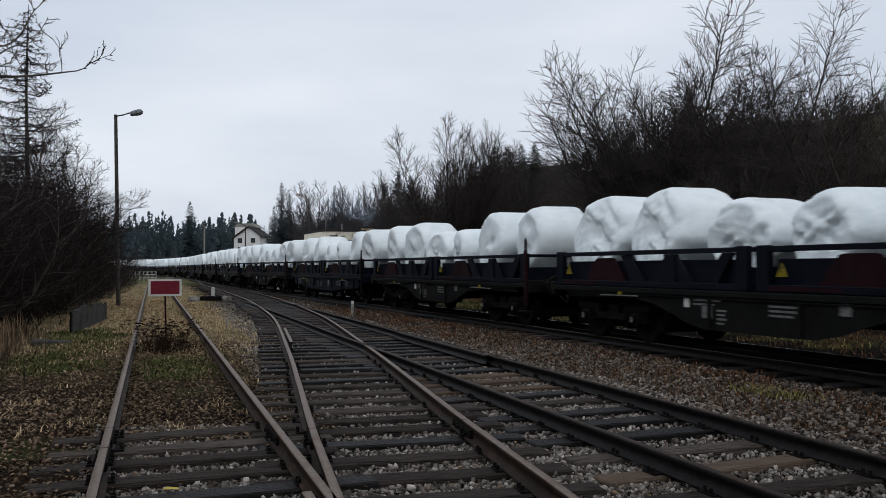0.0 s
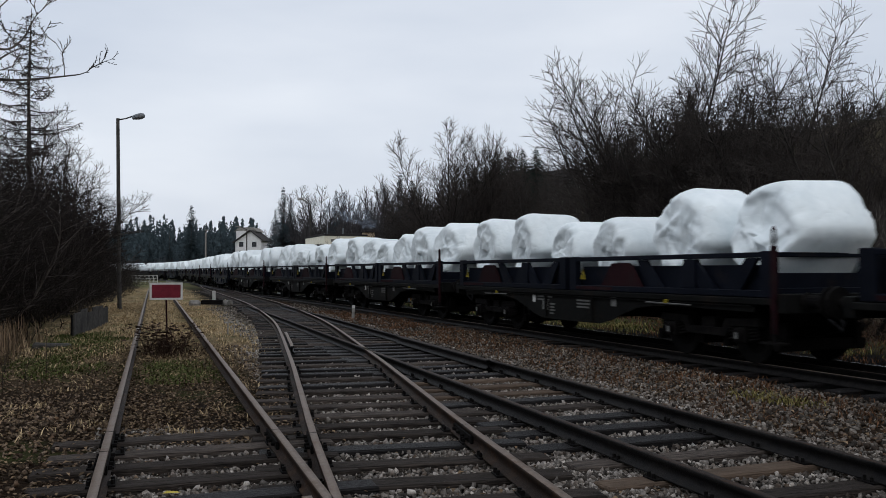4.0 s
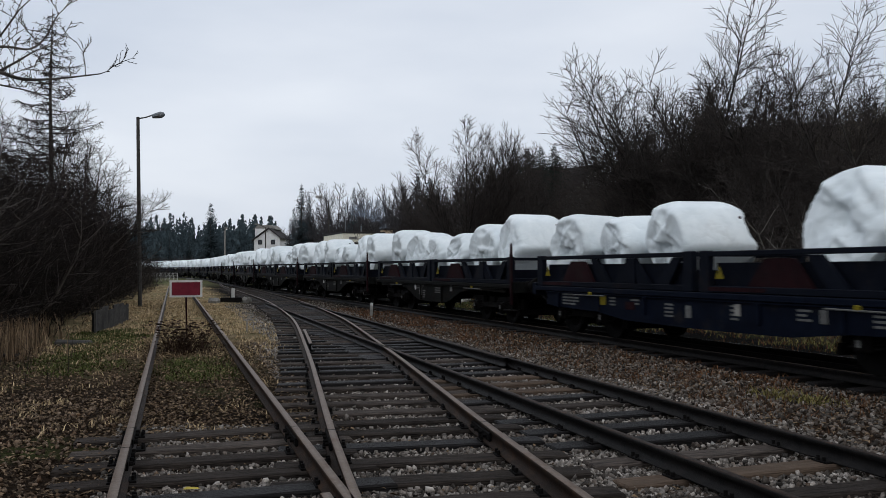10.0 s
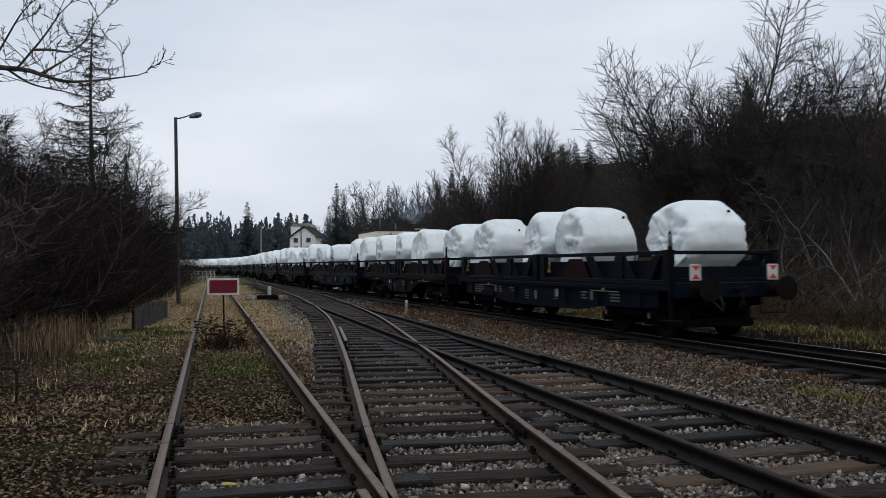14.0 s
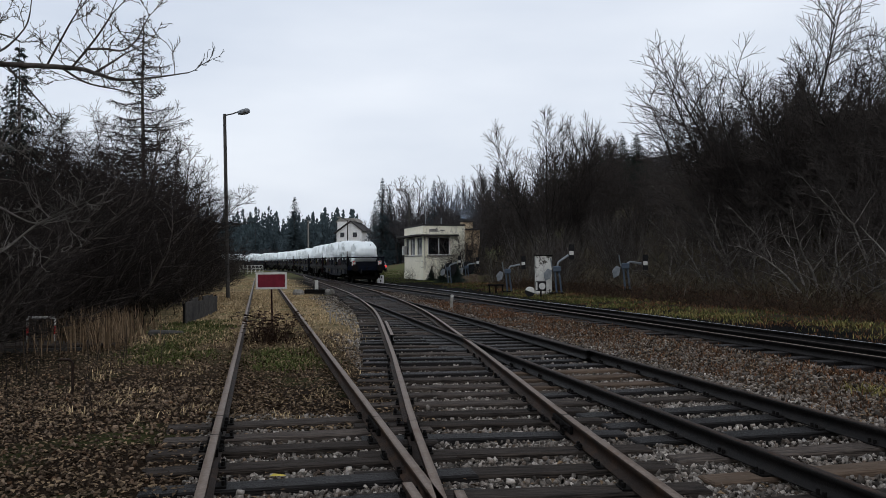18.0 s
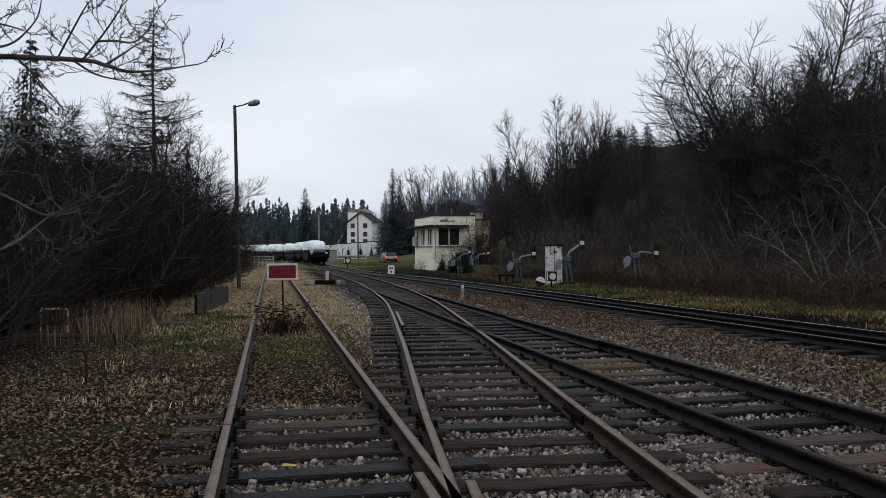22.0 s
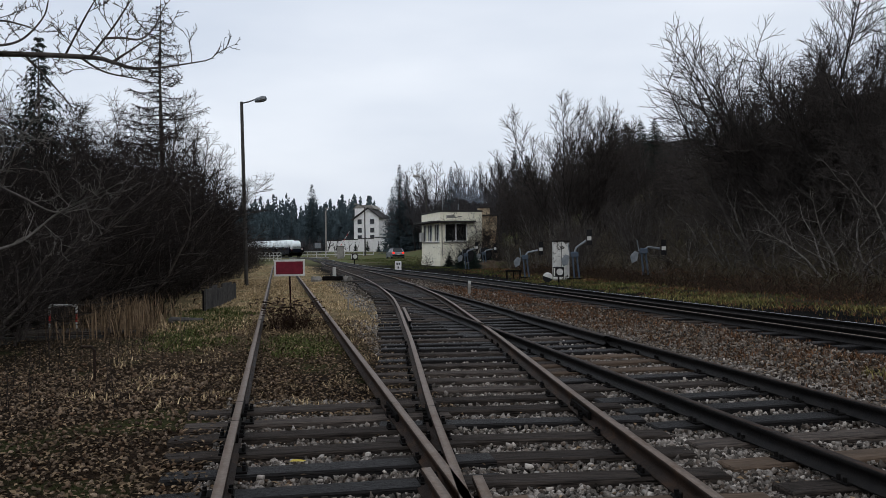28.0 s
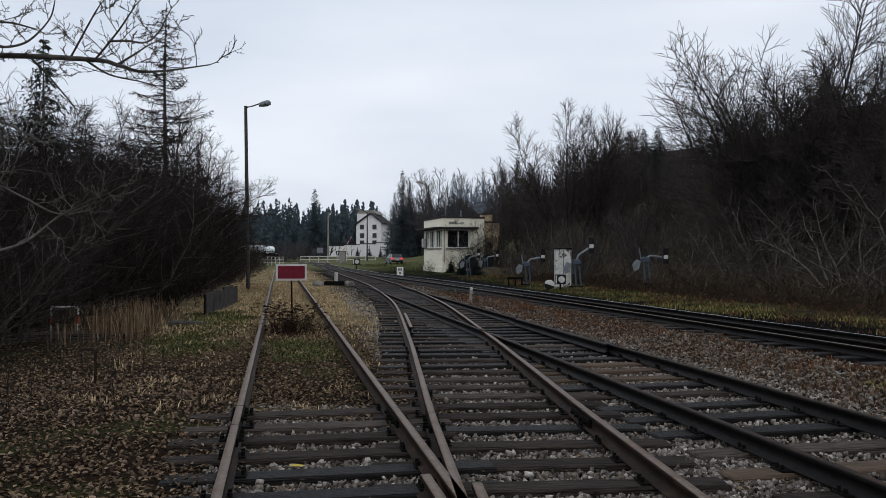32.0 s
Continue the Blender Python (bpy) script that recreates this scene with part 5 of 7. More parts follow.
RADIUS = {"s": 0.79, "m": 0.90, "l": 1.0}
for size, r in RADIUS.items():
    COIL[size] = [coil_data(100 + 10 * i + int(r * 100), r, 1.55) for i in range(4)]
    FAR_COIL[size] = [coil_data(300 + 10 * i + int(r * 100), r, 1.55, 24) for i in range(3)]
CORNER = [corner_data(s, 0.62) for s in (3, 4, 5)]

# loads from the tail of the train forwards: place along the wagon and size
FULL = [(-5.3, "l"), (-3.1, "l"), (-0.9, "s"), (1.1, "s"), (3.2, "l"), (5.4, "l")]
LOADS = {0: [(-5.1, "m"), (-0.7, "l"), (1.5, "l"), (5.6, "l")],
         1: [(-5.1, "l"), (-0.9, "l"), (1.6, "l"), (5.5, "l")],
         2: [(-5.1, "l"), (-2.7, "l"), (1.5, "m"), (3.5, "s"), (5.6, "m")],
         3: [(-4.9, "l"), (-2.9, "m"), (-0.6, "s"), (1.4, "s"), (3.3, "m"), (5.4, "l")],
         4: [(-5.2, "l"), (-2.9, "l"), (-0.9, "s"), (1.1, "s"), (3.2, "l"), (5.6, "l")],
         5: [(-5.4, "l"), (-3.1, "l"), (-0.9, "s"), (1.1, "s"), (3.2, "l"), (5.4, "l")],
         6: [(-5.3, "l"), (-3.2, "l"), (-0.9, "s"), (1.1, "s"), (3.2, "l"), (5.5, "l")],
         7: [(-5.3, "l"), (-3.1, "l"), (-1.0, "m"), (1.1, "s"), (3.3, "m"), (5.4, "l")],
         8: [(-5.3, "l"), (-3.0, "m"), (-0.9, "s"), (1.1, "s"), (3.3, "l"), (5.5, "l")]}
STAMP = Mesh().lathe([(0.0, -0.03), (0.032, -0.03), (0.035, 0.0), (0.03, 0.008), (0.0, 0.009)], 8, pose(0, 0, 0, 0, -90, 0)).data("stamp", M["rust_red"])
WAGONS = 22
BLUE = {0, 2, 10, 15}
grey_wagon = make_wagon(False, "grimy grey flat wagon carrying navy coil racks, arched sides")
blue_wagon = make_wagon(True, "dark blue flat wagon carrying navy coil racks, deep straight sides")
train, cargo = [], []
crng = random.Random(5)
for k in range(WAGONS):
    if k == 0:
        ob = blue_wagon
    elif k == 1:
        ob = grey_wagon
    else:
        ob = copy_thing(blue_wagon if k in BLUE else grey_wagon, Matrix())
    train.append(ob)
    for x, size in LOADS.get(k, FULL):
        r = RADIUS[size]
        c = thing("wrapped_coil", "steel coil wrapped in a creased white sheet on a wagon rack", "wrapped coil", "coils on the train")
        part("sheet", COIL[size][crng.randrange(4)] if k < 9 else FAR_COIL[size][crng.randrange(3)], None, c)
        part("sheet_corner", CORNER[crng.randrange(3)], None, c, m=pose(crng.uniform(-0.35, 0.35), 0.77, -0.26 * r))
        turn = crng.choice((0, 180)) + crng.uniform(-9, 9)
        if k < 6:
            lie = radians(crng.uniform(32, 50))
            part("stamp", STAMP, None, c, "small maroon stamp", m=pose(0, 0, 0, 0, 0, -turn) @ pose(-0.985 * r * math.cos(lie), crng.uniform(-0.42, -0.25), 0.985 * r * math.sin(lie), 0, math.degrees(lie), 0))
        cargo.append((c, k, pose(x + crng.uniform(-0.08, 0.08), crng.uniform(-0.05, 0.05), 1.23 + 0.84 * r, 0, 0, turn)))
# the last wagon's tail boards
for y in (-0.9, 0.9):
    tail = part("tail_board", Mesh().box(-6.515, -6.485, y - 0.12, y + 0.12, 1.20, 1.52, 0.006), M["white_paint"], train[0], "white tail board with two red triangles")
    part("red_triangle", Mesh().extrude([(-0.09, 0), (0.09, 0), (0, 0.10)], 0.006, pose(-6.519, y, 1.23, 0, 0, 90)), M["red"], tail)
    part("red_triangle", Mesh().extrude([(-0.09, 0.10), (0, 0), (0.09, 0.10)], 0.006, pose(-6.519, y, 1.39, 0, 0, 90)), M["red"], tail)

TAIL = [(0, -105.22), (2, -88.42), (4, -71.45), (6, -54.3), (7.5, -41.35), (9, -28.2), (10.7, -13.0), (13, 7.83), (14, 16.9), (15, 27.0), (16.5, 43.5), (17, 49), (18, 60), (19, 72), (20, 84.5),
        (21, 96.5), (22, 107.5), (23, 117.5), (24, 125.5), (25.5, 136), (28, 151), (30, 162), (32, 174)]


def tail_at(t):
    ts, ss = np.array([a for a, _ in TAIL]), np.array([b for _, b in TAIL])
    i = min(max(int(np.searchsorted(ts, t)) - 1, 0), len(ts) - 2)
    def slope(j):
        a, b = max(j - 1, 0), min(j + 1, len(ts) - 1)
        return (ss[b] - ss[a]) / (ts[b] - ts[a])
    h = ts[i + 1] - ts[i]
    u = (t - ts[i]) / h
    return (2 * u ** 3 - 3 * u * u + 1) * ss[i] + (u ** 3 - 2 * u * u + u) * h * slope(i) + (3 * u * u - 2 * u ** 3) * ss[i + 1] + (u ** 3 - u * u) * h * slope(i + 1)


def wagon_pose(k, t):
    s = tail_at(t) + WAGON * (k + 0.5)
    a, b = TRAIN_LINE.at(s - PITCH), TRAIN_LINE.at(s + PITCH)
    d = b - a
    return pose((a[0] + b[0]) / 2, (a[1] + b[1]) / 2, 0.0, 0, 0, math.degrees(math.atan2(d[1], d[0])))


def motions():
    times = [i for i in range(33)]
    for k, ob in enumerate(train):
        walk(ob, [(t, wagon_pose(k, t)) for t in times])
    for ob, k, local in cargo:
        walk(ob, [(t, wagon_pose(k, t) @ local) for t in times])
    cx, cy = CAR_AT
    for_car = Vector((math.cos(radians(110)), math.sin(radians(110)), 0))
    walk(parked, [(t, pose(cx + for_car.x * g, cy + for_car.y * g, rise(cx, cy), 0, 0, 110)) for t, g in CAR_GOES])
    for ob, p, i in wisps:
        walk(ob, [(t, pose(p.x + 0.45 * math.sin(t * 0.35 + i), p.y, p.z + 0.22 * math.sin(t * 0.5 + 2 * i), 0, 0, 9 * math.sin(t * 0.2 + i))) for t in range(0, 33, 2)])


# ---- things beside the tracks ----
def ground_at(x, y):
    return rise(x, y)


# stop board on a post in the siding
sx, sy = -4.93, 20.1
stop = thing("stop_sign", "maroon rectangular stop board with white border on a thin post", "railway sign", m=pose(sx, sy, ground_at(sx, sy) + 0.16, 0, 0, 13.5) @ Matrix.Scale(0.95, 4))
part("post", Mesh().tube([(0.03, 0, -0.5), (0.0, 0, 1.15)], 0.022, 6), M["rust_red"], stop)
part("board", Mesh().box(-0.385, 0.385, -0.03, -0.018, 0.98, 1.40, 0.004), M["white_paint"], stop, "white-bordered board")
part("face", Mesh().box(-0.335, 0.335, -0.036, -0.031, 1.03, 1.35), M["sign_red"], stop, "maroon face")

# lamp post
lx, ly = -11.7, 39.3
lamp = thing("lamp_post", "tall dark lamp post with one short arm and a glass lantern", "street lamp", m=pose(lx, ly, ground_at(lx, ly), 0, -0.9, 0))
part("pole", Mesh().tube([(0, 0, -0.3), (0, 0, 4), (0, 0, 8.66)], [0.10, 0.09, 0.075], 8), M["concrete_dark"], lamp)
part("arm", Mesh().tube([(0, 0, 8.59), (0.35, 0, 8.65), (0.72, 0, 8.77)], 0.03, 6), M["concrete_dark"], lamp)
head = Mesh().lathe([(0.0, -0.30), (0.09, -0.28), (0.13, -0.1), (0.15, 0.12), (0.10, 0.26), (0.0, 0.30)], 10, pose(0.92, 0, 8.74, 0, 80, 0))
part("lantern", head, M["grey_steel"], lamp, "grey lantern")


# lever stands that work points and signals
def lever_stand(x, y, turn, arm, scale=1.0, shield=False):
    w = thing("point_lever", "blue-grey steel point lever stand with a black and white plate", "point lever", "point levers", m=pose(x, y, rise(x, y), 0, 0, turn) @ Matrix.Scale(scale, 4))
    for a in (-0.12, 0.12):
        part("leg", Mesh().tube([(a + 0.12, 0, -0.1), (a * 0.8, 0, 1.12)], 0.045, 6), M["blue_steel"], w)
    part("base", Mesh().box(-0.35, 0.45, -0.25, 0.25, -0.1, 0.08, 0.02), M["iron"], w)
    part("head", Mesh().box(-0.17, 0.17, -0.12, 0.12, 1.05, 1.32, 0.04), M["blue_steel"], w)
    ex, ez = 0.95 * math.cos(arm), 0.95 * math.sin(arm)
    part("arm", Mesh().tube([(0, 0, 1.22), (0.25 * math.cos(arm + 0.5), 0, 1.24 + 0.28 * math.sin(arm + 0.5)), (ex * 0.8, 0, 1.28 + ez * 0.85)], [0.06, 0.05, 0.06], 6), M["grey_steel"], w)
    plate = part("plate", Mesh().box(ex - 0.12, ex + 0.13, -0.03, 0.0, 0.98 + ez, 1.70 + ez, 0.01), M["black"], w, "black indicator plate")
    part("white_square", Mesh().box(ex - 0.10, ex + 0.10, -0.045, -0.032, 1.20 + ez, 1.38 + ez), M["white_paint"], plate, "white square")
    part("paddle", Mesh().extrude([(-0.14, 0.0), (0.10, 0.12), (0.18, 0.50), (-0.02, 0.58), (-0.22, 0.34)], 0.05, pose(-0.42, -0.05, 0.62, 0, 0, 0)), M["grey_steel"], w, "grey steel weight paddle")
    part("rod", Mesh().tube([(-0.22, 0, 1.2), (-0.30, 0, 1.72)], 0.03, 5), M["grey_steel"], w)
    if shield:
        part("shield", Mesh().lathe([(0.0, 0.0), (0.46, 0.0), (0.54, 0.04), (0.46, 0.08), (0.0, 0.08)], 12, pose(0.12, 0.16, 1.15, 90, 0, 0)), M["black"], w, "round black backing disc")
    return w


lever_stand(1.55, 44.0, 3, 0.35, 0.92)
lever_stand(3.75, 40.3, 3, 0.75)
lever_stand(7.0, 40.5, 3, 0.02)
lever_stand(-2.0, 58.5, 0, 0.5, 0.9, True)
lever_stand(-0.8, 61.5, 0, 0.3, 0.9, True)

cab = thing("relay_cabinet", "tall white steel cabinet with flaking paint", "cabinet", m=pose(3.15, 40.9, rise(3.15, 40.9), 0, 0, 6))
part("body", Mesh().box(-0.37, 0.37, -0.22, 0.22, 0.05, 1.84, 0.02), M["flaking"], cab)
part("plinth", Mesh().box(-0.40, 0.40, -0.25, 0.25, -0.2, 0.05, 0.01), M["concrete"], cab)
part("roof", Mesh().box(-0.41, 0.41, -0.26, 0.26, 1.84, 1.89, 0.01), M["iron"], cab, "dark steel roof")
part("door_edge", Mesh().box(-0.012, 0.012, -0.226, -0.221, 0.10, 1.80), M["iron"], cab)
part("handle", Mesh().box(0.04, 0.07, -0.25, -0.222, 0.9, 1.05, 0.004), M["iron"], cab)

dw = thing("dwarf_signal", "black square dwarf signal with a white disc", "railway signal", "dwarf signals", m=pose(2.85, 38.4, rise(2.85, 38.4), 0, 0, 0))
part("post", Mesh().tube([(0, 0, -0.1), (0, 0, 0.35)], 0.04, 6), M["iron"], dw)
part("case", Mesh().box(-0.24, 0.24, -0.10, 0.10, 0.30, 0.74, 0.02), M["black"], dw)
part("disc", Mesh().lathe([(0.0, 0.0), (0.15, 0.0), (0.15, 0.02), (0.0, 0.02)], 18, pose(0.05, -0.103, 0.52, 90, 0, 0)), M["white_paint"], dw, "white disc")
part("stripe", Mesh().box(-0.22, -0.16, -0.106, -0.101, 0.34, 0.70), M["white_paint"], dw)
dw2 = copy_thing(dw, pose(-14.7, 88, rise(-14.7, 88), 0, 0, 8) @ Matrix.Scale(1.5, 4))
ball = thing("weight_ball", "round counterweight painted half white, half black", "counterweight", m=pose(2.35, 38.3, rise(2.35, 38.3) + 0.28, 0, 20, 0))
half = [(0.22 * math.sin(a), 0.10 * math.cos(a)) for a in np.linspace(0.01, 3.13, 9)]
part("upper_half", Mesh().lathe([(r, h) for r, h in half], 18, pose(0, 0, 0, 90, 0, 0)), M["white_paint"], ball)
part("lower_half", Mesh().extrude([(0.225 * math.cos(a), 0.225 * math.sin(a)) for a in np.linspace(math.pi, 2 * math.pi, 14)], 0.215, Matrix()), M["black"], ball, "black half")
part("stalk", Mesh().tube([(0, 0, -0.2), (0, 0, -0.4)], 0.03, 5), M["iron"], ball)

bench = thing("wire_pulley_frame", "low black iron pulley frame", "pulley frame", m=pose(0.95, 44.2, rise(0.95, 44.2)))
part("top_bar", Mesh().box(-0.42, 0.42, -0.12, 0.12, 0.36, 0.44, 0.02), M["iron"], bench)
for a in (-0.34, 0.0, 0.34):
    part("leg", Mesh().box(a - 0.04, a + 0.04, -0.08, 0.08, -0.1, 0.36), M["iron"], bench)

# switch lantern by the curved track
sw = thing("switch_stand", "low black switch stand with a white lantern on stones", "switch stand", m=pose(-8.42, 43.4, rise(-8.42, 43.4) + 0.08, 0, 0, 10))
part("case", Mesh().box(-0.5, 0.55, -0.2, 0.2, 0.0, 0.22, 0.03), M["iron"], sw)
part("lantern", Mesh().lathe([(0.0, 0.0), (0.10, 0.0), (0.10, 0.02), (0.09, 0.03), (0.09, 0.42), (0.07, 0.46), (0.0, 0.46)], 12, pose(0.12, 0, 0.22)), M["white_paint"], sw, "white lantern")
for a, b, r in ((-0.72, -0.1, 0.22), (-0.95, 0.15, 0.16), (0.7, 0.1, 0.2), (0.9, -0.15, 0.15)):
    part("stone", Mesh().lathe([(0.0, -0.1), (r, -0.05), (r * 1.05, 0.08), (r * 0.6, 0.20), (0.0, 0.22)], 7, pose(a, b, 0, 8, 5, a * 50)), M["concrete"], sw)

ms = thing("kilometre_stone", "short white marker stone with dark number bars", "marker stone", m=pose(-7.2, 62.8, rise(-7.2, 62.8), 0, 0, 5))
part("stone", Mesh().box(-0.24, 0.24, -0.1, 0.1, -0.2, 0.66, 0.03), M["white_wall"], ms)
part("number_bars", Mesh().box(-0.13, -0.03, -0.106, -0.101, 0.40, 0.56).box(0.03, 0.12, -0.106, -0.101, 0.40, 0.56).box(-0.05, 0.05, -0.106, -0.101, 0.12, 0.28), M["black"], ms)
for x, y, h in ((-0.93, 30.0, 0.50),):
    mk = thing("marker_post", "short pale concrete marker post between the tracks", "marker post", m=pose(x, y, rise(x, y), 0, 3, 0))
    part("post", Mesh().box(-0.05, 0.05, -0.05, 0.05, -0.2, h, 0.012), M["concrete"], mk)
    part("cap", Mesh().box(-0.052, 0.052, -0.052, 0.052, h - 0.1, h + 0.004, 0.012), M["white_paint"], mk, "white-painted cap")
st = thing("pipe_hoop", "small bent pale pipe sticking out of dry grass", "pipe hoop", m=pose(-4.0, 23.3, rise(-4.0, 23.3), 0, 0, 20))
part("pipe", Mesh().tube([(-0.08, 0, -0.2), (-0.08, 0, 0.34), (-0.04, 0, 0.38), (0.05, 0, 0.38), (0.09, 0, 0.32), (0.09, 0, -0.2)], 0.017, 6), M["concrete"], st)
st2 = thing("bent_pipe", "rusty pipe bent over at the top", "pipe", m=pose(-5.35, 11.0, rise(-5.35, 11.0), 0, 0, 30))
part("pipe", Mesh().tube([(0, 0, -0.3), (0, 0, 0.42), (-0.04, 0, 0.46), (-0.16, 0, 0.47)], 0.02, 6), M["rail"], st2)

# red and white hoop on a wooden platform
hp = thing("guard_hoop", "red and white banded guard hoop", "guard hoop", m=pose(-9.13, 17.4, rise(-9.13, 17.4) + 0.14, 0, 0, 30))
part("top_bar", Mesh().tube([(-0.26, 0, 0.46), (-0.24, 0, 0.49), (0.24, 0, 0.47), (0.26, 0, 0.44)], 0.026, 6), M["white_paint"], hp)
for a in (-0.26, 0.26):
    for z0, z1, mt in ((-0.05, 0.12, "white_paint"), (0.12, 0.30, "red"), (0.30, 0.46, "white_paint")):
        part("band", Mesh().tube([(a, 0, z0), (a, 0, z1)], 0.024, 6), M[mt], hp)
pf = thing("plank_platform", "rotting wooden planks beside the siding", "platform", m=pose(-9.0, 17.2, rise(-9.0, 17.2), 0, 0, 12))
for i in range(5):
    part("plank", Mesh().box(-0.9 + 0.1 * i, 1.5 - 0.15 * i, -0.5 + i * 0.22, -0.31 + i * 0.22, 0.06, 0.12, 0.01), M["sleeper"], pf)
for a in (-0.6, 0.9):
    part("bearer", Mesh().box(a - 0.08, a + 0.08, -0.5, 0.6, -0.25, 0.06), M["concrete_dark"], pf)
part("side_slab", Mesh().box(-1.0, 0.9, -0.62, -0.55, -0.4, 0.06, 0.01), M["concrete_dark"], pf)

fence = thing("dark_fence", "low dark panel fence beside the siding", "fence", m=pose(-7.95, 22.8, rise(-7.95, 22.8), 0, 0, 99.5))
for i in range(6):
    part("panel", Mesh().box(i * 1.0, i * 1.0 + 0.99, -0.02, 0.02, -0.15, 0.62 + 0.07 * math.sin(i * 2.3), 0.006), M["concrete_dark"], fence)
for i in (0, 2, 4, 6):
    part("post", Mesh().box(i * 1.0 - 0.03, i * 1.0 + 0.03, 0.022, 0.07, -0.2, 0.58, 0.01), M["iron"], fence)
sl = thing("concrete_block", "broken concrete block in the grass", "concrete block", m=pose(-7.3, 19.6, rise(-7.3, 19.6), 0, 4, 20))
part("block", Mesh().box(-0.4, 0.4, -0.15, 0.15, -0.1, 0.12, 0.04), M["concrete_dark"], sl)

# ---- signal box ----
bx, by = -4.5, 70.0
UANG = 107.2 - 90
sb = thing("signal_box", "cream rendered signal box with a flat roof and wide windows", "signal box", m=pose(bx, by, rise(bx, by) + 0.5, 0, 0, UANG))


def wall_with_holes(w, h, holes, depth, x_off=0.0, z_off=0.0, y_off=0.0):
    """One connected wall in local x, z with rectangular holes through it; front face at y_off."""
    xs = sorted({0, w, *[a for q in holes for a in q[:2]]})
    zs = sorted({0, h, *[a for q in holes for a in q[2:]]})
    nx, nz = len(xs), len(zs)
    vs = [(x + x_off, y_off + d, z + z_off) for d in (0, depth) for z in zs for x in xs]
    def solid(i, j):
        if not (0 <= i < nx - 1 and 0 <= j < nz - 1):
            return False
        cx, cz = (xs[i] + xs[i + 1]) / 2, (zs[j] + zs[j + 1]) / 2
        return not any(a < cx < b and c < cz < d for a, b, c, d in holes)
    fs, k = [], nx * nz
    for i in range(nx - 1):
        for j in range(nz - 1):
            if not solid(i, j):
                continue
            a, b, c, d = j * nx + i, j * nx + i + 1, (j + 1) * nx + i + 1, (j + 1) * nx + i
            fs += [(a, b, c, d), (d + k, c + k, b + k, a + k)]
            for (p, q), (u, v) in (((a, b), (0, -1)), ((b, c), (1, 0)), ((c, d), (0, 1)), ((d, a), (-1, 0))):
                if not solid(i + u, j + v):
                    fs.append((q, p, p + k, q + k))
    return Mesh().add(vs, fs)


def window_in(parent, x0, x1, z0, z1, panes, m, frame_mat, y=0.06):
    fw, fh = x1 - x0, z1 - z0
    w = part("window", wall_with_holes(fw, fh, [(0.06, fw - 0.06, 0.06, fh - 0.06)], 0.05, x0, z0, y), frame_mat, parent, "white window frame", m=m)
    step = (x1 - x0) / panes
    for i in range(panes):
        part("pane", Mesh().box(x0 + i * step + 0.05, x0 + (i + 1) * step - 0.05, y + 0.02, y + 0.03, z0 + 0.05, z1 - 0.05), M["glass"], w)
        if i:
            part("mullion", Mesh().box(x0 + i * step - 0.05, x0 + i * step + 0.05, y - 0.01, y + 0.055, z0 + 0.06, z1 - 0.06), frame_mat, w)
    part("sill", Mesh().box(x0 - 0.1, x1 + 0.1, -0.10, 0.06, z0 - 0.10, z0 - 0.003), M["concrete"], w, "concrete sill")
    return w


I4 = Matrix()
SIDE = pose(0, 7.2, 0, 0, 0, -90)
# front (towards the camera) is local x from 0 to 3.6; the long side runs along local y
front_holes = [(0.42, 2.3, 1.55, 3.05)]
side_holes = [(0.6, 1.9, 1.55, 3.05), (2.3, 4.2, 1.55, 3.05), (4.9, 6.85, 1.55, 3.05)]
part("wall", wall_with_holes(3.6, 4.0, front_holes, 0.3), M["cream"], sb)
part("wall", wall_with_holes(6.898, 4.0, side_holes, 0.3), M["cream"], sb, m=SIDE)
part("wall", Mesh().box(3.3, 3.6, 0.3, 7.2, 0, 4.0), M["cream"], sb)
part("wall", Mesh().box(0.3, 3.3, 6.9, 7.2, 0, 4.0), M["cream"], sb)
part("foundation", Mesh().box(-0.04, 3.64, -0.04, 7.24, -0.9, -0.003, 0.02), M["cream"], sb, "stained cream plinth")
part("floor", Mesh().box(0.3, 3.3, 0.3, 6.9, 0.6, 0.7), M["concrete_dark"], sb)
part("ceiling", Mesh().box(0.3, 3.3, 0.3, 6.9, 3.45, 3.5), M["white_wall"], sb)
window_in(sb, *front_holes[0], 2, I4, M["white_wall"])
for hole in side_holes:
    window_in(sb, *hole, 2 if hole[1] - hole[0] < 1.5 else 3, SIDE, M["white_wall"])
part("canopy", Mesh().box(-0.75, 2.95, -0.55, 7.4, 3.12, 3.26, 0.02), M["roof"], sb, "dark projecting canopy slab")
part("parapet", Mesh().box(-0.05, 3.65, -0.05, 7.25, 4.0, 4.14, 0.02), M["roof"], sb, "dark roof edge")
part("plaster_patch", Mesh().box(0.55, 1.25, -0.012, -0.003, 3.50, 3.72).box(1.5, 1.85, -0.012, -0.003, 3.55, 3.66).box(1.2, 1.5, -0.012, -0.003, 3.52, 3.58), M["concrete"], sb, "bare plaster patches")
part("annex_wall", Mesh().box(3.6, 5.3, 1.2, 6.9, -0.9, 3.7), M["ochre"], sb, "stained ochre side annex")
part("annex_roof", Mesh().box(3.61, 5.4, 1.1, 7.0, 3.7, 3.82, 0.02), M["roof"], sb)
part("hatch", Mesh().box(4.2, 4.6, 1.17, 1.197, 1.5, 2.0), M["rust_red"], sb, "small red hatch")
chim = part("chimney", Mesh().box(4.2, 5.1, 2.6, 3.4, 3.8, 4.45, 0.02), M["ochre"], sb)
part("chimney_cap", Mesh().box(4.1, 5.2, 2.5, 3.5, 4.45, 4.58, 0.02), M["roof"], chim)
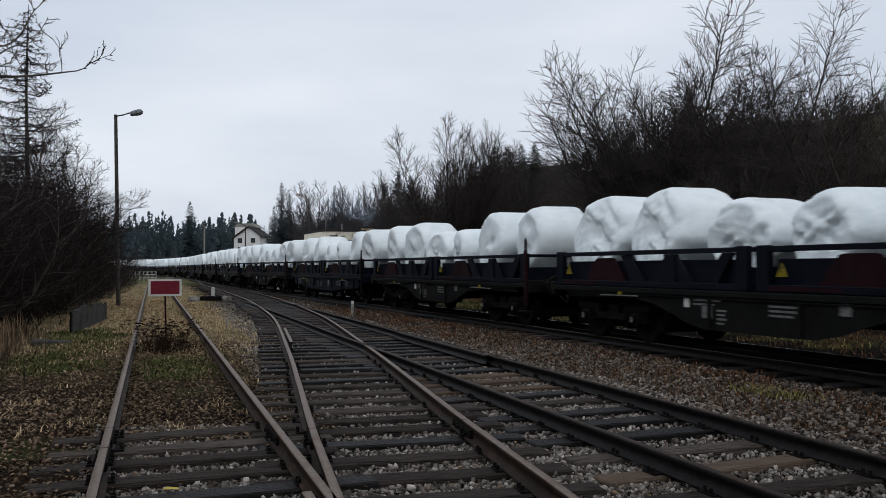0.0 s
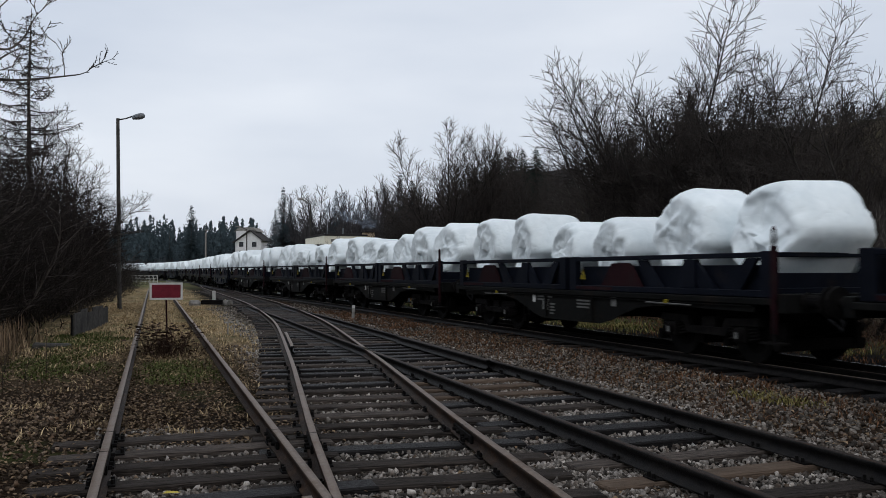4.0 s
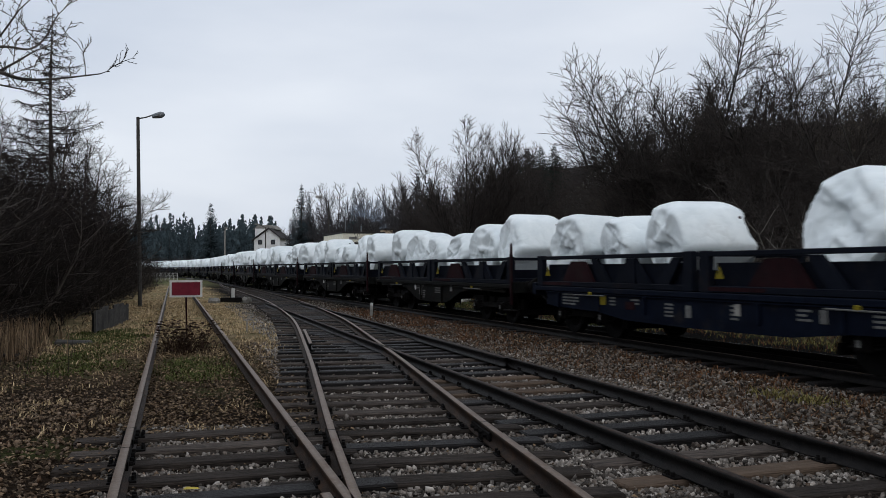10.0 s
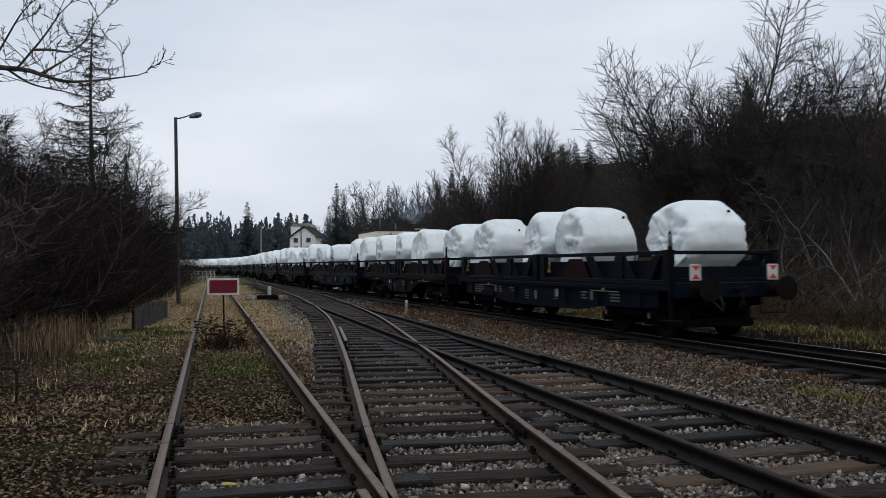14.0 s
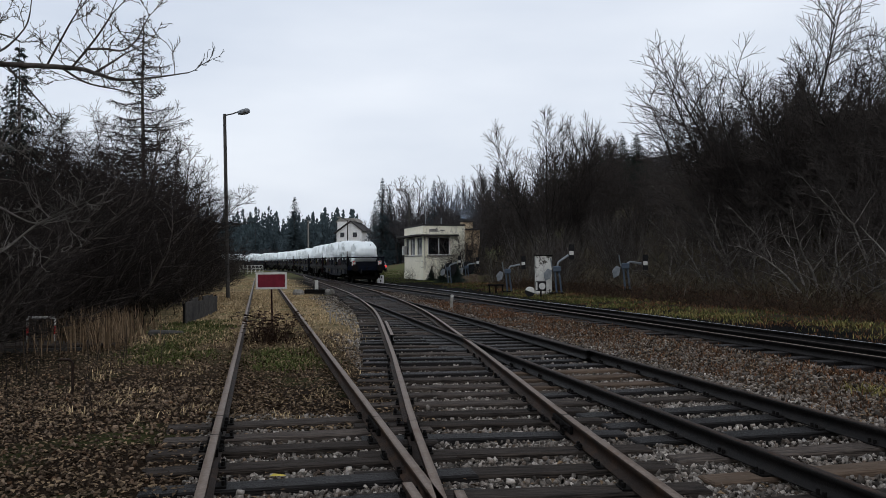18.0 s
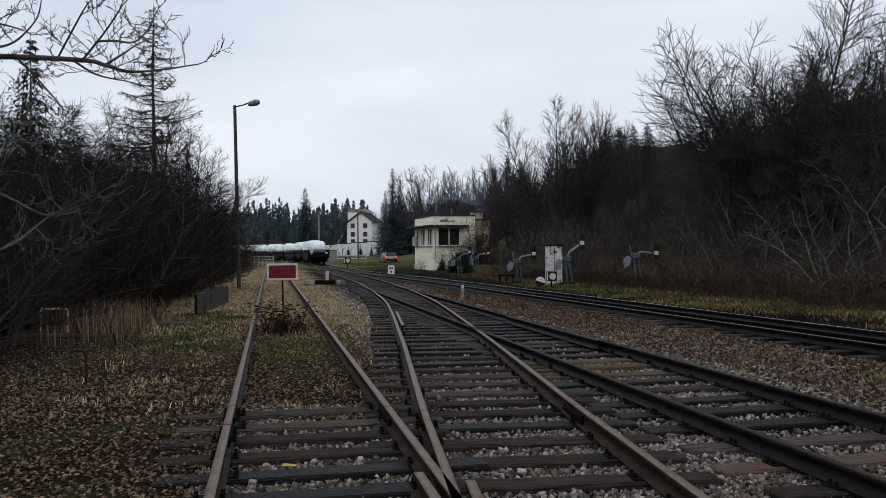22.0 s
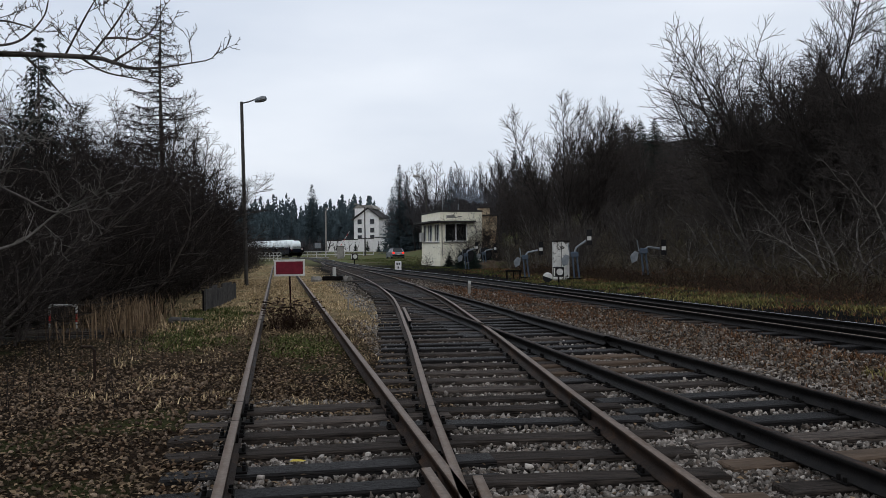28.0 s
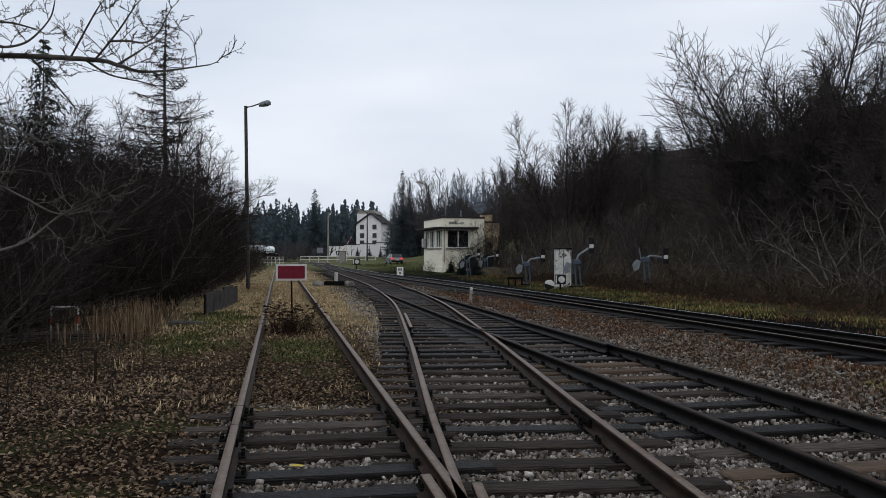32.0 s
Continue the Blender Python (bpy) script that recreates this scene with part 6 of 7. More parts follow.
part("mast", Mesh().tube([(0.6, 1.5, 4.1), (0.6, 1.5, 6.3)], 0.035, 5), M["grey_steel"], sb)
part("vent_pipe", Mesh().tube([(1.9, 1.2, 4.1), (1.9, 1.2, 4.7)], 0.06, 6), M["grey_steel"], sb)
part("meter_box", Mesh().box(-0.32, -0.02, 6.2, 6.7, 1.6, 2.4, 0.02), M["white_paint"], sb, "white wall box")
part("conduit", Mesh().tube([(0.15, -0.03, 0.3), (0.15, -0.03, 3.1)], 0.03, 5), M["concrete"], sb)

for i, (x, y, s) in enumerate([(-2.4, 66.5, 0.45), (-1.2, 66.0, 0.40), (-0.6, 67.5, 0.85), (0.6, 66.5, 0.7), (-5.6, 68.5, 0.22), (-0.2, 64.5, 0.35)]):
    b, d = math.degrees(math.atan2(x, y)), math.hypot(x, y)
    plant("bare_shrub", TREE_C[i % 3], b, d, s * 1.5, SHRUB, "shrub", "shrubs by the signal box")

for i, (x, y, k) in enumerate([(-2.5, 60.5, 0.26), (-1.5, 60.2, 0.30), (-0.6, 62.6, 0.28), (-3.6, 66.5, 0.22)]):
    b, d = math.degrees(math.atan2(x, y)), math.hypot(x, y)
    plant("evergreen_bush", WIDE_SPRUCE[i % 2], b, d, k * 0.42, "low dark evergreen bush before the signal box", "bush", "bushes by the signal box")
md = thing("earth_mound", "low mound of brown earth beside the signal box", "mound", m=pose(-0.2, 62.0, rise(-0.2, 62.0), 0, 0, 20))
mound = Mesh()
for i in range(7):
    for k in range(20):
        a, q = 2 * math.pi * k / 20, (i / 6) ** 0.8
        mound.v.append((2.3 * q * math.cos(a), 1.1 * q * math.sin(a), 0.62 * math.cos(q * 1.62) + 0.10 * noise.noise((3 * q * math.cos(a), 3 * q * math.sin(a), 9)) - 0.03))
mound.f = [(i * 20 + k, (i + 1) * 20 + k, (i + 1) * 20 + (k + 1) % 20, i * 20 + (k + 1) % 20) for i in range(6) for k in range(20)]
part("earth", mound, M["earth"], md, smooth=True)

# ---- white house behind the crossing ----
hx, hy = spot(-8.65, 198)
hz = 2.9
hs = thing("house", "white three-storey gabled house with dark roof", "house", m=pose(hx, hy, hz, 0, 0, -6))
gable = Mesh().extrude([(-3.0, 0), (3.0, 0), (3.0, 5.6), (0.4, 7.6), (-3.0, 5.2)], 9.0, pose(0, 4.5, 0))
part("wall", gable, M["white_wall"], hs)
part("plinth", Mesh().box(-3.1, 3.1, -0.05, 9.0, -3.2, -0.003), M["concrete"], hs)
part("roof", Mesh().extrude([(-3.5, 4.95), (0.4, 7.75), (3.5, 5.35), (3.5, 5.55), (0.4, 8.0), (-3.5, 5.2)], 10.0, pose(0, 4.5, 0)), M["roof"], hs)
part("upper_wall", Mesh().box(-3.6, -0.6, 3.0, 9.0, 0, 7.9), M["white_wall"], hs)
part("upper_roof", Mesh().extrude([(-4.2, 7.75), (1.2, 7.75), (0.2, 8.7), (-3.0, 8.7)], 7.0, pose(0, 6.5, 0)), M["concrete"], hs, "grey upper roof")
for x, z in ((-1.6, 4.1), (1.4, 4.1), (-1.6, 2.1), (1.4, 2.1), (-1.6, 0.4), (1.4, 0.4)):
    wd = part("window", Mesh().box(x - 0.62, x + 0.62, -0.06, 0.02, z - 0.08, z + 1.18), M["white_wall"], hs, "dark window")
    part("pane", Mesh().box(x - 0.5, x + 0.5, -0.08, -0.061, z, z + 1.1), M["glass"], wd)
wall = thing("garden_wall", "long white retaining wall with dark coping below the house", "wall", m=pose(hx - 7.4, hy - 10, 2.0, 0, 0, 1))
for i in range(4):
    part("section", Mesh().box(i * 3.5, i * 3.5 + 3.45, 0, 0.3, -2.2, 1.0 + 0.22 * i), M["white_wall"], wall)
    part("coping", Mesh().box(i * 3.5 - 0.02, i * 3.5 + 3.48, -0.05, 0.35, 1.003 + 0.22 * i, 1.2 + 0.22 * i), M["roof"], wall, "dark coping")
for i, (b, d) in enumerate([(-9.4, 184), (-8.6, 183), (-7.85, 183), (-7.4, 182)]):
    plant("small_spruce", SPRUCE[i % 2], b, d, 0.17 + 0.02 * (i % 2), "small clipped cone-shaped conifer", "tree", "garden conifers")
rail_a, rail_b = spot(-13.2, 158), spot(-8.2, 150)
rl = thing("road_railing", "white painted railing along the road at the crossing", "railing", m=pose(*rail_a, rise(*rail_a), 0, 0, math.degrees(math.atan2(rail_b[1] - rail_a[1], rail_b[0] - rail_a[0]))))
rail_len = math.hypot(rail_b[0] - rail_a[0], rail_b[1] - rail_a[1])
for i in range(9):
    part("post", Mesh().tube([(rail_len * i / 8, 0, -0.6), (rail_len * i / 8, 0, 1.05)], 0.06, 5), M["white_paint"], rl)
for z in (0.45, 1.0):
    part("rail", Mesh().box(0, rail_len, -0.05, 0.05, z, z + 0.14), M["white_paint"], rl)

# houses on the hill
for b, d, zt, wide, turn in ((13.2, 100, 13.2, 6.4, 34), (26.5, 92, 15.6, 7.0, 62)):
    x, y = spot(b, d)
    z = rise(x, y) - 1.0
    h = thing("hill_house", "house with a steep dark roof behind bare trees", "house", "houses on the hill", m=pose(x, y, z, 0, 0, turn))
    e = zt - z - 2.6
    part("wall", Mesh().extrude([(-wide / 2, 0), (wide / 2, 0), (wide / 2, e), (0, e + 2.5), (-wide / 2, e)], 8.0, pose(0, 4, 0)), M["concrete"], h)
    part("roof", Mesh().extrude([(-wide / 2 - 0.6, e - 0.35), (0, e + 2.6), (wide / 2 + 0.6, e - 0.35), (wide / 2 + 0.6, e - 0.1), (0, e + 2.9), (-wide / 2 - 0.6, e - 0.1)], 9.0, pose(0, 4, 0)), M["roof"], h)
    for x0 in (-1.6, 0.6):
        part("window", Mesh().box(x0, x0 + 1.0, -0.05, 0.02, e - 1.6, e - 0.4), M["glass"], h)

# ---- by the level crossing ----
def car(x, y, turn):
    c = thing("car", "silver hatchback seen from behind with lit red tail lamps", "car", m=pose(x, y, rise(x, y), 0, 0, turn))
    body = Mesh()
    side = [(-1.98, 0.28), (1.95, 0.25), (2.05, 0.48), (1.98, 0.70), (1.15, 0.90), (-1.88, 0.94), (-2.04, 0.62)]
    n = len(side)
    for w, k in ((-0.86, 0.97), (-0.78, 1.0), (0.78, 1.0), (0.86, 0.97)):
        body.v += [(px * k, w, pz * (1 if abs(w) < 0.8 else 0.97) + (0 if abs(w) < 0.8 else 0.015)) for px, pz in side]
    for i in range(3):
        body.f += [(i * n + j, i * n + (j + 1) % n, (i + 1) * n + (j + 1) % n, (i + 1) * n + j) for j in range(n)]
    body.f += [tuple(range(n - 1, -1, -1)), tuple(range(3 * n, 4 * n))]
    part("body", body, M["silver"], c)
    part("cabin", Mesh().add([(-1.85, -0.76, 0.93), (1.1, -0.76, 0.90), (0.30, -0.60, 1.42), (-1.40, -0.60, 1.45), (-1.85, 0.76, 0.93), (1.1, 0.76, 0.90), (0.30, 0.60, 1.42), (-1.40, 0.60, 1.45)],
                             [(0, 1, 2, 3), (7, 6, 5, 4), (0, 3, 7, 4), (1, 5, 6, 2), (3, 2, 6, 7), (0, 4, 5, 1)]), M["glass"], c, "dark glazed cabin")
    part("roof", Mesh().box(-1.42, 0.32, -0.61, 0.61, 1.43, 1.48, 0.02), M["black"], c, "dark roof")
    for q in (-0.70, 0.70):
        part("roof_pillar", Mesh().tube([(-1.86, q * 1.08, 0.93), (-1.41, q * 0.87, 1.45)], 0.05, 5), M["silver"], c)
        part("roof_pillar", Mesh().tube([(-0.40, q * 1.10, 0.92), (-0.45, q * 0.88, 1.45)], 0.04, 5), M["silver"], c)
    for a in (-1.25, 1.3):
        for q in (-0.8, 0.8):
            w = part("wheel", Mesh().lathe([(0.0, -0.1), (0.3, -0.1), (0.32, 0.0), (0.3, 0.1), (0.0, 0.1)], 12, pose(a, q, 0.31, 90, 0, 0)), M["black"], c)
            part("rim", Mesh().lathe([(0.0, -0.01), (0.19, -0.01), (0.19, 0.01), (0.0, 0.01)], 10, pose(a, q * 1.14, 0.31, 90, 0, 0)), M["grey_steel"], w)
    for q in (-0.66, 0.66):
        part("tail_lamp", Mesh().box(-2.06, -1.93, q - 0.15, q + 0.15, 0.70, 0.92, 0.02), M["tail"], c, "lit red tail lamp")
    part("bumper", Mesh().box(-2.10, -1.95, -0.82, 0.82, 0.34, 0.54, 0.04), M["black"], c)
    part("number_plate", Mesh().box(-2.112, -2.10, -0.26, 0.26, 0.56, 0.67), M["white_paint"], c)
    return c


M["tail"] = glow("lit_red_lamp", (0.8, 0.03, 0.02), 1.3)
CAR_AT = spot(-6.75, 118)
parked = car(*CAR_AT, 110)
CAR_GOES = [(0, 0.0), (14, 0.0), (28, 0.0), (29, 0.0), (30, 0.25), (31, 0.9), (32, 1.9)]


def mast(name, label, b, d, h, r, arm, material):
    x, y = spot(b, d)
    p = thing(name, label, "street lamp", "lamp posts by the crossing", m=pose(x, y, rise(x, y), 0, 0, 0))
    part("pole", Mesh().tube([(0, 0, -0.3), (0, 0, h)], [r, r * 0.7], 7), material, p)
    part("arm", Mesh().tube([(0, 0, h - 0.1), (arm * 0.5, 0, h + 0.25), (arm, 0, h + 0.45)], 0.06, 5), material, p)
    part("lantern", Mesh().box(arm - 0.5, arm + 0.25, -0.14, 0.14, h + 0.4, h + 0.58, 0.05), M["concrete"], p, "pale lantern")
    return p


mast("lamp_post", "pale concrete lamp post beside the crossing", -11.35, 168, 8.8, 0.20, 0.3, M["concrete"])
mast("lamp_post", "thin grey lamp post with a slanted arm", -4.6, 92, 8.8, 0.10, -0.9, M["concrete_dark"])
mast("lamp_post", "thin grey lamp post with a slanted arm", -8.75, 150, 8.6, 0.14, -1.4, M["concrete_dark"])
bar = thing("barrier_fence", "white lattice pedestrian fence at the crossing", "fence", m=pose(*spot(-16.3, 118), rise(*spot(-16.3, 118)), 0, 0, -8))
for i in range(9):
    part("post", Mesh().tube([(i * 0.55, 0, -0.1), (i * 0.55, 0, 1.15)], 0.035, 5), M["white_paint"], bar)
for z in (0.35, 0.75, 1.12):
    part("rail", Mesh().tube([(0, 0, z), (4.4, 0, z)], 0.03, 5), M["white_paint"], bar)
for i in range(8):
    part("brace", Mesh().tube([(i * 0.55, 0, 0.35), (i * 0.55 + 0.55, 0, 1.12)], 0.02, 4), M["white_paint"], bar)
arm = thing("crossing_barrier", "raised red and white crossing barrier", "barrier", m=pose(*spot(-10.6, 160), rise(*spot(-10.6, 160)), 0, 0, 0))
part("pedestal", Mesh().box(-0.3, 0.3, -0.3, 0.3, -0.1, 1.1, 0.04), M["concrete"], arm)
for i in range(8):
    a = radians(58)
    part("boom_band", Mesh().tube([(i * 0.55 * math.cos(a), 0, 1.0 + i * 0.55 * math.sin(a)), ((i + 1) * 0.55 * math.cos(a), 0, 1.0 + (i + 1) * 0.55 * math.sin(a))], 0.06, 5), M["white_paint"] if i % 2 else M["red"], arm)
box = thing("crossing_box", "grey steel equipment box by the crossing", "equipment box", m=pose(*spot(-10.4, 140), rise(*spot(-10.4, 140))))
part("body", Mesh().box(-0.5, 0.5, -0.3, 0.3, -0.1, 1.9, 0.03), M["concrete"], box)
part("lid", Mesh().box(-0.56, 0.56, -0.36, 0.36, 1.9, 2.0, 0.02), M["concrete_dark"], box)
rs = thing("road_sign", "grey back of a square road sign on a post", "road sign", m=pose(*spot(-11.9, 150), rise(*spot(-11.9, 150))))
part("post", Mesh().tube([(0, 0, -0.1), (0, 0, 2.6)], 0.04, 5), M["grey_steel"], rs)
part("plate", Mesh().box(-0.55, 0.55, -0.02, 0.02, 1.7, 2.6, 0.01), M["grey_steel"], rs)
deck = thing("crossing_deck", "pale concrete slabs of the level crossing", "crossing deck", m=pose(-31.3, 141, -0.02, 0, 0, 15))
for i in range(5):
    part("slab", Mesh().box(-3.2 + i * 1.3, -1.95 + i * 1.3, -2.4, 2.4, -0.2, -0.03, 0.02), M["concrete"], deck)

# ---- overhanging bough of a tree just outside the view ----
def aim(bearing, lift, dist):
    x, y = spot(bearing, dist)
    return Vector((x, y, EYE[2] + dist * math.tan(radians(lift))))


def bough_data(seed, way, r0, r1, gap, twig):
    """A bough along a line of places, with budded side twigs."""
    R = random.Random(seed)
    t = Twigs(seed)
    pts = [Vector(p) for p in smooth_line(way, 5)]
    t.tube(pts, r0, r1, 6)

    def shoot(p, d, length, r, depth):
        a = [p]
        for i in range(3):
            d = (d + Vector((R.gauss(0, 0.14), R.gauss(0, 0.14), R.gauss(0, 0.10) + 0.06))).normalized()
            a.append(a[-1] + d * length / 3)
            bud = (d + Vector((R.gauss(0, 0.5), R.gauss(0, 0.5), R.gauss(0, 0.5)))).normalized() * 0.022
            t.tube([a[-1], a[-1] + bud * 0.5, a[-1] + bud], r * 1.2, r * 0.7, 3)
            if depth:
                side = Vector((R.gauss(0, 1), R.gauss(0, 1), R.gauss(0.2, 0.8))).normalized()
                shoot(a[-1], (d + side * 0.9).normalized(), length * R.uniform(0.35, 0.6), r * 0.75, depth - 1)
        t.tube(a, r, r * 0.6, 3)

    run, nxt = 0.0, gap * 0.6
    for a, b in zip(pts, pts[1:]):
        seg = (b - a).length
        while nxt < run + seg:
            p = a.lerp(b, (nxt - run) / seg)
            d = (b - a).normalized()
            side = Vector((R.gauss(0, 0.8), R.gauss(0, 0.8), R.gauss(0.3, 0.8))).normalized()
            shoot(p, (d * 0.7 + side).normalized(), twig * R.uniform(0.5, 1.2), max(0.0035, r1 * 0.8), 2)
            nxt += gap * R.uniform(0.6, 1.4)
        run += seg
    shoot(pts[-1], (pts[-1] - pts[-2]).normalized(), twig * 1.2, r1, 2)
    return t


def overhang():
    foot = spot(-38, 7.4)
    z = rise(*foot)
    t = thing("overhanging_tree", "bare tree with budded boughs hanging over the siding", "tree", m=pose(foot[0], foot[1], z))
    part("trunk", Mesh().tube([(0, 0, -0.4), (0.1, 0, 1.5), (-0.05, 0.1, 3), (0, 0, 5.5)], [0.15, 0.12, 0.09, 0.03], 8), M["bark"], t)
    base = Vector((foot[0], foot[1], z))
    D = 7.0
    lines = [((-36.5, 11.0), (-30.9, 11.7), (-26.0, 11.9), (-24.7, 11.7), (-23.3, 11.4), (-21.5, 11.6), (-19.0, 12.1)),
             ((-26.0, 11.9), (-25.1, 13.1), (-24.4, 14.1), (-23.6, 15.4)),
             ((-25.1, 13.1), (-24.1, 13.2), (-23.0, 13.2), (-22.2, 13.9), (-21.7, 14.9)),
             ((-24.7, 11.7), (-23.7, 12.4), (-22.9, 13.0)),
             ((-29.6, 11.7), (-28.7, 10.8), (-28.1, 10.1), (-27.4, 9.3)),
             ((-36.8, 12.6), (-32.1, 12.3), (-30.9, 12.2), (-29.7, 12.7), (-28.6, 14.0), (-28.3, 15.0)),
             ((-36.8, 14.0), (-32.1, 13.6), (-30.6, 13.6), (-29.4, 13.4)),
             ((-26.6, 11.9), (-25.2, 11.1), (-23.4, 10.8)),
             ((-27.4, 11.9), (-26.2, 14.3), (-25.7, 15.2)),
             ((-36.8, 5.0), (-32.7, 4.5), (-30.3, 3.5), (-28.1, 2.4), (-26.5, 2.9)),
             ((-36.8, -1.0), (-32.7, -0.2), (-30.0, 0.6), (-28.1, 2.2), (-26.2, 3.3)),
             ((-36.8, 8.0), (-32.5, 8.2), (-29.2, 6.9))]
    for i, line in enumerate(lines):
        way = [aim(b, e, D + 0.5 * math.sin(b * 0.6)) - base for b, e in line]
        first = line[0][0] < -36
        part("bough", bough_data(60 + i, way, 0.026 if i == 0 else (0.014 if first else 0.010), 0.005, 0.24, 0.26).data("bough", M["bark"] if i < 9 else M["branch_pale"]), None, t)


overhang()

# ---- stones, leaves and grass on the ground ----
STONE = np.array([(x, y, z) for z in (-1, 1) for y in (-1, 1) for x in (-1, 1)]) * 0.78
STONE_F = np.array([(0, 2, 3), (0, 3, 1), (4, 5, 7), (4, 7, 6), (0, 1, 5), (0, 5, 4), (2, 6, 7), (2, 7, 3), (0, 4, 6), (0, 6, 2), (1, 3, 7), (1, 7, 5)])


def turns(r, n):
    q = r.normal(0, 1, (n, 4))
    q /= np.linalg.norm(q, axis=1)[:, None]
    w, x, y, z = q.T
    return np.stack([np.stack([1 - 2 * (y * y + z * z), 2 * (x * y - z * w), 2 * (x * z + y * w)], 1), np.stack([2 * (x * y + z * w), 1 - 2 * (x * x + z * z), 2 * (y * z - x * w)], 1), np.stack([2 * (x * z - y * w), 2 * (y * z + x * w), 1 - 2 * (x * x + y * y)], 1)], 1)


def strew_stones(name, xy, size, dz, label, seed, material):
    r = np.random.RandomState(seed)
    n = len(xy)
    z = np.array([rise(x, y) for x, y in xy]) + dz + r.normal(0, 0.012, n)
    s = size * r.uniform(0.55, 1.45, n)[:, None] * np.array([1.0, 0.8, 0.62]) * r.uniform(0.75, 1.25, (n, 3))
    v = STONE[None] * (1 + r.uniform(-0.35, 0.2, (n, 8, 3))) * s[:, None, :] + r.uniform(-0.22, 0.22, (n, 8, 3)) * s[:, None, :]
    v = np.einsum("nij,nkj->nki", turns(r, n), v) + np.concatenate([xy, z[:, None]], 1)[:, None, :]
    f = (np.arange(n)[:, None, None] * 8 + STONE_F[None]).reshape(-1, 3)
    return tagged(new(name, fast_mesh(name, v.reshape(-1, 3), f, material)), label, "ballast stones", kind="stuff")


def area(r, n, y0, y1, q0, q1, power=1.0):
    """Points between two distances and two lines parallel to the siding; denser near the camera."""
    y = y0 + (y1 - y0) * r.uniform(0, 1, n) ** power
    q = r.uniform(q0, q1, n)
    return np.stack([q - 0.26 * y, y], 1)


ar = np.random.RandomState(21)
strew_stones("ballast", np.concatenate([area(ar, 30000, 4.8, 9.5, -0.6, 4.4, 1.2), area(ar, 22000, 4.8, 13, 2.5, 6.6, 1.2), area(ar, 17000, 9.5, 20, 1.6, 6.6, 1.3), area(ar, 9000, 20, 42, 2.4, 6.8, 1.2)]), 0.0235, 0.004, "loose grey crushed-stone ballast between the sleepers", 1, M["ballast"])
strew_stones("shoulder_ballast", np.concatenate([area(ar, 7500, 7, 18, 6.1, 9.1, 1.2), area(ar, 4000, 18, 44, 6.2, 9.0, 1.3)]), 0.028, 0.004, "grey crushed stone mixed with russet weeds between tracks", 4, M["shoulder"])
strew_stones("gravel", np.concatenate([area(ar, 9000, 4.8, 12, -5.5, 0.2, 1.3), area(ar, 5000, 8.5, 19, -4.5, 1.8, 1.2)]), 0.0185, 0.004, "dark gravel among dead leaves", 2, M["gravel"])
strew_stones("pale_stones", np.concatenate([area(ar, 330, 17, 36, 2.3, 3.1), area(ar, 40, 5, 14, 1.0, 6.0)]), 0.035, 0.0, "paler larger stones along the track", 3, M["concrete"])


def strew_leaves(name, xy, size, seed, material, label, category):
    r = np.random.RandomState(seed)
    n = len(xy)
    z = np.array([rise(x, y) for x, y in xy]) + r.uniform(0.02, 0.06, n)
    a = r.uniform(0, 6.28, n)
    s = size * r.uniform(0.6, 1.4, n)
    d = np.stack([np.cos(a), np.sin(a), r.uniform(-0.35, 0.35, n)], 1) * s[:, None]
    e = np.stack([-np.sin(a), np.cos(a), r.uniform(-0.35, 0.35, n)], 1) * (s * 0.55)[:, None]
    c = np.concatenate([xy, z[:, None]], 1)
    curl = np.zeros((n, 3))
    curl[:, 2] = s * r.uniform(0.1, 0.5, n)
    v = np.stack([c - d, c + e + curl, c + d, c - e + curl], 1).reshape(-1, 3)
    f = (np.arange(n)[:, None, None] * 4 + np.array([(0, 1, 2), (0, 2, 3)])[None]).reshape(-1, 3)
    return tagged(new(name, fast_mesh(name, v, f, material)), label, category, kind="stuff")


strew_leaves("fallen_leaves", np.concatenate([area(ar, 15000, 4.8, 20, -6.0, -0.3, 1.35), area(ar, 9000, 8.6, 20, -0.6, 1.9, 1.2), area(ar, 350, 5, 9, -0.5, 4.0), area(ar, 3200, 8, 24, 6.3, 8.8), area(ar, 3000, 16, 40, -3, 2.4)]), 0.026, 5, M["leaf"], "brown dead leaves on the gravel", "fallen leaves")


def strew_blades(name, xy, h, seed, material, label, category, lean=0.5, width=0.006):
    r = np.random.RandomState(seed)
    n = len(xy)
    z = np.array([rise(x, y) for x, y in xy])
    a = r.uniform(0, 6.28, n)
    hh = h * r.uniform(0.4, 1.3, n)
    c = np.concatenate([xy, z[:, None]], 1)
    w = np.stack([-np.sin(a), np.cos(a), np.zeros(n)], 1) * width * (1 + np.hypot(xy[:, 0], xy[:, 1]) / 25)[:, None]
    l1 = np.stack([np.cos(a), np.sin(a), np.zeros(n)], 1) * (hh * lean * r.uniform(0, 1, n))[:, None]
    up = np.zeros((n, 3))
    up[:, 2] = hh
    v = np.stack([c - w, c + w, c + l1 * 0.35 + up * 0.6 + w * 0.7, c + l1 * 0.35 + up * 0.6 - w * 0.7, c + l1 + up * 0.95], 1).reshape(-1, 3)
    f = (np.arange(n)[:, None, None] * 5 + np.array([(0, 1, 2), (0, 2, 3), (3, 2, 4)])[None]).reshape(-1, 3)
    return tagged(new(name, fast_mesh(name, v, f, material)), label, category, kind="stuff")


def tufts(r, centres, per, radius):
    out = []
    for x, y in centres:
        out.append(np.array([x, y]) + r.normal(0, radius, (per, 2)))
    return np.concatenate(out)


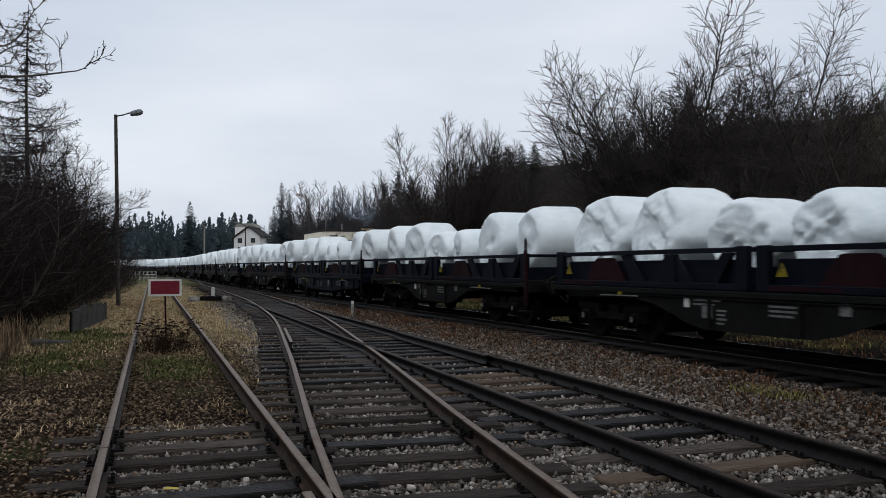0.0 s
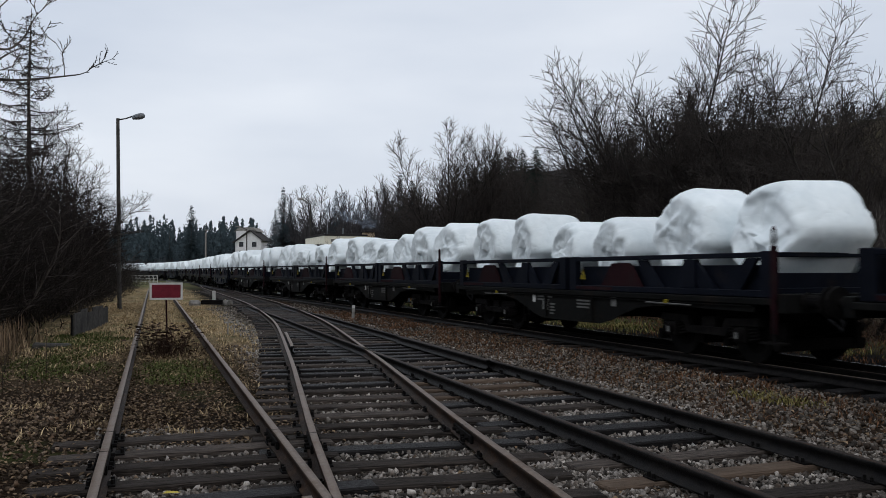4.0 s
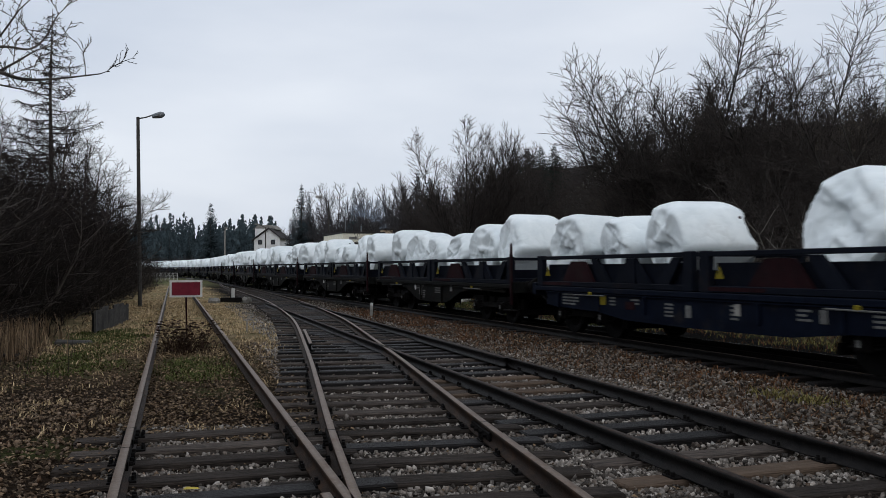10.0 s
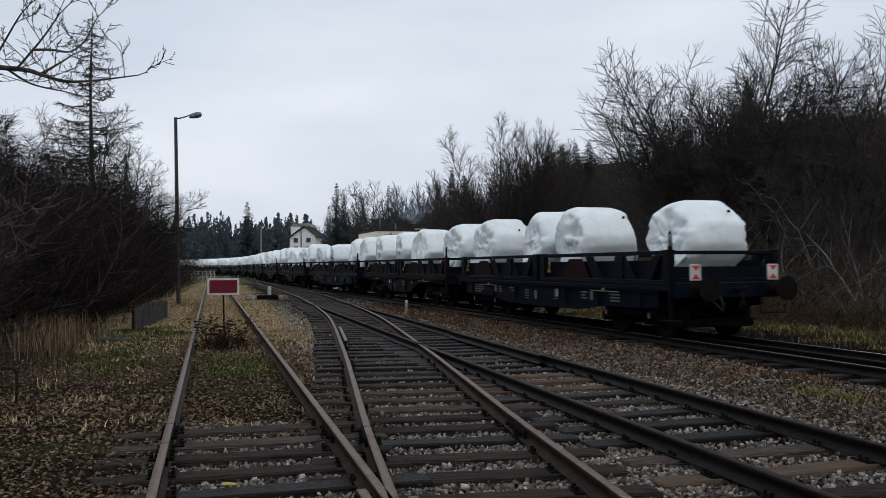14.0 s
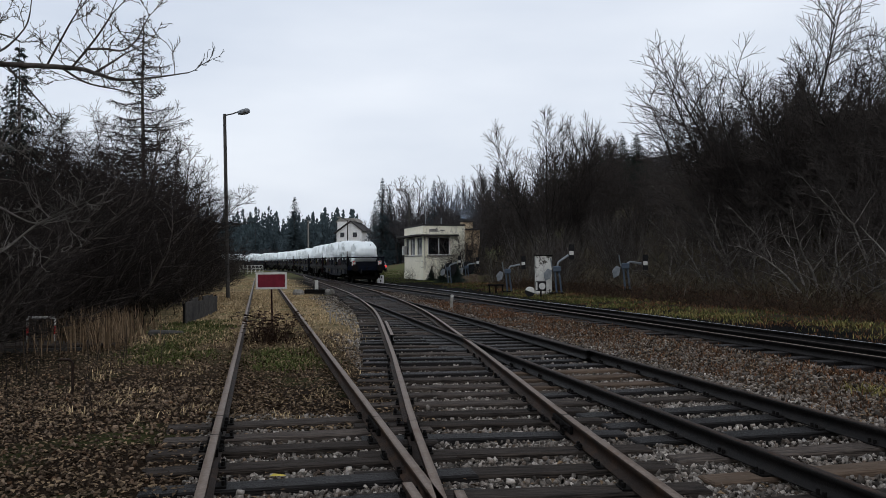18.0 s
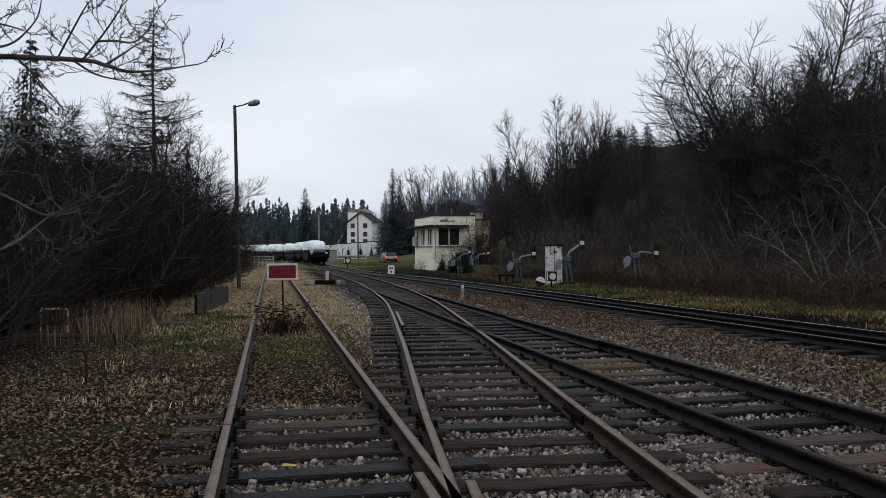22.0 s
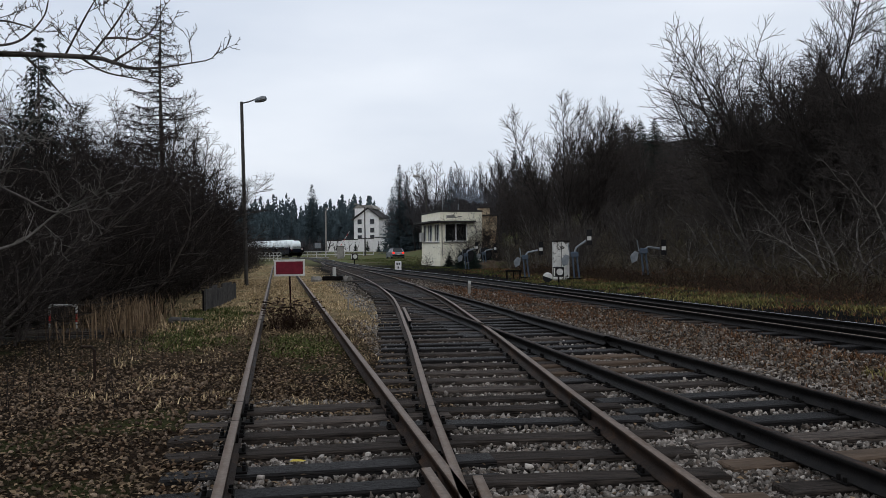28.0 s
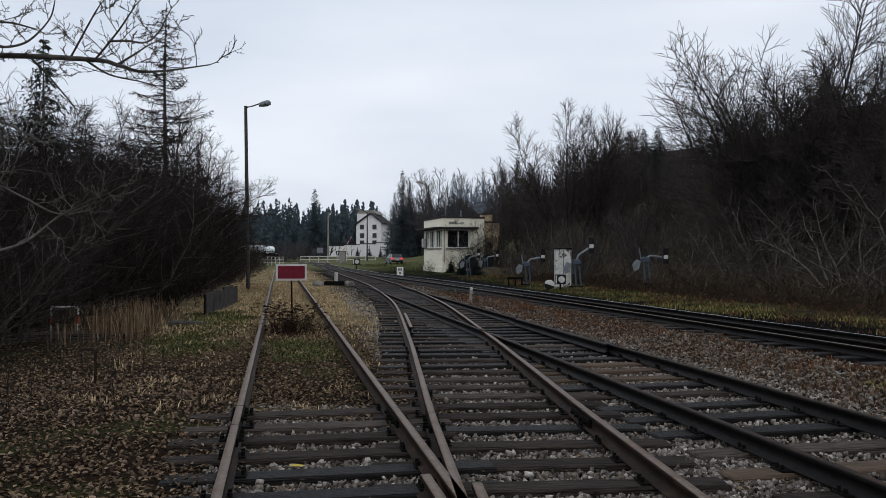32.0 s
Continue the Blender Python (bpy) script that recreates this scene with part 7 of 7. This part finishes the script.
strew_blades("dry_grass", np.concatenate([tufts(ar, area(ar, 620, 17, 46, -2.8, 2.6), 30, 0.26), tufts(ar, area(ar, 120, 46, 80, -3, 3.0), 26, 0.45), tufts(ar, area(ar, 60, 9, 17, -2.6, 1.6), 18, 0.10)]), 0.075, 11, M["dry_grass"], "dry straw-coloured grass on the siding", "dry grass", 1.9)
strew_blades("green_grass", np.concatenate([tufts(ar, area(ar, 95, 14, 24, -2.4, -0.9), 60, 0.24), tufts(ar, area(ar, 34, 13.5, 16.5, 0.0, 0.9), 70, 0.2), tufts(ar, area(ar, 60, 16, 62, 13.6, 16.0), 60, 0.34), tufts(ar, area(ar, 110, 24, 66, 12.2, 14.5), 50, 0.35), tufts(ar, area(ar, 320, 62, 125, 10.5, 19), 30, 0.8)]), 0.08, 12, M["green_grass"], "green grass patches", "grass", 2.0)
strew_blades("yellow_grass", np.concatenate([tufts(ar, [(6.4, 25.4), (6.0, 26.4), (6.9, 24.6), (9.2, 21.0), (8.7, 21.9), (9.9, 19.8), (7.4, 25.0), (5.2, 27.6)], 170, 0.36), tufts(ar, [(5.15, 10.7), (5.35, 10.4), (5.0, 11.1)], 110, 0.16), tufts(ar, area(ar, 22, 18, 50, 13.2, 16.0), 40, 0.35), tufts(ar, area(ar, 12, 15, 42, 12.7, 14.2), 120, 0.40)]), 0.10, 13, M["yellow_grass"], "yellowed grass tufts beside the main line", "grass", 2.0)
strew_blades("russet_weeds", np.concatenate([tufts(ar, area(ar, 300, 9, 36, 6.4, 8.9), 22, 0.22), tufts(ar, area(ar, 14, 12, 17, 8.5, 9.1), 40, 0.14), tufts(ar, area(ar, 480, 16, 60, 14.6, 19), 24, 0.4), tufts(ar, area(ar, 260, 14, 60, 12.5, 14.8), 20, 0.3)]), 0.08, 14, M["red_weed"], "withered russet weeds between the tracks", "weeds", 1.5)
strew_blades("dry_reeds", tufts(ar, area(ar, 24, 16.5, 21.5, -4.2, -3.0), 36, 0.28), 0.62, 15, M["reed"], "tall dry reddish reeds beside the siding", "reeds", 0.6, 0.007)

# dock plant round the stop board
r7 = np.random.RandomState(4)
c7 = tufts(r7, [(-4.55, 17.9), (-4.2, 17.6), (-4.9, 18.4), (-4.0, 18.2), (-4.6, 17.2)], 60, 0.22)
p7 = [(x, y, rise(x, y)) for x, y in c7[:110]]
dock = twig_field("dock_plant", p7, r7.uniform(0.3, 0.75, 110), 0.35, 0.006, M["leaf_dark"], 6, 3)
lv = strew_leaves("dock_leaves", c7, 0.06, 8, M["leaf_dark"], "", "")
zz = np.array([v.co[2] for v in lv.data.vertices]) + np.repeat(r7.uniform(0.05, 0.6, len(c7)), 4)
for v, z in zip(lv.data.vertices, zz):
    v.co[2] = z
tagged(dock, "withered brown dock plant in the siding", "weeds", kind="stuff")
tagged(lv, "brown dock leaves around the stop board", "weeds", kind="stuff")
st3 = r7.uniform(0.4, 1.25, 60)
p8 = [(x, y, rise(x, y)) for x, y in area(r7, 60, 7.5, 20, -4.2, -1.6)]
tagged(twig_field("dead_stalks", p8, st3, 0.08, 0.004, M["twig"], 16, 2, 0.12), "thin dead weed stalks in the gravel", "stalks", kind="stuff")
yl = thing("yellow_leaf", "single yellow leaf on a sleeper", "leaf", m=pose(-1.56, 6.52, -0.135, 6, 4, 30))
part("blade", Mesh().add([(-0.06, 0, 0), (-0.02, 0.035, 0.008), (0.05, 0.02, 0.004), (0.075, 0, 0.0), (0.04, -0.03, 0.006), (-0.03, -0.03, 0.01)], [(0, 1, 2, 3, 4, 5)]), M["yellow_leaf"], yl)

# ---- wisps of smoke over the signal box chimney ----
def wisp_data(seed, r):
    q = Mesh()
    n = 16
    for i in range(11):
        a = math.pi * (i + 0.001) / 10.002
        for k in range(n):
            w = 2 * math.pi * k / n
            d = Vector((1.3 * math.sin(a) * math.cos(w), 0.5 * math.sin(a) * math.sin(w), 0.8 * math.cos(a)))
            q.v.append(tuple(d * r * (1 + 0.6 * noise.noise(d * 1.8 + Vector((seed, 0, 0))))))
    q.f = [(i * n + k, i * n + (k + 1) % n, (i + 1) * n + (k + 1) % n, (i + 1) * n + k) for i in range(10) for k in range(n)]
    return q.data("smoke_wisp", M["smoke"], True)


smoke = thing("smoke_plume", "thin bluish smoke drifting from the chimney", "smoke")
chim_at = pose(bx, by, rise(bx, by) + 0.5, 0, 0, UANG) @ Vector((4.65, 3.0, 4.6))
wisps = []
for i, (dx, dz, r) in enumerate([(0.0, 0.35, 0.35), (-0.45, 0.9, 0.6), (-1.15, 1.5, 0.9), (-2.1, 2.1, 1.15)]):
    o = part("smoke_wisp", wisp_data(i * 3.3, r), None, smoke)
    wisps.append((o, Vector((chim_at.x + dx, chim_at.y, chim_at.z + dz)), i))
# ---- sleepers ----
NEW = [sleeper_data(2.6, M["sleeper_new"]), sleeper_data(2.6, M["sleeper_new"], 0.22)]
lay_sleepers(siding, SIDING_LINE, s_of(SIDING_LINE, 3.0), s_of(SIDING_LINE, 9.2), 0.62, OLD, 16)
lay_sleepers(middle, MIDDLE_LINE, s_of(MIDDLE_LINE, 3.0), s_of(MIDDLE_LINE, 75), 0.66, OLD, 16)
lay_sleepers(right, RIGHT_LINE, s_of(RIGHT_LINE, 3.0), s_of(RIGHT_LINE, 38), 0.68, OILY, 16)
lay_sleepers(main, TRAIN_LINE, -12, 120, 0.68, OILY, 0)

motions()
